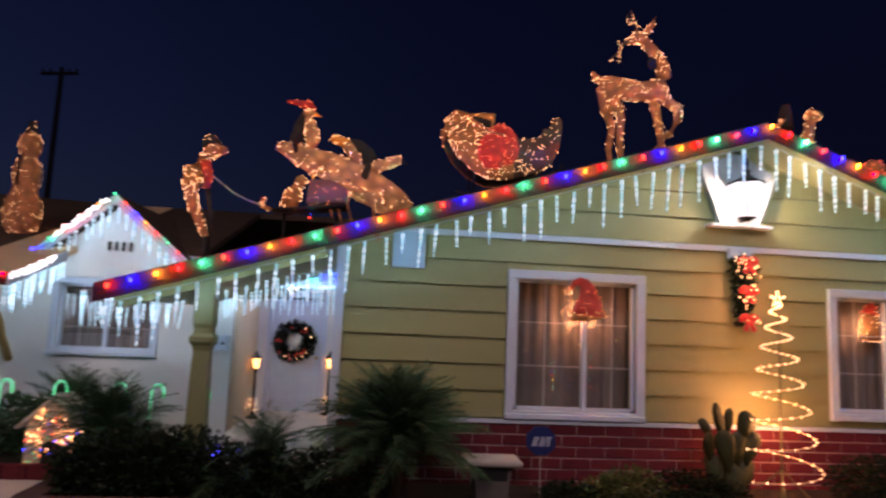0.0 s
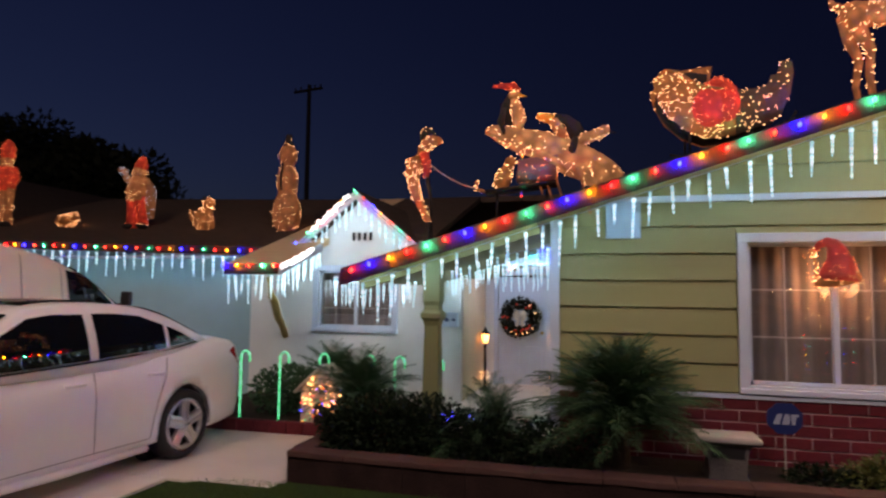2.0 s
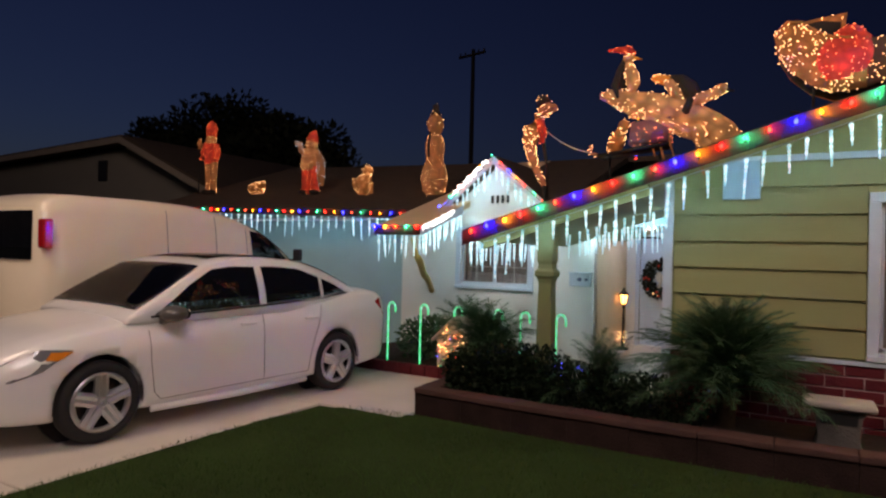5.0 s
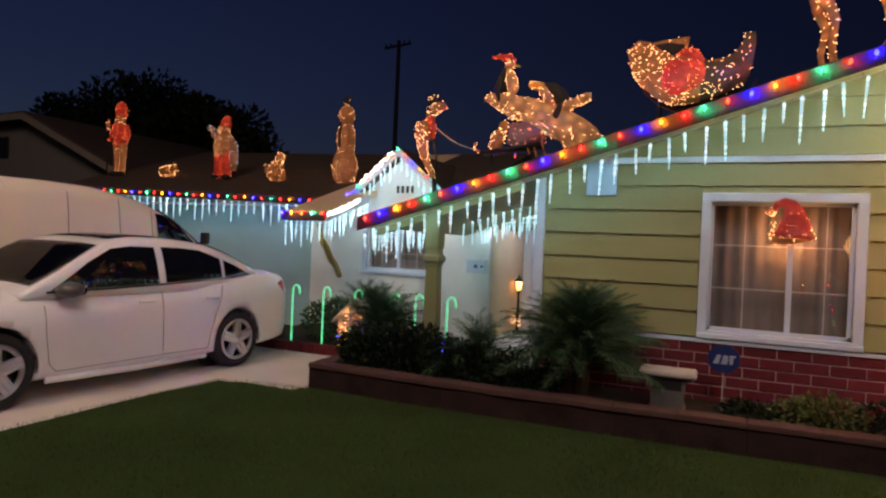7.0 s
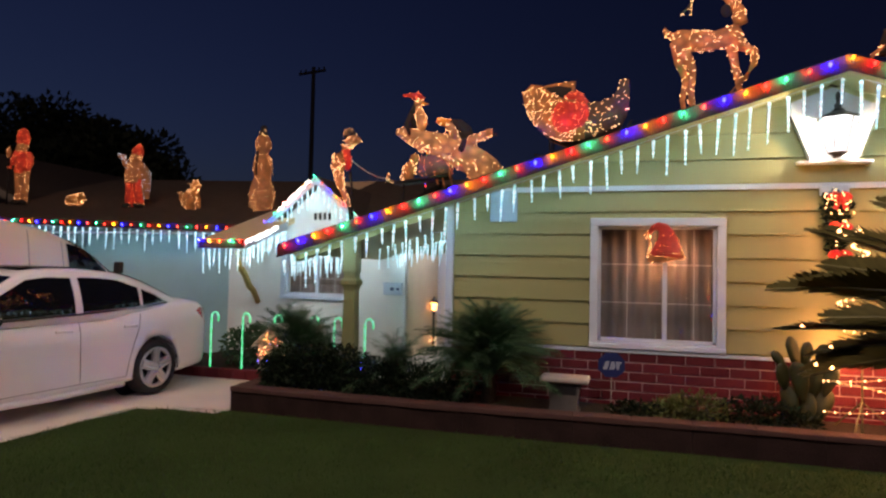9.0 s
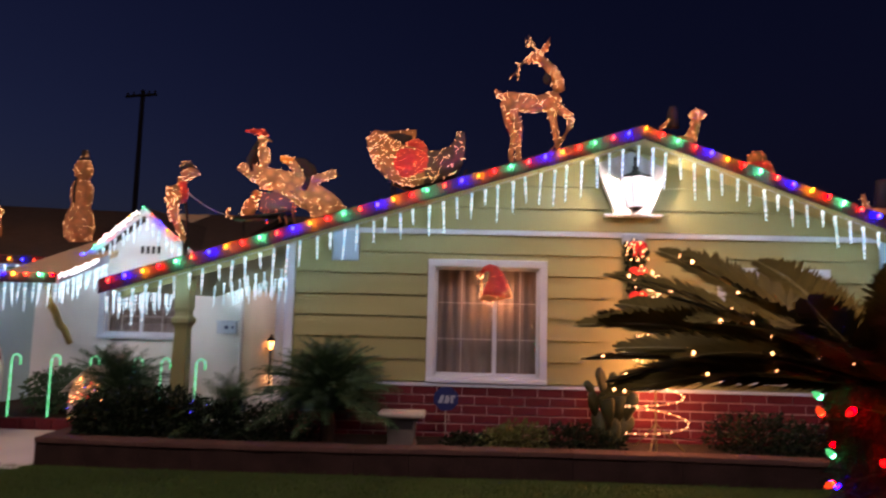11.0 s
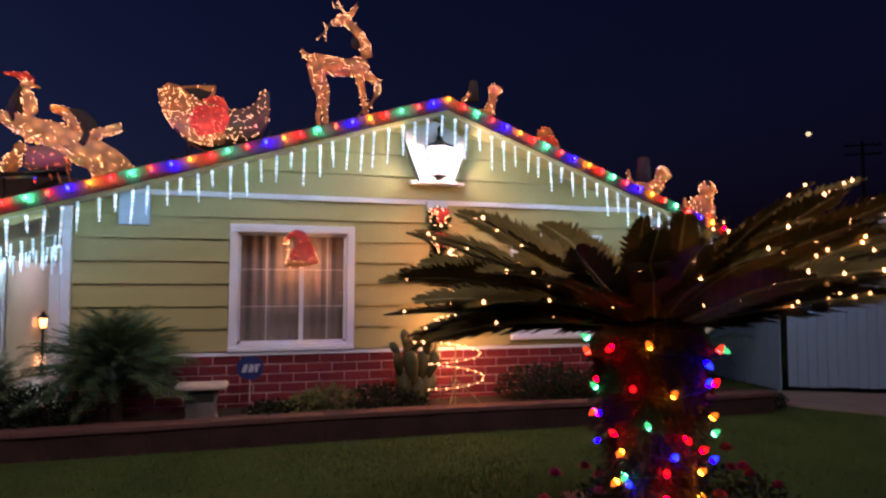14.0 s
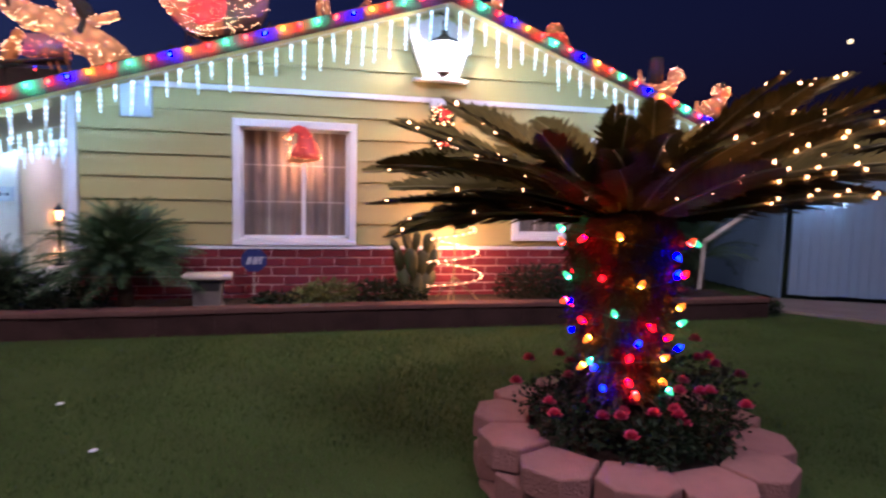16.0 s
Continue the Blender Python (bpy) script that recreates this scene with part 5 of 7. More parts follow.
def skin_panel(poly, surface, off, thick=0.006, side=1, cuts=0):
    """A plate that lies on the side surface y = surface(x, z)."""
    bm = bm_new()
    if cuts:
        bm.faces.new([bm.verts.new((x, 0, z)) for x, z in poly])
        bmesh.ops.triangulate(bm, faces=bm.faces[:])
        bmesh.ops.subdivide_edges(bm, edges=bm.edges[:], cuts=cuts, use_grid_fill=True)
        for v in bm.verts:
            v.co.y = side * (surface(v.co.x, v.co.z) + off)
        bmesh.ops.recalc_face_normals(bm, faces=bm.faces[:])
        return bm
    a = [bm.verts.new((x, side * (surface(x, z) + off), z)) for x, z in poly]
    b = [bm.verts.new((x, side * (surface(x, z) + off - thick), z)) for x, z in poly]
    n = len(poly)
    bm.faces.new(a)
    bm.faces.new(b[::-1])
    for i in range(n):
        bm.faces.new((a[i], b[i], b[(i + 1) % n], a[(i + 1) % n]))
    bmesh.ops.recalc_face_normals(bm, faces=bm.faces[:])
    return bm


def strip(points, w):
    """A thin band polygon along (x, z) points."""
    points = [tuple(Vector(a).lerp(Vector(b), k / 5)) for a, b in zip(points, points[1:]) for k in range(5)] + [points[-1]]
    up, dn = [], []
    for i, p in enumerate(points):
        q0, q1 = Vector(points[max(0, i - 1)]), Vector(points[min(len(points) - 1, i + 1)])
        d = (q1 - q0).normalized()
        nrm = Vector((-d.y, d.x)) * w / 2
        up.append((p[0] + nrm.x, p[1] + nrm.y))
        dn.append((p[0] - nrm.x, p[1] - nrm.y))
    return up + dn[::-1]


# white saloon, nose to the street
car = thing("car", "white four-door saloon with tinted glass and alloy wheels", "car", (-6.65, -2.06, 0.0), -95.5)
car.scale = (1.04, 1.06, 1.12)
BODY = [(-2.46, .60, .42, .80, .91), (-2.42, .74, .33, .92, 1.01), (-2.30, .84, .26, 1.01, 1.095), (-2.0, .89, .23, 1.045, 1.135), (-1.7, .905, .21, 1.03, 1.12), (-1.2, .91, .20, .99, 1.07), (-0.6, .912, .19, .96, 1.04),
        (0.2, .912, .19, .935, 1.01), (0.8, .91, .19, .915, .99), (1.15, .905, .20, .895, .975), (1.5, .895, .20, .855, .93), (1.85, .865, .21, .79, .86), (2.1, .80, .23, .71, .77), (2.27, .68, .27, .62, .665), (2.36, .50, .33, .52, .56)]
xs = np.linspace(-2.46, 2.36, 70)
W_, ZB, ZS, ZD = smooth_table(BODY, xs, 2)


def half_section(w, zb, zs, zd):
    h = zs - zb
    return [(0, zb), (w * 0.86, zb), (w * 0.955, zb + 0.03), (w * 0.975, zb + 0.09), (w * 0.985, zb + 0.12), (w * 0.992, zb + 0.32 * h), (w, zb + 0.55 * h), (w * 0.998, zb + 0.72 * h), (w * 0.985, zb + 0.83 * h), (w * 0.975, zb + 0.86 * h), (w * 0.94, zs), (w * 0.86, zs + 0.55 * (zd - zs)), (w * 0.6, zs + 0.9 * (zd - zs)), (0, zd)]


def body_side(x, z):
    w, zb, zs, zd = (float(np.interp(x, xs, c)) for c in (W_, ZB, ZS, ZD))
    h = sorted((q, y) for y, q in half_section(w, zb, zs, zd)[2:11])
    return float(np.interp(z, [q for q, _ in h], [y for _, y in h]))


bm = bm_new()
loft(bm, [mirror_ring(x, half_section(*(float(c[i]) for c in (W_, ZB, ZS, ZD)))) for i, x in enumerate(xs)])
bm = cut_cylinders(bm, [(ax, 0.335, 0.372, s * 0.55, s * 1.2) for ax in (-1.39, 1.39) for s in (-1, 1)])
part("body", bm, "carpaint", car, "white painted body shell", smooth=True)
for ax in (-1.39, 1.39):
    for s in (-1, 1):
        bm = bm_new()
        tube(bm, [(ax, s * 0.54, 0.335), (ax, s * 0.60, 0.335)], 0.40, 28)
        part("wheel_well", bm, "black", car)
        bm = ring_lathe([(0.372, s * 0.60), (0.378, s * 0.60), (0.378, s * 0.88), (0.372, s * 0.88)], 40)
        for v in bm.verts:
            v.co += Vector((ax, 0, 0.335))
        bmesh.ops.delete(bm, geom=[v for v in bm.verts if v.co.z < 0.26], context="VERTS")
        part("arch_liner", bm, "black", car)
        wheel(car, (ax, s * 0.79, 0.328), s, 0.328, 0.222)
# cabin
CAB = [(-1.92, 1.095, .70), (-1.6, 1.215, .76), (-1.2, 1.375, .80), (-0.9, 1.452, .815), (-0.5, 1.487, .82), (0.0, 1.49, .825), (0.3, 1.45, .83), (0.6, 1.30, .83), (0.9, 1.135, .82), (1.18, .985, .79)]
cx = np.linspace(-1.92, 1.18, 50)
ZR, WB = smooth_table(CAB, cx, 2)


def cab_side(x, z):
    d = max(0.0, z - 0.98)
    return float(np.interp(x, cx, WB)) + 0.05 - 0.13 * d - 0.50 * d * d


def cab_half(x):
    zr = float(np.interp(x, cx, ZR))
    zl = 0.92
    hi = max(zl + 0.02, zr - 0.045)
    pts = [(0, zl), (cab_side(x, zl), zl)]
    for k in (0.25, 0.5, 0.75, 1.0):
        z = zl + (hi - zl) * k
        pts.append((cab_side(x, z), z))
    e = pts[-1][0]
    return pts + [(e - 0.035, max(hi, zr - 0.018)), (e * 0.75, max(hi, zr - 0.006)), (e * 0.4, zr + 0.004), (0, zr + 0.008)]


bm = bm_new()
loft(bm, [mirror_ring(float(x), cab_half(float(x))) for x in cx])
part("cabin", bm, "carpaint", car, "white roof and pillars", smooth=True)
for s in (-1, 1):
    for nm, poly in (("window_front_door", [(0.93, 0.985), (-0.24, 1.02), (-0.24, 1.385), (0.05, 1.39), (0.28, 1.365), (0.55, 1.235)]),
                     ("window_rear_door", [(-0.33, 1.025), (-1.14, 1.06), (-1.14, 1.27), (-0.85, 1.36), (-0.55, 1.385), (-0.33, 1.388)]),
                     ("window_quarter", [(-1.19, 1.065), (-1.58, 1.10), (-1.40, 1.185), (-1.19, 1.255)])):
        part("side_window", skin_panel(poly, cab_side, 0.007, 0.012, s, 7), "darkglass", car, "dark tinted side glass")
    part("window_trim", skin_panel(strip([(0.96, 0.972), (0.3, 0.99), (-0.3, 1.008), (-1.2, 1.046), (-1.62, 1.088)], 0.016), cab_side, 0.008, 0.01, s), "black", car)
    for pts in ([(0.98, 0.86), (0.97, 0.60), (0.93, 0.34), (0.86, 0.27)], [(-0.28, 0.95), (-0.28, 0.60), (-0.30, 0.28)], [(-1.13, 0.97), (-1.10, 0.86), (-1.00, 0.62), (-0.95, 0.45), (-0.92, 0.28)], [(0.86, 0.27), (0.3, 0.275), (-0.3, 0.28), (-0.92, 0.28)]):
        part("panel_gap", skin_panel(strip(pts, 0.005), body_side, 0.004, 0.008, s), "seam", car)
    for hx in (-0.08, -0.95):
        bm = bm_new()
        y = body_side(hx, 0.84) + 0.016
        box(bm, (hx, s * y, 0.845), (0.20, 0.022, 0.028))
        bevelled(bm, 0.008, 2)
        part("door_handle", bm, "carpaint", car, "white door handle", smooth=True)
    bm = bm_new()
    ball(bm, (0.82, s * 1.0, 1.0), (0.125, 0.125, 0.07), 16, 10)
    tube(bm, [(0.84, s * 0.82, 0.95), (0.83, s * 0.95, 0.975)], [0.06, 0.045], 8)
    # mirror shell painted dark for the shade it stands in
    part("door_mirror", bm, mat("shaded_mirror_shell", (0.10, 0.095, 0.09), 0.35, coat=0.3), car, "door mirror shell in a shade-dark colour", smooth=True)
    bm = bm_new()
    ball(bm, (0.712, s * 1.0, 1.0), (0.02, 0.095, 0.052), 12, 8)
    part("mirror_glass", bm, "darkglass", car)
    part("tail_lamp", skin_panel([(-2.10, 0.96), (-2.20, 1.0), (-2.34, 0.985), (-2.40, 0.92), (-2.40, 0.80), (-2.30, 0.79), (-2.22, 0.86)], body_side, 0.010, 0.05, s), "taillight", car, "red tail lamp")
    part("headlamp", skin_panel([(1.62, 0.76), (1.85, 0.78), (2.08, 0.70), (2.18, 0.63), (2.20, 0.56), (2.05, 0.56), (1.85, 0.62)], body_side, 0.008, 0.05, s), "headlight", car, "swept clear headlamp")
    part("turn_signal", skin_panel([(1.62, 0.75), (1.78, 0.755), (1.82, 0.70), (1.74, 0.69)], body_side, 0.014, 0.02, s), "amber", car)
    bm = bm_new()
    tube(bm, [(-0.9, s * 0.875, 0.20), (0.0, s * 0.885, 0.19), (0.95, s * 0.875, 0.20)], [0.03, 0.035, 0.03], 6)
    part("side_skirt", bm, "carpaint", car, smooth=True)


def cross_glass(x0, x1, inset0, inset1):
    """A screen over the sloping end of the cabin between two stations."""
    bm = bm_new()
    grid = []
    for i in range(9):
        x = x0 + (x1 - x0) * i / 8
        zr = float(np.interp(x, cx, ZR))
        e = cab_half(x)[5][0] - (inset0 + (inset1 - inset0) * i / 8)
        grid.append([bm.verts.new((x, e * (j / 6 - 1), zr + 0.013 + 0.004 - 0.018 * abs(j / 6 - 1) ** 3)) for j in range(13)])
    for r0, r1 in zip(grid, grid[1:]):
        for j in range(12):
            bm.faces.new((r0[j], r0[j + 1], r1[j + 1], r1[j]))
    r = bmesh.ops.solidify(bm, geom=bm.faces[:], thickness=0.006)
    bmesh.ops.recalc_face_normals(bm, faces=bm.faces[:])
    return bm


M["screenglass"] = mat("dark_windscreen_glass", (0.004, 0.004, 0.005), 0.03, spec=0.12)
part("windscreen", cross_glass(0.40, 1.08, 0.05, 0.06), "screenglass", car, "dark windscreen", smooth=True)
# dark panel added to give the roof its dark band
part("sunroof", cross_glass(-0.62, 0.22, 0.14, 0.14), "screenglass", car, "dark glass panel added over the car roof", smooth=True)
part("rear_window", cross_glass(-1.74, -0.98, 0.06, 0.05), "darkglass", car, "dark rear window", smooth=True)
bm = bm_new()
box(bm, (2.30, 0, 0.50), (0.10, 0.95, 0.10))
bevelled(bm, 0.02, 2)
part("grille", bm, "black", car)
bm = bm_new()
for i in range(16):
    box(bm, (2.33 - 0.01 * abs(i - 7.5) * 0.35, -0.62 + 0.083 * i, 0.36), (0.05, 0.06, 0.03))
part("lower_intake", bm, "black", car)

# white cargo van, nose to the garage
van = thing("van", "white windowless cargo van parked facing the garage", "van", (-9.02, -0.16, 0.0), 90)
VAN = [(-2.85, .97, .45, 2.20, .90), (-2.80, 1.03, .42, 2.30, .93), (-2.6, 1.05, .40, 2.37, .935), (-1.5, 1.05, .38, 2.38, .945), (-0.8, 1.05, .38, 2.36, .945), (-0.3, 1.05, .38, 2.29, .94), (0.0, 1.05, .38, 2.23, .935), (0.3, 1.05, .38, 2.14, .93), (0.65, 1.05, .38, 2.00, .92),
       (0.95, 1.045, .38, 1.83, .90), (1.2, 1.04, .38, 1.64, .89), (1.5, 1.03, .38, 1.46, .88), (1.8, 1.01, .40, 1.36, .85), (2.5, .97, .42, 1.20, .78), (2.72, .88, .46, 1.08, .68), (2.80, .76, .52, .92, .6)]
vx = np.linspace(-2.85, 2.80, 60)
VW, VB, VT, VE = smooth_table(VAN, vx, 2)


def van_half(x):
    w, zb, zt, e = (float(np.interp(x, vx, c)) for c in (VW, VB, VT, VE))
    h = zt - zb
    lean = min(1.0, max(0.0, (zt - 1.25) / 0.9))
    q = e * lean + w * 0.93 * (1 - lean)
    return [(0, zb), (w * 0.94, zb), (w * 0.985, zb + 0.05), (w, zb + 0.25 * h), (w, zb + 0.42 * h), (w * 0.99, zb + 0.5 * h), (w * 0.6 + q * 0.4, zb + 0.70 * h), (q + 0.02, zb + 0.88 * h), (q - 0.02, zt - 0.07), (q - 0.10, zt - 0.02), (q * 0.5, zt), (0, zt + 0.01)]


def van_side(x, z):
    h = sorted((b, a) for a, b in van_half(x)[1:10])
    return float(np.interp(z, [b for b, _ in h], [a for _, a in h]))


bm = bm_new()
loft(bm, [mirror_ring(float(x), van_half(float(x))) for x in vx])
bm = cut_cylinders(bm, [(ax, 0.37, 0.42, s * 0.62, s * 1.3) for ax in (-1.55, 1.85) for s in (-1, 1)])
part("body", bm, "vanpaint", van, "white steel panel body", smooth=True)
for ax in (-1.55, 1.85):
    for s in (-1, 1):
        bm = bm_new()
        tube(bm, [(ax, s * 0.60, 0.37), (ax, s * 0.66, 0.37)], 0.45, 24)
        part("wheel_well", bm, "black", van)
        wheel(van, (ax, s * 0.86, 0.365), s, 0.365, 0.21, 6, 0.22)
for s in (-1, 1):
    part("side_window", skin_panel([(0.30, 1.58), (0.28, 2.03), (0.50, 2.00), (0.78, 1.86), (1.12, 1.58)], van_side, 0.012, 0.02, s, 7), "darkglass", van, "dark cab side window")
    for pts in ([(-1.22, 0.45), (-1.22, 2.24)], [(-0.40, 0.45), (-0.40, 2.20)], [(0.20, 0.45), (0.20, 2.06)], [(1.16, 0.60), (1.18, 1.45)]):
        part("panel_gap", skin_panel(strip([tuple(Vector(pts[0]).lerp(Vector(pts[1]), k / 6)) for k in range(7)], 0.006), van_side, 0.005, 0.012, s), "seam", van)
    bm = bm_new()
    box(bm, (1.17, s * 1.13, 1.66), (0.09, 0.15, 0.20))
    bevelled(bm, 0.025, 2)
    tube(bm, [(1.12, s * 0.95, 1.54), (1.17, s * 1.10, 1.60)], 0.02, 6)
    part("door_mirror", bm, "black", van, "black door mirror")
    bm = bm_new()
    box(bm, (-2.80, s * 0.98, 1.87), (0.10, 0.15, 0.34))
    bevelled(bm, 0.015, 1)
    part("tail_lamp", bm, "taillight", van, "tall red tail lamp")
    bm = bm_new()
    box(bm, (-2.862, s * 0.44, 1.85), (0.03, 0.74, 0.58))
    bevelled(bm, 0.012, 1)
    part("rear_window", bm, "darkglass", van, "dark rear door window")
bm = bm_new()
box(bm, (-2.90, 0, 0.50), (0.16, 1.86, 0.18))
bevelled(bm, 0.03, 2)
part("rear_bumper", bm, "black", van)
bm = bm_new()
for i in range(9):
    x = 0.40 + 0.118 * i
    zr = float(np.interp(x, vx, VT))
    e = van_half(x)[8][0] - 0.06
    r = [bm.verts.new((x, e * (j / 4 - 1), zr + 0.022 - 0.03 * abs(j / 4 - 1) ** 3)) for j in range(9)]
    if i:
        for j in range(8):
            bm.faces.new((prev[j], prev[j + 1], r[j + 1], r[j]))
    prev = r
bmesh.ops.solidify(bm, geom=bm.faces[:], thickness=0.006)
bmesh.ops.recalc_face_normals(bm, faces=bm.faces[:])
part("windscreen", bm, "darkglass", van, "dark windscreen", smooth=True)


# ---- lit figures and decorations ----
# figure meshes that carry the same painted pools of glow
M["mesh_red"] = mat("red_glow_mesh", (0.50, 0.04, 0.025), 0.9, vary=0.2, scale=25, bump=0.8, fine=120, emit=0.15, glow=(1.0, 0.085, 0.025), cells=11)
M["mesh_white"] = mat("ivory_glow_mesh", (0.28, 0.13, 0.055), 0.95, vary=0.15, scale=25, bump=0.8, fine=120, emit=0.085, glow=(1.0, 0.28, 0.07), cells=11)
M["mesh_gold"] = mat("gold_glow_mesh", (0.24, 0.12, 0.04), 0.95, vary=0.2, scale=25, bump=0.8, fine=120, emit=0.10, glow=(1.0, 0.27, 0.05), cells=11)
M["beak"] = mat("orange_beak", (0.80, 0.35, 0.04), 0.7)
M["gift"] = mat("mauve_gift_wrap", (0.22, 0.09, 0.10), 0.6, vary=0.15, scale=12, bump=0.3)
FIG = ["fabric", "warm", "mesh_red", "mesh_white", "mesh_gold", "tinsel_dark", "beak", "gift", "iron", "icicle_glow", "red_glow", "figure_back", "mesh_dim", "tinsel_red", "hat_back", "fur_pale"]
M["fur_pale"] = mat("pale_glow_fur", (0.36, 0.19, 0.08), 0.95, vary=0.25, scale=12, bump=0.7, fine=110, emit=0.17, glow=(1.0, 0.42, 0.14), cells=8)
M["mesh_dim"] = mat("unlit_brown_mesh", (0.09, 0.06, 0.04), 0.95, vary=0.3, scale=20, bump=0.8, fine=120)
M["icicle_glow"] = mat("cool_mini_light", (0.9, 0.95, 1), 0.4, emit=3.0, glow=(0.75, 0.92, 1.0))
M["red_glow"] = mat("red_mini_light", (1, 0.2, 0.1), 0.4, emit=5.0, glow=(1.0, 0.20, 0.06))
FAB, WARM, RED, IVORY, GOLD, DARK, BEAK, GIFT, IRON, COOL, REDLIT, WARMBACK, DIM, TINSEL, HATBACK, PALE = range(16)


class Figure:
    """A lit wire figure as one mesh: plain shapes plus bulbs scattered on them."""

    def __init__(self, seed):
        self.bm, self.rnd, self.spots = bm_new(), random.Random(seed), []

    def add(self, material, bulbs, colour, make, *args, **kw):
        n = len(self.bm.faces)
        make(self.bm, *args, **kw)
        self.bm.faces.ensure_lookup_table()
        bmesh.ops.triangulate(self.bm, faces=[f for f in self.bm.faces[n:] if len(f.verts) > 4])
        self.bm.faces.ensure_lookup_table()
        faces = self.bm.faces[n:]
        for f in faces:
            f.material_index = material
        if bulbs:
            self.bm.normal_update()
            areas = [f.calc_area() for f in faces]
            for f in self.rnd.choices(faces, areas, k=int(bulbs * 1.5)):
                vs = [v.co for v in f.verts]
                k = self.rnd.randrange(len(vs) - 2)
                u, w = self.rnd.random() ** 0.5, self.rnd.random()
                p = vs[0] * (1 - u) + vs[k + 1] * u * (1 - w) + vs[k + 2] * u * w
                self.spots.append((p + f.normal * 0.010, colour))
        return self

    def blob(self, c, r, material=FAB, bulbs=0, colour=WARM, m=None):
        return self.add(material, bulbs, colour, ball, c, r, 12, 8, m)

    def limb(self, pts, radii, material=FAB, bulbs=0, colour=WARM):
        return self.add(material, bulbs, colour, tube, pts, radii, 8)

    def slab(self, poly, lo, hi, material=FAB, bulbs=0, colour=WARM):
        return self.add(material, bulbs, colour, prism, poly, lo, hi)

    def done(self, name, label, category, place, turn=0.0, r=0.0095, scale=1.0, rear=True):
        for p, c in self.spots:
            n = len(self.bm.faces)
            bmesh.ops.create_icosphere(self.bm, subdivisions=1, radius=0.78 * r / scale, matrix=Matrix.Translation(p))
            self.bm.faces.ensure_lookup_table()
            # rear faces of warm bulbs boosted to light the fabric
            for f in self.bm.faces[n:]:
                f.normal_update()
                f.material_index = (HATBACK if p.y > 0.028 else WARMBACK) if c == WARM and f.normal.y > 0.25 and rear else c
        me = mesh_of(name, self.bm, FIG, True)
        ob = new(name, me)
        ob.matrix_basis = pose(*place, 0, 0, turn) @ Matrix.Scale(scale, 4)
        return tagged(ob, label=label, category=category)


def garage_roof_z(x, y):
    return 2.50 + 0.31 * (y - 2.40) + 0.03 * max(0.0, -7.0 - x)


RB = 0.0060
f = Figure(1)
for s in (-1, 1):
    f.limb([(s * 0.09, 0, 0.0), (s * 0.09, 0, 0.35), (s * 0.10, 0, 0.78)], [0.075, 0.07, 0.095], IVORY, 26)
    f.blob((s * 0.10, -0.05, 0.05), (0.08, 0.12, 0.06), DARK)
    f.limb([(s * 0.17, 0, 1.20), (s * 0.27, -0.02, 1.0), (s * (0.26 if s > 0 else 0.33), -0.05, 0.86)], [0.07, 0.065, 0.055], RED, 24, REDLIT)
f.limb([(0, 0, 0.74), (0, 0, 0.95), (0, 0, 1.22)], [0.16, 0.16, 0.19], RED, 70, REDLIT)
f.blob((0, -0.02, 1.34), (0.125, 0.12, 0.13), IVORY, 24)
f.limb([(0, -0.08, 1.30), (0, -0.10, 1.05)], [0.09, 0.03], IVORY, 14)
f.limb([(0, 0, 1.42), (0, 0, 1.62), (0, 0, 1.74), (0, 0, 1.80)], [0.12, 0.135, 0.09, 0.03], RED, 36, REDLIT)
f.limb([(-0.36, -0.06, 0.0), (-0.36, -0.06, 1.15)], 0.014, IRON)
f.limb([(-0.36, -0.06, 1.12), (-0.36, -0.06, 1.25), (-0.36, -0.06, 1.38)], [0.03, 0.06, 0.01], IVORY, 10)
f.slab([(-0.2, 0.0), (0.2, 0.0), (0.2, 0.02), (-0.2, 0.02)], -0.12, 0.12, DARK)
f.done("soldier_figure", "tall lit toy-soldier figure in red on the garage roof", "lit figure", (-13.22, 3.6, garage_roof_z(-13.22, 3.6)), r=RB)

f = Figure(2)
f.limb([(-0.17, 0, 0.12), (0.0, 0, 0.16), (0.16, 0, 0.15)], [0.10, 0.12, 0.11], GOLD, 60)
f.blob((0.2, -0.02, 0.2), (0.09, 0.09, 0.10), GOLD, 22)
for x in (-0.15, -0.05, 0.08, 0.16):
    f.limb([(x, 0, -0.02), (x, 0, 0.10)], 0.025, GOLD, 3)
f.done("puppy_figure", "small lit golden puppy figure on the garage roof", "lit figure", (-11.64, 3.6, garage_roof_z(-11.64, 3.6)), r=RB)

f = Figure(3)
for s in (-1, 1):
    f.limb([(s * 0.13, 0, 0.02), (s * 0.12, 0, 0.3), (s * 0.10, 0, 0.60)], [0.09, 0.10, 0.13], RED, 40, REDLIT)
    f.blob((s * 0.15, -0.05, 0.05), (0.10, 0.14, 0.06), DARK, 4)
f.limb([(0, 0, 0.54), (0, 0, 0.75), (0, 0, 1.0)], [0.20, 0.22, 0.16], IVORY, 80)
f.blob((0, 0, 0.57), (0.21, 0.16, 0.04), DARK)
f.blob((0.02, -0.02, 1.10), (0.13, 0.13, 0.13), IVORY, 36)
f.limb([(0.03, 0, 1.18), (0.06, 0, 1.30), (0.09, 0, 1.40)], [0.125, 0.10, 0.03], RED, 24, REDLIT)
f.limb([(-0.15, 0, 0.92), (-0.28, -0.02, 0.98), (-0.30, -0.03, 1.14), (-0.44, -0.03, 1.16)], [0.07, 0.06, 0.05, 0.045], IVORY, 36, COOL)
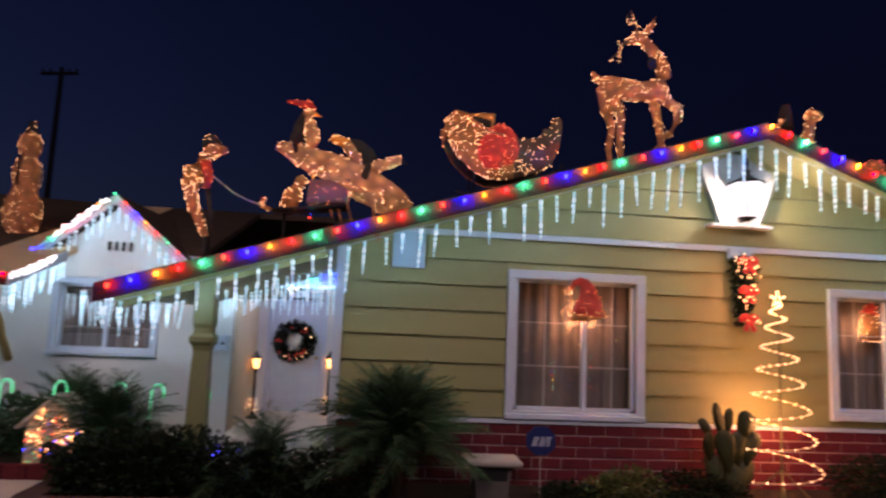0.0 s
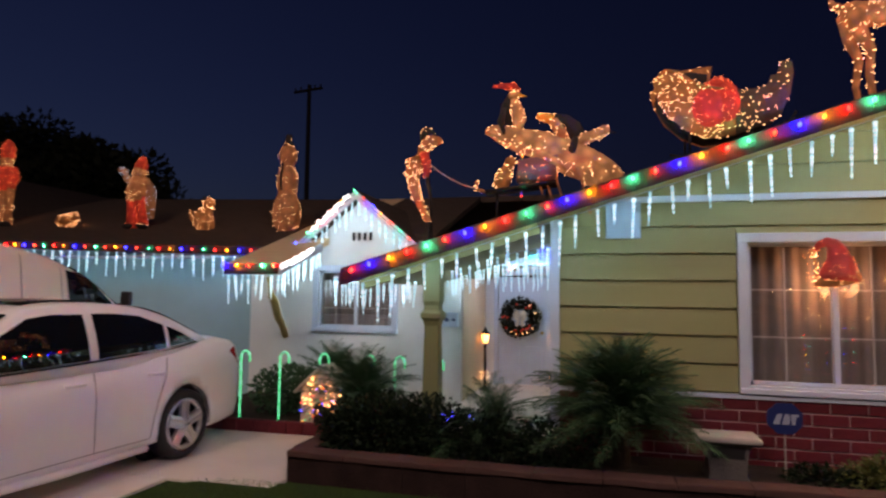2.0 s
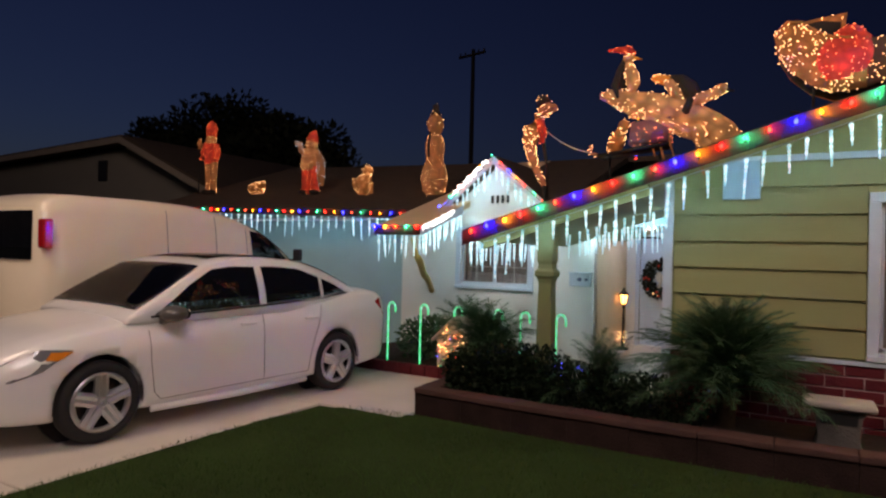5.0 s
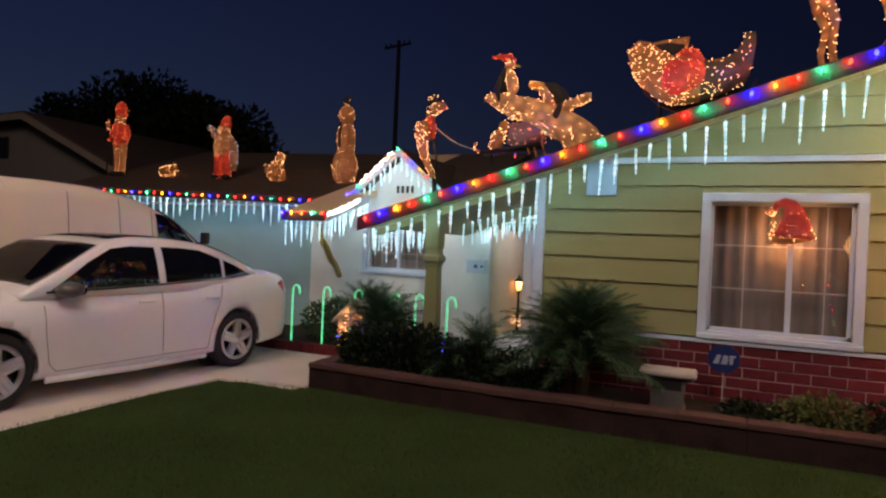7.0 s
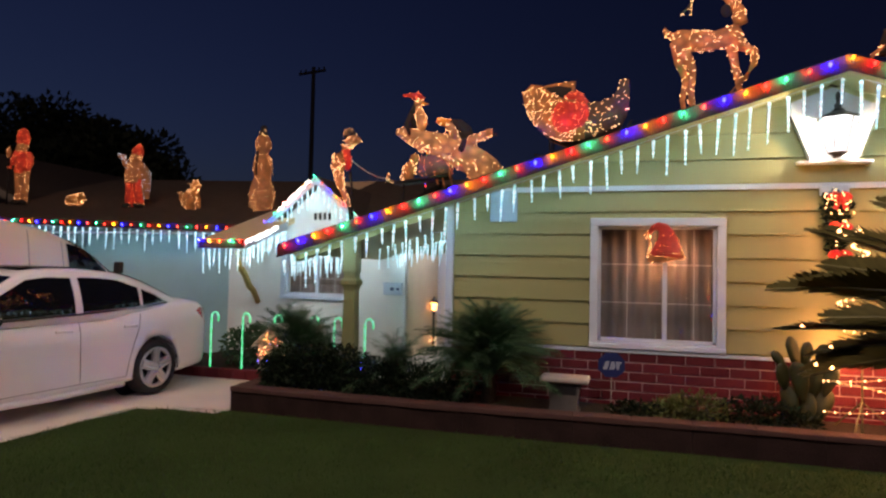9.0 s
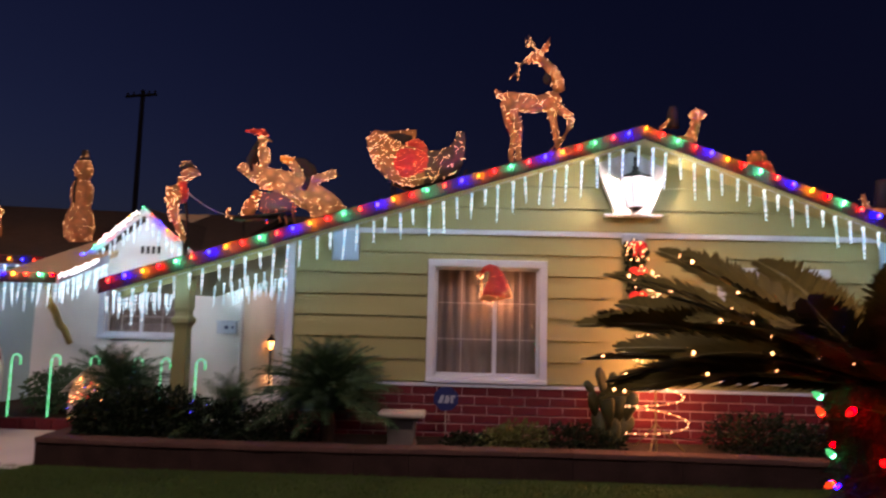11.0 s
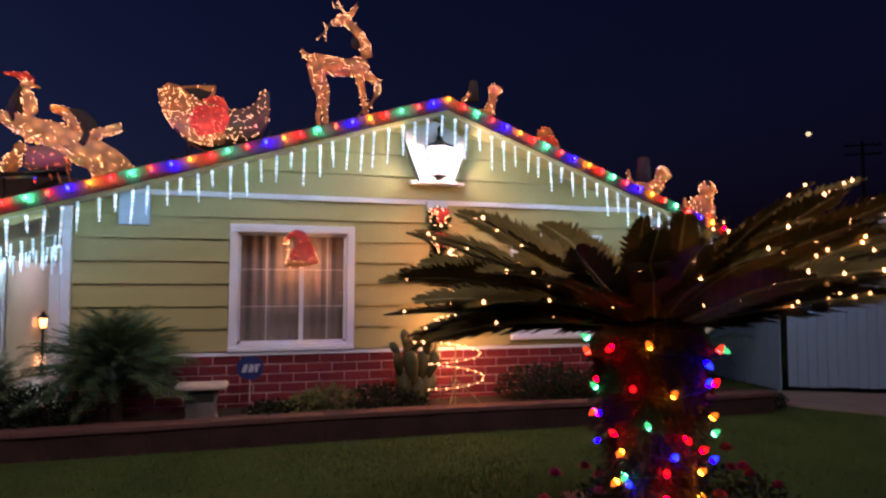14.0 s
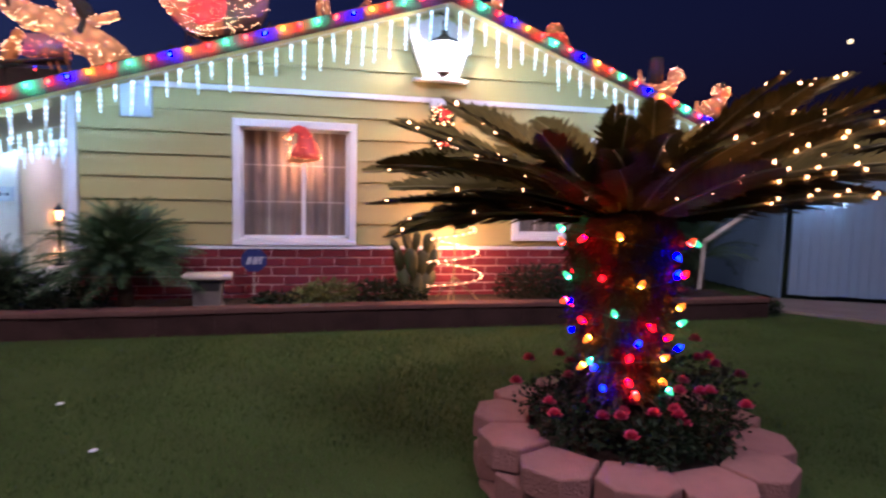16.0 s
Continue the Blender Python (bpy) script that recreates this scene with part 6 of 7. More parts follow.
f.limb([(0.17, 0, 0.92), (0.27, 0.02, 0.75), (0.26, 0.02, 0.50), (0.28, 0.02, 0.2)], [0.07, 0.09, 0.10, 0.06], IVORY, 44, COOL)
f.done("waving_figure", "lit round figure in red trousers waving on the garage roof", "lit figure", (-9.98, 3.6, garage_roof_z(-9.98, 3.6)), r=RB)


def sitting_animal(seed, name, label, place, turn, size, body=GOLD, n=1.0):
    f = Figure(seed)
    f.blob((0, 0, 0.17), (0.16, 0.15, 0.19), body, int(34 * n))
    f.limb([(0.05, 0, 0.20), (0.08, 0, 0.36)], [0.12, 0.085], body, int(18 * n))
    f.blob((0.10, -0.01, 0.44), (0.095, 0.085, 0.09), body, int(24 * n))
    f.blob((0.18, -0.02, 0.42), (0.05, 0.04, 0.035), body, 3)
    for s in (-1, 1):
        f.blob((0.07, s * 0.08, 0.50), (0.025, 0.03, 0.05), DARK)
        f.limb([(0.13, s * 0.06, -0.03), (0.12, s * 0.06, 0.22)], [0.035, 0.045], body, 4)
    f.limb([(-0.13, 0, 0.1), (-0.22, 0, 0.2), (-0.22, 0, 0.32)], [0.03, 0.03, 0.015], body, 4)
    return f.done(name, label, "lit figure", place, turn, 0.007, size)


sitting_animal(4, "dog_figure", "small lit sitting dog figure on the garage roof", (-8.53, 3.6, garage_roof_z(-8.53, 3.6)), 0, 1.15, GOLD, 1.5)

f = Figure(5)
prof = [(0.0, 0.15), (0.10, 0.23), (0.30, 0.265), (0.48, 0.24), (0.62, 0.19), (0.70, 0.165), (0.85, 0.19), (1.0, 0.195), (1.12, 0.15), (1.19, 0.10), (1.27, 0.14), (1.38, 0.17), (1.50, 0.135), (1.57, 0.06)]
f.limb([(0, 0, z) for z, _ in prof], [r for _, r in prof], IVORY, 150)
f.limb([(0, 0, 1.57), (0, 0, 1.60), (0, 0, 1.62), (0, 0, 1.76)], [0.10, 0.10, 0.065, 0.06], DARK, 8)
f.limb([(-0.02, -0.16, 1.22), (-0.03, -0.19, 1.0), (-0.03, -0.18, 0.72)], [0.02, 0.028, 0.02], DARK)
f.done("snowman_figure", "tall slim lit snowman figure on the garage roof", "lit figure", (-6.80, 3.6, garage_roof_z(-6.8, 3.6)), r=0.0062)

f = Figure(6)
f.blob((0.08, 0, 1.62), (0.10, 0.10, 0.10), IVORY, 16)
f.limb([(0.07, 0, 1.66), (0.02, 0, 1.75), (-0.02, 0, 1.77)], [0.11, 0.085, 0.03], DARK, 10)
f.blob((0.19, -0.02, 1.62), (0.06, 0.05, 0.055), IVORY, 6)
f.limb([(0.0, 0, 1.52), (-0.10, 0, 1.36), (-0.14, 0, 1.16)], [0.09, 0.12, 0.10], GOLD, 50)
f.limb([(0.02, -0.05, 1.46), (0.07, -0.06, 1.28), (0.05, -0.05, 1.16)], [0.06, 0.05, 0.04], RED, 10, REDLIT)
f.limb([(-0.13, 0, 1.16), (-0.10, 0, 0.98), (-0.02, 0, 0.80), (0.08, 0, 0.60)], [0.075, 0.06, 0.05, 0.04], IVORY, 40)
f.limb([(0.04, 0.02, 1.25), (0.10, 0.02, 0.90), (0.13, 0.02, 0.22)], [0.03, 0.02, 0.012], IRON)
f.limb([(0.08, 0, 0.62), (0.10, 0, 0.22)], [0.03, 0.012], IRON)
f.done("skater_figure", "lit leaning figure pulling a rope on the porch roof", "lit figure", (-3.12, -0.25, roof_z(-3.12) - 0.22), r=0.0062, scale=0.846)
bm = bm_new()
tube(bm, [Vector((-3.06, -0.27, 3.17)).lerp(Vector((-2.53, -0.22, 2.88)), k / 8) + Vector((0, 0, -0.05 * math.sin(math.pi * k / 8))) for k in range(9)], 0.004, 5)
rope = part("rope", bm, "tinsel_white", None, "thin pale rope from the figure to its sled")
tagged(rope, category="rope")

f = Figure(7)
f.slab([(-0.42, 0.52), (0.42, 0.62), (0.42, 0.66), (-0.42, 0.56)], -0.16, 0.16, IRON)
for x in (-0.3, 0.3):
    f.limb([(x, 0, 0.18 + 0.3 * x), (x, 0, 0.56)], 0.015, IRON)
f.slab([(-0.05, 0.66), (0.40, 0.68), (0.44, 0.96), (-0.02, 0.92)], -0.14, 0.14, GIFT, 34, REDLIT)
f.limb([(-0.26, 0, 0.60), (-0.22, 0, 0.74), (-0.16, 0, 0.88)], [0.09, 0.10, 0.05], GOLD, 30)
f.blob((-0.14, 0, 0.92), (0.07, 0.07, 0.07), GOLD, 12)
f.limb([(-0.42, 0, 0.56), (-0.55, 0, 0.60), (-0.56, 0, 0.70)], [0.02, 0.02, 0.015], IVORY, 6)
f.done("sled_figure", "lit sled with a small animal and wrapped gifts", "lit figure", (-2.07, -0.20, roof_z(-2.07) - 0.21), r=0.0062, scale=0.857)

# short strand of small coloured bulbs behind the sled
STRAND = {c: bulb_mesh(c) for c in ("red", "blue", "green", "yellow")}
strand = thing("light_strand", "short hanging strand of small coloured bulbs", "string lights", (-2.11, 0.0, roof_z(-2.11)))
bm = bm_new()
tube(bm, [(0, 0, -0.02), (0.0, 0, 0.4), (0.02, 0, 0.80)], 0.007, 5)
part("stake", bm, "wire", strand)
for i in range(14):
    c = ["red", "blue", "green", "yellow"][i % 4]
    shared("bulb", STRAND[c], strand, pose(0.012 + 0.001 * i, -0.012, 0.24 + 0.039 * i) @ Matrix.Scale(0.55, 4))

# white bear sliding with penguins
f = Figure(8)
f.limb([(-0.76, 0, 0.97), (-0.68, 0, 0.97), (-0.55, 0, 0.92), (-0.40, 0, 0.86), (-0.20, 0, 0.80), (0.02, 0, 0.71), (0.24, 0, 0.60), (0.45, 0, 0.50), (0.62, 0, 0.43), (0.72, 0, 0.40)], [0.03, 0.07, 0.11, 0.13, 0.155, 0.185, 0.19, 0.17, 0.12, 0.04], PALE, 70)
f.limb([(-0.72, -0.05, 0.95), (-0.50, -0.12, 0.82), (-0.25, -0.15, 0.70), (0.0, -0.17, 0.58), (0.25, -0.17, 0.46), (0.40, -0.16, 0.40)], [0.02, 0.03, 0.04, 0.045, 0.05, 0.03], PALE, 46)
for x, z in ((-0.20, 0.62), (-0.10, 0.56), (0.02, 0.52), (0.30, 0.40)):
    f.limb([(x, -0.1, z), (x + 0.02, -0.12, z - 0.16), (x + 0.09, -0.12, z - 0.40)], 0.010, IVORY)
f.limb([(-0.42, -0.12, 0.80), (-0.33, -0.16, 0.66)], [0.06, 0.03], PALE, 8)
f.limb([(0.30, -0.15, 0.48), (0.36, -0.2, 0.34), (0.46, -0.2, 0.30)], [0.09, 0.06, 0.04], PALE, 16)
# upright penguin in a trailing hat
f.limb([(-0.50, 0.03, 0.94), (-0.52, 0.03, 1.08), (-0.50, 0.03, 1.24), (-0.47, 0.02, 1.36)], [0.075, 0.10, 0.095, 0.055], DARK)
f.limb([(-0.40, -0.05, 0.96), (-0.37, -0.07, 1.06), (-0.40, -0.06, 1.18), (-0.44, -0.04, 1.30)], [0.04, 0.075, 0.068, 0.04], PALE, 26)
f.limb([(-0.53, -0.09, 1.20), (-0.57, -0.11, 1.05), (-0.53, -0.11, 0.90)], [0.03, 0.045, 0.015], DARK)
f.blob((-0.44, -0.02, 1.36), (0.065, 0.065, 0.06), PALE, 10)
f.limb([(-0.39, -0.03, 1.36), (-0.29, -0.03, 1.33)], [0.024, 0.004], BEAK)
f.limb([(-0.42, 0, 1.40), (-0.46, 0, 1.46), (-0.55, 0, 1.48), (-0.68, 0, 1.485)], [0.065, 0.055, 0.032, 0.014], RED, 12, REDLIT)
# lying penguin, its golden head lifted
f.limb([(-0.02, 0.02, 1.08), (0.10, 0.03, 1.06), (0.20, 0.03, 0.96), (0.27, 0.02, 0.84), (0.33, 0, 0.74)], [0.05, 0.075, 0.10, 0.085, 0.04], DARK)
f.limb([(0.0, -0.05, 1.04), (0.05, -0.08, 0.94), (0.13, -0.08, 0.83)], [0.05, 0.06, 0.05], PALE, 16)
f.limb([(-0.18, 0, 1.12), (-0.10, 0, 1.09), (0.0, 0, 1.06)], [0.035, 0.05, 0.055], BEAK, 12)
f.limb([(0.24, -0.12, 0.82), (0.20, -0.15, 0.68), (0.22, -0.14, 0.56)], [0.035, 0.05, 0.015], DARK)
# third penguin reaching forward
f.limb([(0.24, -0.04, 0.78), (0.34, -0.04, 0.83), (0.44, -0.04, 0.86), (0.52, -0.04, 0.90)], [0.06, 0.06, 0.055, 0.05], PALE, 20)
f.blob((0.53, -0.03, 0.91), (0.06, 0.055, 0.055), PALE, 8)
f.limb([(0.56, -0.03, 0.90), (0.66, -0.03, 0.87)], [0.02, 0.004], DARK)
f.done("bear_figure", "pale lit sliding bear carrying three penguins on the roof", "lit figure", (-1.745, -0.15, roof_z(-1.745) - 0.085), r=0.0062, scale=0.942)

# sleigh with a red sack
f = Figure(9)
HULL = [(-0.66, 0.86), (-0.62, 0.70), (-0.51, 0.50), (-0.33, 0.33), (-0.12, 0.24), (0.14, 0.26)]
near = HULL + [(0.14, 0.70), (-0.02, 0.72), (-0.16, 0.76), (-0.30, 0.84), (-0.42, 0.95), (-0.54, 0.97)]
far = HULL + [(0.14, 0.80), (-0.02, 0.86), (-0.03, 1.00), (-0.01, 1.14), (-0.12, 1.13), (-0.28, 1.12), (-0.42, 1.10), (-0.56, 1.01)]
prow = [(0.145, 0.262), (0.40, 0.35), (0.57, 0.45), (0.66, 0.66), (0.69, 0.86), (0.68, 0.99), (0.59, 1.0), (0.55, 0.88), (0.48, 0.78), (0.36, 0.73), (0.145, 0.72)]
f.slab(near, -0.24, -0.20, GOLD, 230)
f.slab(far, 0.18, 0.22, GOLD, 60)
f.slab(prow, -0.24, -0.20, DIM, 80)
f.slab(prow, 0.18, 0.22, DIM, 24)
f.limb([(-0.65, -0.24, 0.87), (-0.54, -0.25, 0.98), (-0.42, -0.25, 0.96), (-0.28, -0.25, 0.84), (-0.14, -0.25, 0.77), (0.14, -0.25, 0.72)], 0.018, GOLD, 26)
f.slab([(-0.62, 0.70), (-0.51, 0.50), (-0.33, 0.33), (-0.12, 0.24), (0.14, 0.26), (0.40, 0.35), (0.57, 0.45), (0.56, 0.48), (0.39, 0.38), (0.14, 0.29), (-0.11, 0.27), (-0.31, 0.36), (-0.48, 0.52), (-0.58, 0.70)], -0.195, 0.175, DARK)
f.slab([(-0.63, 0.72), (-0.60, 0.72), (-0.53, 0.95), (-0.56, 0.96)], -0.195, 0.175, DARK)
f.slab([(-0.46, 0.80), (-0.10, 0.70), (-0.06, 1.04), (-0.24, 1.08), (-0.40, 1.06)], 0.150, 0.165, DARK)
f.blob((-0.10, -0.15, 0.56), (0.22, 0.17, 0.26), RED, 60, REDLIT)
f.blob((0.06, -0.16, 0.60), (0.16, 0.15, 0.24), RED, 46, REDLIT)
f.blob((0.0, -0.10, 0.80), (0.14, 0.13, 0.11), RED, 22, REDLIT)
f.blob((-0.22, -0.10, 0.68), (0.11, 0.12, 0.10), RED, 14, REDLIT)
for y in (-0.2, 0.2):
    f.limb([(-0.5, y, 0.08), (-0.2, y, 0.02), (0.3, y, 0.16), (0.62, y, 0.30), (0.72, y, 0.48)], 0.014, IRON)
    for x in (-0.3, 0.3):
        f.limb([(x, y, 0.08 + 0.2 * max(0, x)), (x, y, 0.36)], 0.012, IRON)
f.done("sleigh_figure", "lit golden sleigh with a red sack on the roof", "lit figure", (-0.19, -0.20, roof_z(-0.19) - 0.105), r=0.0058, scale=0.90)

# deer looking back
f = Figure(10)
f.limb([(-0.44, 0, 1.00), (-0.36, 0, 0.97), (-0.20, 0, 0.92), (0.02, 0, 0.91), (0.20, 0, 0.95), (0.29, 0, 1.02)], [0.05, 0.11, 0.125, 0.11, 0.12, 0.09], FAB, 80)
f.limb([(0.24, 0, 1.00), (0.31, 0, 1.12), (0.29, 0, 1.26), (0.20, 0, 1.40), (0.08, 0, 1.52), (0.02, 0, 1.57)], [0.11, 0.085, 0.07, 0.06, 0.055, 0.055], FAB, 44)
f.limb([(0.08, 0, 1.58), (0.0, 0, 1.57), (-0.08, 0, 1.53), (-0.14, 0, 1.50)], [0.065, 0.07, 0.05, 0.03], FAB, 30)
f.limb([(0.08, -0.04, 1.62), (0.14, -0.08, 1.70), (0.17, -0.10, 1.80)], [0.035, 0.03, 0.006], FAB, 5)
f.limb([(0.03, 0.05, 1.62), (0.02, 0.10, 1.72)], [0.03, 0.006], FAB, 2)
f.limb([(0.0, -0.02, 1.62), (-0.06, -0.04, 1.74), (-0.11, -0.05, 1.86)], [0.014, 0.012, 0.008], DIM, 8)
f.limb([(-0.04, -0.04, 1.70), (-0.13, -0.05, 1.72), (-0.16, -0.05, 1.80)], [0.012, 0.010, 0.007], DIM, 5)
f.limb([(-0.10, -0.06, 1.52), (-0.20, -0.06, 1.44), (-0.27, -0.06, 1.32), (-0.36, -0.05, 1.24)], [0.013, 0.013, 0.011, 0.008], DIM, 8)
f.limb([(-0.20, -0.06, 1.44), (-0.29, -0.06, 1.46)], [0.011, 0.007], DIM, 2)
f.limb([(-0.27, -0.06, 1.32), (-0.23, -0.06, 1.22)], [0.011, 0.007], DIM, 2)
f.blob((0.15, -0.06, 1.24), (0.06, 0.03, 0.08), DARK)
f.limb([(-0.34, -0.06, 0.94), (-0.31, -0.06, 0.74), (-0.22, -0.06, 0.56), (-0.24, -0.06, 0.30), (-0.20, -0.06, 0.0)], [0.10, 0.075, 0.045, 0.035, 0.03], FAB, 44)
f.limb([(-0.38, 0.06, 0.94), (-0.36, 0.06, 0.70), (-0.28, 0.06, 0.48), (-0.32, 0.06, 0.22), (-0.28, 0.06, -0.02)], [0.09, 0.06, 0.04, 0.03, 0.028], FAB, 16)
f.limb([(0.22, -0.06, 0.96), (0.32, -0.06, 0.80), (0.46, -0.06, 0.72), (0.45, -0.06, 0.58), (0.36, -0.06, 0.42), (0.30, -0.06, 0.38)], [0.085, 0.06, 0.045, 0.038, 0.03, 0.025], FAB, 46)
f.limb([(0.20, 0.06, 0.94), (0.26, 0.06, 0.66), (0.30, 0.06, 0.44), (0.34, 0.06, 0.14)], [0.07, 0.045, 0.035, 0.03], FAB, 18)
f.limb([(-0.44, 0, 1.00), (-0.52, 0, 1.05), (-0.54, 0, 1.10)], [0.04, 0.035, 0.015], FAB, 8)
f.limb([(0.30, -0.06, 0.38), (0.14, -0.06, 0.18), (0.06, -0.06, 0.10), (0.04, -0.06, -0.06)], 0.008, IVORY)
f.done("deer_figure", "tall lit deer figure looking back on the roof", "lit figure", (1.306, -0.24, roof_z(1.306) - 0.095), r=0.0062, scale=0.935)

# small animals along the short slope
f = Figure(11)
f.limb([(-0.28, 0, 0.34), (-0.10, 0, 0.28), (0.14, 0, 0.30)], [0.05, 0.08, 0.09], FAB, 24)
f.limb([(-0.27, 0, 0.34), (-0.26, 0, 0.48), (-0.14, 0, 0.58)], [0.03, 0.022, 0.018], FAB, 16)
f.limb([(0.12, 0, 0.32), (0.17, 0, 0.48), (0.20, 0, 0.60)], [0.08, 0.055, 0.05], FAB, 14)
f.blob((0.22, -0.01, 0.66), (0.10, 0.07, 0.07), FAB, 18)
for x in (-0.2, 0.1):
    f.limb([(x, 0, 0.12 - 0.3 * x), (x, 0, 0.28)], [0.012, 0.03], IRON)
f.limb([(-0.1, 0.05, 0.5), (-0.08, 0.05, 0.78)], [0.10, 0.05], DARK)
f.done("fawn_figure", "small lit fawn figure on the ridge", "lit figure", (3.11, -0.25, roof_z(3.11) - 0.165), r=0.0062, scale=0.945)
f = Figure(12)
f.blob((0, 0, 0.30), (0.17, 0.14, 0.14), RED, 34, REDLIT)
f.blob((-0.02, 0, 0.46), (0.12, 0.10, 0.09), GOLD, 20, REDLIT)
f.limb([(0.12, -0.02, 0.36), (0.17, -0.02, 0.22), (0.15, -0.02, 0.12)], [0.04, 0.04, 0.03], GOLD, 8, REDLIT)
f.limb([(-0.08, 0, 0.15), (-0.08, 0, 0.24)], 0.014, IRON)
f.limb([(0.08, 0, 0.10), (0.08, 0, 0.24)], 0.014, IRON)
f.done("lantern_figure", "small reddish lit figure on the short slope", "lit figure", (4.057, -0.25, roof_z(4.057) - 0.165), r=0.0062, scale=0.945)
f = Figure(13)
f.limb([(-0.22, 0, 0.32), (0.0, 0, 0.32), (0.18, 0, 0.38)], [0.10, 0.12, 0.10], FAB, 40)
f.blob((0.24, -0.02, 0.56), (0.11, 0.10, 0.11), FAB, 26)
f.blob((0.33, -0.03, 0.54), (0.05, 0.05, 0.04), FAB, 4)
f.limb([(0.16, 0, 0.40), (0.22, 0, 0.50)], [0.09, 0.08], FAB, 8)
f.limb([(-0.24, 0, 0.34), (-0.32, 0, 0.46), (-0.34, 0, 0.60)], [0.04, 0.03, 0.02], FAB, 8)
for x in (-0.2, 0.0, 0.16):
    f.limb([(x, 0, 0.09 - 0.37 * x), (x, 0, 0.30)], 0.03, FAB, 4)
f.limb([(-0.05, 0.05, 0.4), (-0.04, 0.05, 0.80)], [0.12, 0.09], DARK)
f.done("cat_figure", "small lit standing animal figure on the short slope", "lit figure", (5.626, -0.25, roof_z(5.626) - 0.135), r=0.0062, scale=0.945)
sitting_animal(14, "teddy_figure", "small lit sitting animal at the end of the eave", (6.44, -0.30, roof_z(6.44)), 0, 1.15, FAB, 0.9)

# hat in the window
f = Figure(15)
f.limb([(0.02, 0, 0.05), (0.025, 0, 0.11), (0.03, 0, 0.18), (0.03, 0, 0.25), (0.015, 0, 0.32), (-0.02, 0, 0.38), (-0.07, 0, 0.405), (-0.13, 0, 0.385), (-0.175, 0, 0.33)], [0.19, 0.16, 0.138, 0.108, 0.088, 0.066, 0.048, 0.034, 0.022], TINSEL, 40, REDLIT)
f.limb([(-0.18, 0.0, 0.03), (0.0, -0.02, 0.04), (0.20, 0, 0.08)], [0.045, 0.055, 0.045], IVORY, 22)
f.blob((-0.19, 0, 0.31), (0.035, 0.035, 0.035), IVORY, 10)
f.limb([(-0.18, 0.0, 0.30), (-0.16, 0, 0.18), (-0.17, 0, 0.05)], [0.012, 0.01, 0.012], IVORY, 14)
for v in f.bm.verts:
    v.co.y *= 0.35
f.done("hat_decoration", "red tinsel hat with warm lights hung on the window", "decoration", (0.84, -0.045, 1.90), r=0.005)
f = Figure(16)
f.limb([(0.0, 0, 0.0), (0.02, 0, 0.16), (0.0, 0, 0.32)], [0.12, 0.13, 0.05], GOLD, 60)
f.limb([(0.0, 0, 0.30), (0.03, 0, 0.42)], [0.10, 0.03], RED, 16, REDLIT)
for v in f.bm.verts:
    v.co.y *= 0.4
f.done("tree_decoration", "warm lit tinsel ornament behind the second window", "decoration", (4.25, 0.135, 1.82), r=0.006)

# garland swag under the gable trim
swag = thing("garland", "red-bowed garland with warm lights on the wall", "garland", (2.575, -0.10, 1.90))
bm = bm_new()
box(bm, (0, 0.06, 0.80), (0.28, 0.05, 0.13))
bevelled(bm, 0.01, 1)
part("backing_board", bm, "white", swag)
leaf_cloud("greenery", "", "", (0, 0, 0), [((0, 0, 0.62), (0.15, 0.07, 0.16)), ((0.0, 0, 0.38), (0.13, 0.07, 0.22)), ((0.01, 0, 0.14), (0.10, 0.06, 0.16))], 900, 0.05, "bush", 51, swag)
rnd = random.Random(6)
for z in (0.72, 0.40, 0.10):
    bm = bm_new()
    for s in (-1, 1):
        ball(bm, (s * 0.06 + 0.02, -0.07, z), (0.065, 0.03, 0.045), 8, 6, pose(0, 0, 0, 0, s * 25, 0))
        tube(bm, [(0.02, -0.07, z), (0.02 + s * 0.05, -0.08, z - 0.14)], [0.02, 0.03], 5)
    part("bow", bm, "tinsel_red", swag, "red velvet bow")
mini_lights("mini_lights", [(rnd.uniform(-0.14, 0.14), -0.08 - rnd.random() * 0.03, rnd.uniform(0.05, 0.78)) for _ in range(46)], 0.008, "warm", swag)

# spiral light tree
spiral = thing("spiral_tree", "spiral rope-light tree with a warm glow", "light tree", (2.68, -0.54, 0.22))
bm = bm_new()
pts, turns = [], 7.6
for i in range(260):
    k = i / 259
    r = 0.345 * (1 - k) + 0.025
    a = turns * math.tau * k + 3.4
    pts.append((math.cos(a) * r - 0.03 * k, math.sin(a) * r, 0.20 + 1.72 * (1 - (1 - k) ** 1.35)))
tube(bm, pts, 0.004, 5)
part("rope_light", bm, mat("clear_rope_tube", (0.8, 0.6, 0.35), 0.4, emit=0.3, glow=(1.0, 0.50, 0.16)), spiral, "clear rope light")
mini_lights("mini_lights", [pts[i] for i in range(0, 260, 2)], 0.0095, "warmrope", spiral)
mini_lights("star", [(-0.03 + 0.07 * math.cos(j * math.tau / 5 + 0.3) * q, -0.02, 1.97 + 0.07 * math.sin(j * math.tau / 5 + 0.3) * q) for j in range(5) for q in (0.5, 1.0)], 0.013, "warmrope", spiral, "small star of warm bulbs")
bm = bm_new()
tube(bm, [(0, 0, -0.05), (0, 0, 2.02)], 0.010, 6)
for k in range(3):
    a = k * math.tau / 3
    tube(bm, [(0, 0, 0.30), (math.cos(a) * 0.32, math.sin(a) * 0.32, 0.0)], 0.008, 5)
part("frame", bm, "sagostem", spiral)
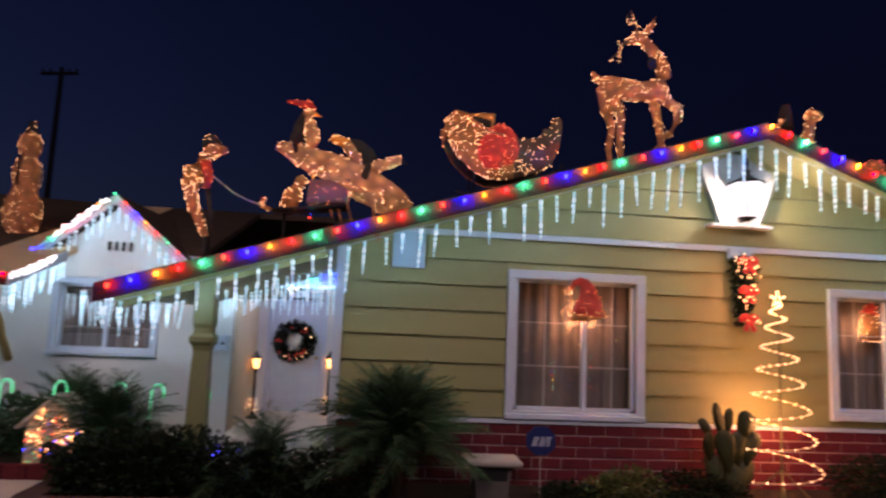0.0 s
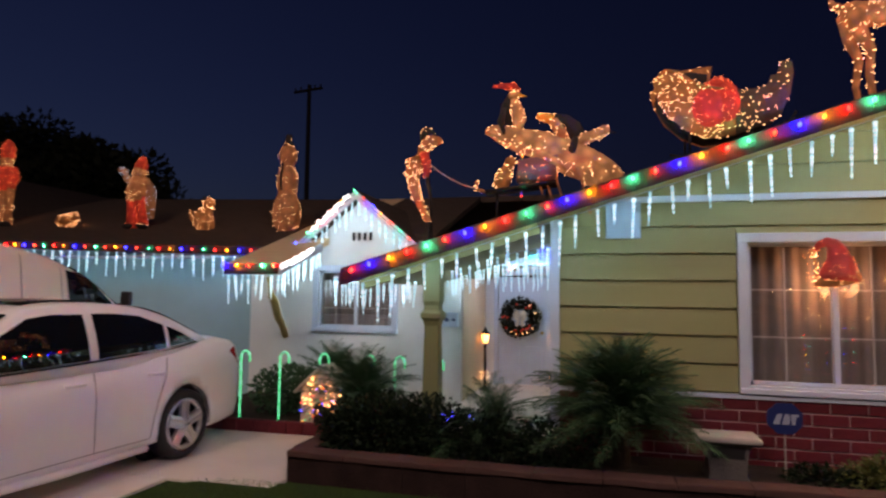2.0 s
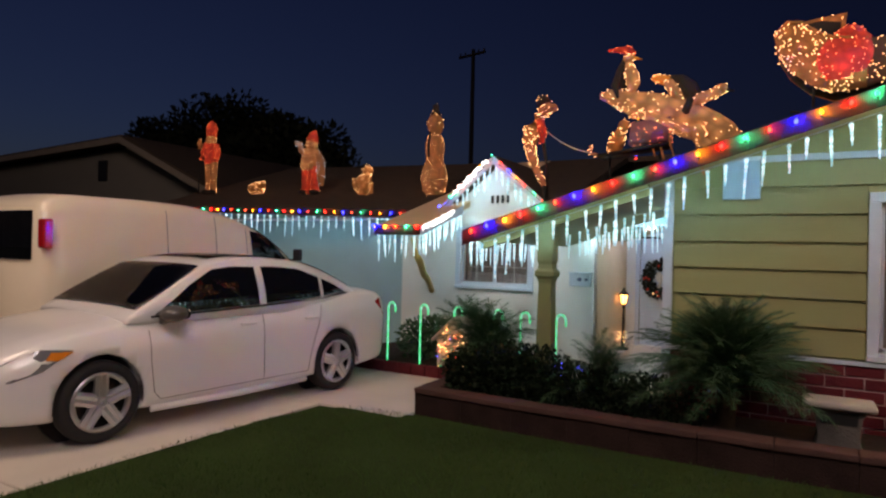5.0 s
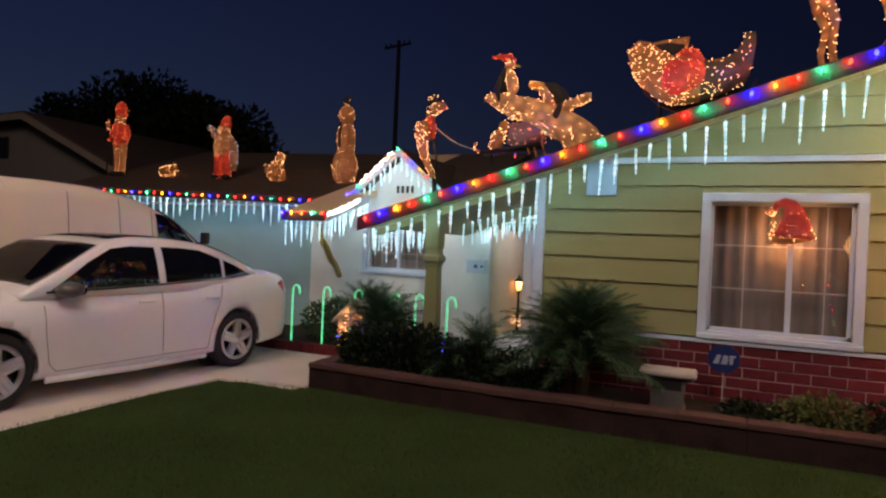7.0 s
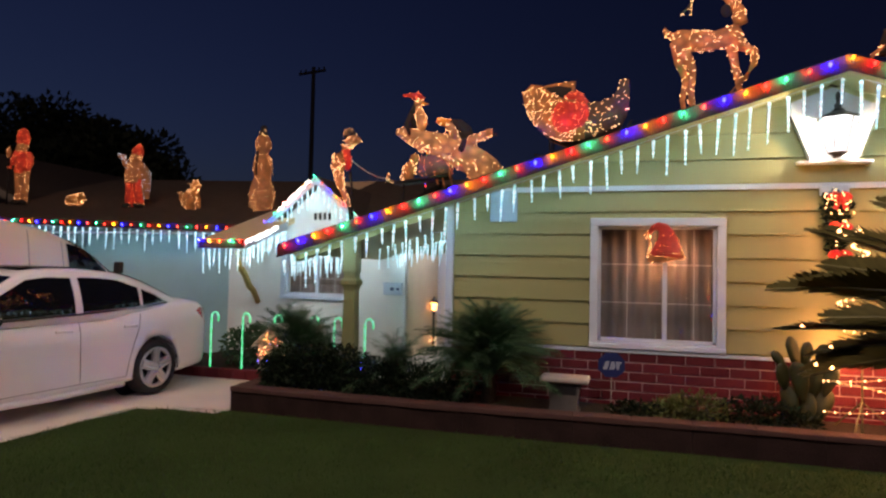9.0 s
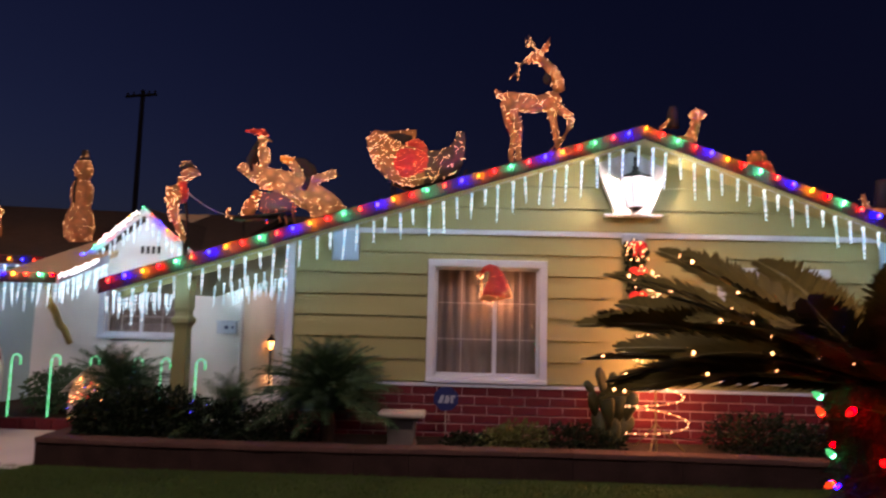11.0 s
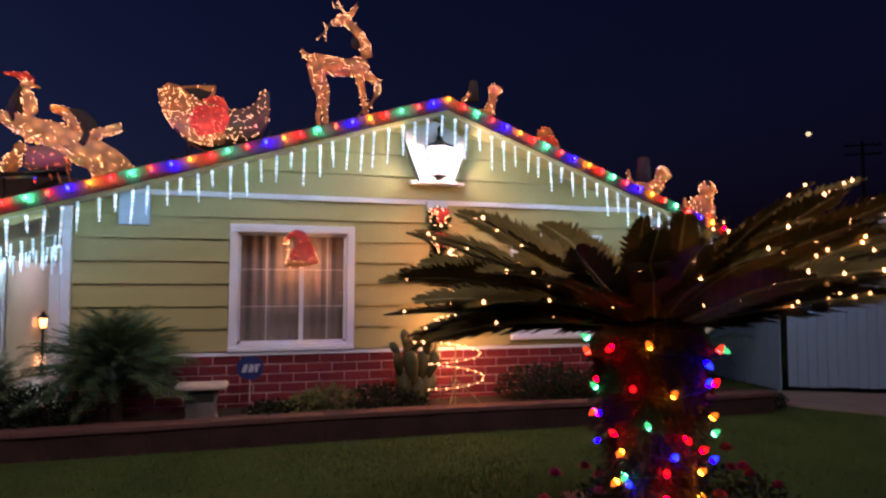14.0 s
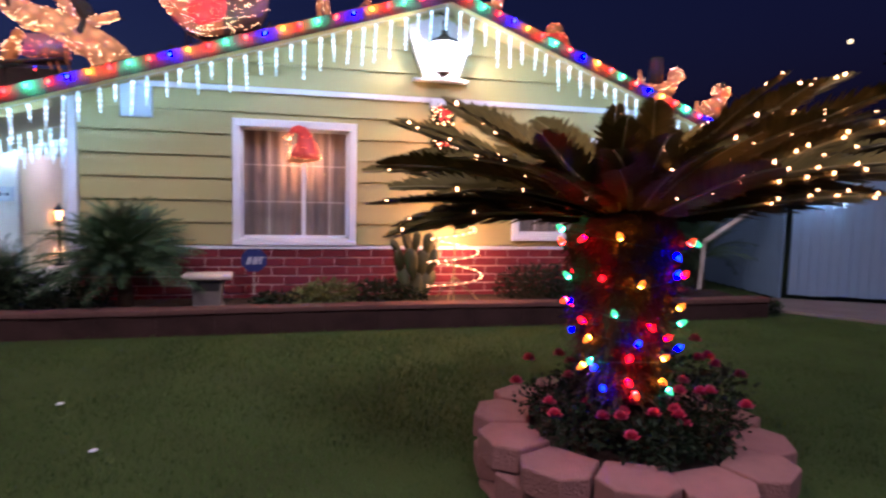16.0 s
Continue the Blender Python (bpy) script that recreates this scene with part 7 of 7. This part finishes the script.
lamp("spiral_tree_light", "POINT", (2.69, -0.50, 0.95), 58, (1.0, 0.42, 0.14), 0.15)
lamp("window_tree_light", "POINT", (4.10, 0.10, 1.95), 5, (1.0, 0.44, 0.16), 0.02)
lamp("garland_light", "POINT", (2.60, -0.45, 2.30), 19, (1.0, 0.42, 0.16), 0.08)
for x in (0.74, 0.95):
    lamp("hat_light", "POINT", (x, 0.037, 1.93), 7.0, (1.0, 0.46, 0.18), 0.01)

# stone bench, sign
bench = thing("garden_pedestal", "pale stone pedestal with a wide slab top", "pedestal", (-0.23, -0.56, 0.20))
M["caststone"] = mat("weathered_cast_stone", (0.40, 0.37, 0.33), 0.9, vary=0.2, scale=7, bump=0.5, fine=60)
bm = bm_new()
box(bm, (0, 0, 0.355), (0.54, 0.36, 0.06))
bevelled(bm, 0.026, 3)
part("slab", bm, "caststone", bench, smooth=True)
# foot darker than the slab: its shade is mixed into the stone colour
bm = bm_new()
prism(bm, [(-0.19, -0.03), (0.19, -0.03), (0.15, 0.06), (0.17, 0.26), (0.21, 0.33), (-0.21, 0.33), (-0.17, 0.26), (-0.15, 0.06)], -0.12, 0.13)
bevelled(bm, 0.012, 2)
part("pedestal_foot", bm, mat("shaded_weathered_stone", (0.12, 0.108, 0.098), 0.9, vary=0.25, scale=7, bump=0.5), bench)
# black plate on the face stands for the shade in a hollow
bm = bm_new()
prism(bm, [(-0.13, 0.20), (0.13, 0.20), (0.14, 0.30), (-0.14, 0.30)], -0.126, -0.118)
part("recess", bm, "black", bench)
sign = thing("yard_sign", "blue octagonal yard sign on a wire stake", "sign", (0.27, -0.46, 0.20))
bm = bm_new()
tube(bm, [(0, 0, -0.1), (0, 0, 0.40)], 0.007, 6)
part("stake", bm, "caststone", sign)
bm = bm_new()
oc = [(0.155 * math.cos(math.pi / 8 + k * math.pi / 4), 0.525 + 0.145 * math.sin(math.pi / 8 + k * math.pi / 4)) for k in range(8)]
prism(bm, oc, -0.012, -0.002)
part("plate", bm, mat("blue_sign_enamel", (0.014, 0.026, 0.12), 0.4), sign, "dark blue octagon plate")
bm = bm_new()
prism(bm, [(-0.095, 0.475), (-0.045, 0.475), (-0.02, 0.565), (-0.06, 0.565)], -0.017, -0.0125)
prism(bm, [(-0.025, 0.475), (0.03, 0.475), (0.045, 0.52), (0.03, 0.565), (0.0, 0.565)], -0.017, -0.0125)
prism(bm, [(0.055, 0.475), (0.08, 0.475), (0.09, 0.545), (0.11, 0.545), (0.11, 0.565), (0.05, 0.565)], -0.017, -0.0125)
part("emblem", bm, mat("pale_sign_print", (0.34, 0.38, 0.48), 0.5), sign, "pale abstract emblem")

# candy canes
M["cane"] = mat("green_lit_cane", (0.1, 0.8, 0.4), 0.4, emit=1.5, glow=(0.01, 0.62, 0.20))
M["cane_pale"] = mat("pale_lit_cane", (0.5, 0.9, 0.7), 0.4, emit=1.5, glow=(0.12, 0.90, 0.45))
for x, y, z in ((-6.0, 1.0, 0.10), (-5.42, 1.0, 0.10), (-4.85, 1.0, 0.10), (-4.22, 1.0, 0.10), (-3.80, 0.95, 0.10), (-3.30, 0.95, 0.2)):
    cane = thing("candy_cane", "green-lit striped plastic candy cane staked in the bed", "candy cane", (x, y, z), group="candy canes along the bed")
    h = 0.80 if z < 0.15 else 0.70
    bm = bm_new()
    path = [(0, 0, -0.08 + (h + 0.08) * k / 14) for k in range(15)] + [(0.065 - 0.065 * math.cos(math.pi * k / 8), 0, h + 0.085 * math.sin(math.pi * k / 8)) for k in range(1, 9)] + [(0.13, 0, h - 0.06)]
    tube(bm, path, 0.0125, 7)
    for i, fc in enumerate(bm.faces):
        fc.material_index = 1 if int((i // 7 + (i % 7) / 3.5)) % 3 == 0 else 0
    part("tube", bm, ["cane", "cane_pale"], cane, smooth=True)

# little lit house
house = thing("light_house", "small lattice house wound with tiny coloured lights", "decoration", (-4.72, 0.98, 0.10))
bm = bm_new()
prism(bm, [(-0.27, 0), (0.27, 0), (0.27, 0.46), (0, 0.72), (-0.27, 0.46)], -0.20, 0.20)
part("wall", bm, mat("pale_lattice", (0.55, 0.46, 0.34), 0.8, vary=0.2, scale=20, bump=0.6), house)
for s in (-1, 1):
    bm = bm_new()
    prism(bm, [(0, 0.77), (s * 0.35, 0.43), (s * 0.35, 0.40), (0, 0.735)], -0.25, 0.25)
    part("roof_panel", bm, "tinsel_white", house, "pale roof panel")
bm = bm_new()
prism(bm, [(-0.09, 0.0), (0.09, 0.0), (0.09, 0.24), (0, 0.30), (-0.09, 0.24)], -0.212, -0.201)
part("doorway", bm, "tinsel_dark", house)
rnd = random.Random(12)
for col, n in (("warm", 44), ("red", 20), ("green", 22), ("blue", 14), ("yellow", 20)):
    pts = []
    while len(pts) < n:
        x, z = rnd.uniform(-0.27, 0.30), rnd.uniform(0.02, 0.74)
        if z < 0.46 + (0.27 - abs(x)) * 0.95:
            pts.append((x, -0.215, z) if rnd.random() < 0.75 else (0.28, rnd.uniform(-0.2, 0.2), min(z, 0.45)))
    mini_lights("mini_lights", pts, 0.0085, col, house)

# wreath, porch lantern, letter box, number bars
wreath = thing("wreath", "dark green wreath with a pale bow on the door", "wreath", (-2.77, 5.16, 1.36))
rnd = random.Random(9)
blobs = [((0.27 * math.cos(a * math.tau / 14), -0.04, 0.27 * math.sin(a * math.tau / 14)), (0.11, 0.06, 0.11)) for a in range(14)]
leaf_cloud("foliage", "", "", (0, 0, 0), blobs, 1900, 0.06, "treeleaf", 61, wreath)
bm = bm_new()
ball(bm, (0, 0, 0), 0.022, 7, 5)
# berries take on the mesh's painted glow
berry = mesh_of("berry", bm, "mesh_red", True)
for k in range(16):
    a = rnd.uniform(0, math.tau)
    shared("berry", berry, wreath, pose(0.27 * math.cos(a) + rnd.uniform(-.05, .05), -0.10, 0.27 * math.sin(a) + rnd.uniform(-.05, .05)), "red berry")
bm = bm_new()
for s in (-1, 1):
    ball(bm, (s * 0.06, -0.06, 0.04), (0.06, 0.025, 0.10), 8, 6)
    tube(bm, [(s * 0.02, -0.06, 0.0), (s * 0.06, -0.07, -0.16)], [0.02, 0.035], 6)
part("bow", bm, "tinsel_white", wreath, "ivory bow")
mini_lights("mini_lights", [(0.30 * math.cos(a) , -0.11, 0.30 * math.sin(a)) for a in (0.3, 5.6, 4.9, 4.5, 4.2, 5.2, 0.9)], 0.010, "warm", wreath)

M["flame"] = mat("amber_lantern_glass", (0.9, 0.6, 0.3), 0.4, emit=9.0, glow=(1.0, 0.42, 0.10))
for px, py in ((-3.30, 4.45), (-2.12, 5.05)):
    pl = thing("porch_lantern", "black post lantern with an amber glow by the door", "lantern", (px, py, 0.10))
    bm = bm_new()
    tube(bm, [(0, 0, 0), (0, 0, 0.03), (0, 0, 0.05), (0, 0, 0.28), (0, 0, 0.50), (0, 0, 0.72), (0, 0, 0.80)], [0.10, 0.10, 0.03, 0.016, 0.024, 0.014, 0.03], 10)
    part("stand", bm, "iron", pl)
    bm = bm_new()
    tube(bm, [(0, 0, 0.82), (0, 0, 0.98)], [0.045, 0.07], 6)
    part("glass", bm, "flame", pl, "glowing amber glass")
    bm = bm_new()
    tube(bm, [(0, 0, 0.98), (0, 0, 0.99), (0, 0, 1.05), (0, 0, 1.11)], [0.09, 0.095, 0.035, 0.008], 6)
    for k in range(6):
        a = k * math.tau / 6
        tube(bm, [(0.047 * math.cos(a), 0.047 * math.sin(a), 0.81), (0.073 * math.cos(a), 0.073 * math.sin(a), 0.985)], 0.006, 4)
    part("cap", bm, "iron", pl)
    rnd = random.Random(3)
    mini_lights("mini_lights", [(rnd.uniform(-0.1, 0.1), rnd.uniform(-0.1, 0.02), rnd.uniform(0.12, 0.34)) for _ in range(16)], 0.008, "warm", pl)
box_ = thing("letter_box", "white wall letter box with two dark emblems", "letter box", (-3.62, 2.995, 1.26))
bm = bm_new()
box(bm, (0, -0.06, 0.11), (0.34, 0.11, 0.20))
bevelled(bm, 0.012, 2)
part("case", bm, "white", box_)
bm = bm_new()
box(bm, (0, -0.07, 0.222), (0.36, 0.14, 0.02))
bevelled(bm, 0.006, 1)
part("flap", bm, "white", box_)
for x, r in ((0.0, 0.04), (0.11, 0.03)):
    bm = bm_new()
    ball(bm, (x, -0.117, 0.12), (r, 0.006, r * 0.8), 12, 6)
    part("emblem", bm, mat("dark_blue_print", (0.05, 0.07, 0.16), 0.5), box_)
for i in range(4):
    bm = bm_new()
    box(bm, (0, 0, 0), (0.05, 0.02, 0.135))
    bevelled(bm, 0.012, 1)
    ob = part("number_bar", bm, "iron", None, "dark metal number bar on the small gable", at=pose(-5.22 + 0.098 * i, 2.945, 2.70))
    tagged(ob, category="number bar", group="number bars on the small gable")

# blue lights on the low planting, small bits
bl = thing("blue_light_string", "small tangle of blue lights by the porch", "string lights", (-2.68, -0.55, 0.20))
rnd = random.Random(2)
pts = [(rnd.uniform(-0.16, 0.18), rnd.uniform(-0.08, 0.08), rnd.uniform(0.30, 0.42)) for _ in range(16)]
bm = bm_new()
tube(bm, [(0, 0, 0.0)] + pts[:12], 0.003, 4)
part("cable", bm, "wire", bl)
mini_lights("mini_lights", pts, 0.008, "led_blue", bl)
bm = bm_new()
ball(bm, (0, 0, 0), (0.07, 0.03, 0.05), 10, 7)
tube(bm, [(0, 0.0, -0.12), (0, 0, 0)], 0.008, 5)
ob = part("red_marker", bm, mat("red_reflector", (0.9, 0.03, 0.05), 0.3, emit=1.2, glow=(1, 0.02, 0.04)), None, "small red marker light by the downspout", smooth=True, at=NB @ pose(0.12, -0.25, 0.11))
tagged(ob, category="marker")
for x, y in ((-0.45, -4.2), (-0.9, -3.3)):
    bm = bm_new()
    ball(bm, (0, 0, 0.012), (0.03, 0.018, 0.006), 8, 5)
    ob = part("fallen_petal", bm, "white", None, "small pale scrap lying on the lawn", at=pose(x, y, 0.02, 8, 0, 40))
    tagged(ob, category="scrap")

# unseen ceiling light added inside the porch to brighten the door wall
added_porch_lamp = thing("unseen_porch_light", "small unseen ceiling light added inside the porch", "ceiling light", (-2.75, 4.1, 2.34))
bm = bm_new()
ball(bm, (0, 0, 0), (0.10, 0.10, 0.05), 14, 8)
part("dome", bm, mat("opal_dome", (0.9, 0.9, 0.95), 0.4, emit=6.0, glow=(0.86, 0.86, 1.0)), added_porch_lamp, "glowing opal dome", smooth=True)
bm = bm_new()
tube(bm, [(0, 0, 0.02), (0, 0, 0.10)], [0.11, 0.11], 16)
part("base", bm, "white", added_porch_lamp)
lamp("porch_fill_light", "POINT", (-2.75, 4.1, 2.22), 34, (0.66, 0.68, 1.0), 0.08)

# fence return, leaning plank and a few icicles beside the gate
fence = thing("fence", "blue-grey boarded fence running back from the gate", "fence", (8.36, 0.30, 0.0), 84)
bm = bm_new()
box(bm, (0, 0, 0.92), (0.143, 0.028, 1.84))
bevelled(bm, 0.004, 1)
fb = mesh_of("board", bm, bpy.data.materials["white_gate_paint"])
for i in range(17):
    shared("board", fb, fence, pose(0.08 + 0.148 * i, 0, 0.01 * math.sin(i * 3.3)))
bm = bm_new()
tube(bm, [(7.00, 0.52, 0.05), (7.05, 0.5, 0.89), (7.92, 0.5, 1.42), (8.2, 0.45, 1.60)], 0.05, 4)
plank = part("leaning_pole", bm, "caststone", None, "pale bent pole leaning beside the gate")
tagged(plank, category="pole")
icicle_string("icicle_lights", "short row of icicle lights by the gate", along((8.25, 0.16, 1.74), (9.0, -0.16, 1.74), 0.14), 23, (0, 0, 1))


# ---- boards of the front wall ----
def board(x0, x1, z0, z1, zt0=None, zt1=None):
    """A lapped board: its lower edge stands proud of the wall."""
    bm = bm_new()
    zt0, zt1 = zt0 or z1, zt1 or z1
    f = [bm.verts.new(p) for p in ((x0, -0.006, z0), (x1, -0.006, z0), (x1, 0.022, zt1), (x0, 0.022, zt0))]
    b = [bm.verts.new(p) for p in ((x0, 0.028, z0), (x1, 0.028, z0), (x1, 0.028, zt1), (x0, 0.028, zt0))]
    bm.faces.new(f)
    bm.faces.new(b[::-1])
    for i in range(4):
        bm.faces.new((f[i], b[i], b[(i + 1) % 4], f[(i + 1) % 4]))
    bmesh.ops.recalc_face_normals(bm, faces=bm.faces[:])
    part("board", bm, "siding", wall_front if z1 < 2.75 else wall_gable)


z = 0.872
rows = []
while z < 2.70:
    rows.append((z, min(z + 0.268, 2.722)))
    z += 0.268
for z0, z1 in rows:
    cuts = sorted([(w[0] - 0.003, w[1] + 0.003) for w in (W1, W2) if w[2] < z1 - 0.02 and w[3] > z0 + 0.02])
    x = -1.70
    for a, b in cuts + [(5.97, None)]:
        if a - x > 0.05:
            board(x, a, z0, z1)
        x = b if b else x
        # strips above and below a window that ends inside the row
    for w in (W1, W2):
        if w[2] > z0 + 0.03 and w[2] < z1 - 0.02:
            board(w[0] - 0.002, w[1] + 0.002, z0, w[2])
        if w[3] > z0 + 0.02 and w[3] < z1 - 0.03:
            board(w[0] - 0.002, w[1] + 0.002, w[3], z1)
z = 2.79
while z < 3.75:
    z1 = min(z + 0.285, 3.84)
    def ends(h):
        return (max(-1.2, APEX_X - (APEX_Z - 0.10 - h) / SL), min(5.99, APEX_X + (APEX_Z - 0.10 - h) / SR))
    (a0, b0), (a1, b1) = ends(z), ends(z1)
    bm = bm_new()
    f = [bm.verts.new(p) for p in ((a0, -0.006, z), (b0, -0.006, z), (b1, 0.022, z1), (a1, 0.022, z1))]
    k = [bm.verts.new(p) for p in ((a0, 0.028, z), (b0, 0.028, z), (b1, 0.028, z1), (a1, 0.028, z1))]
    bm.faces.new(f)
    bm.faces.new(k[::-1])
    for i in range(4):
        bm.faces.new((f[i], k[i], k[(i + 1) % 4], f[(i + 1) % 4]))
    bmesh.ops.recalc_face_normals(bm, faces=bm.faces[:])
    part("board", bm, "siding", wall_gable)
    z += 0.287

# ---- brick wainscot ----
bm = bm_new()
box(bm, (2.13, 0.005, 0.49), (7.74, 0.04, 0.66))
wall_brick = structure("wall_brick_base", bm, "mortar", "red painted brick wainscot along the front wall")
bm = bm_new()
box(bm, (0, 0, 0), (0.299, 0.045, 0.098))
bevelled(bm, 0.004, 1)
brick_mesh = mesh_of("brick", bm, "brick")
bm = bm_new()
box(bm, (0, 0, 0), (0.145, 0.045, 0.098))
bevelled(bm, 0.004, 1)
half_mesh = mesh_of("brick", bm, "brick")
rnd = random.Random(17)
for row in range(6):
    z = 0.818 - 0.056 - 0.113 * row
    x = -1.72
    first = row % 2 == 1
    while x < 5.9:
        w = 0.155 if first else 0.311
        shared("brick", half_mesh if first else brick_mesh, wall_brick, pose(x + w / 2, -0.004 + rnd.uniform(-0.003, 0.003), z, 0, rnd.uniform(-0.4, 0.4), 0))
        x += w
        first = False
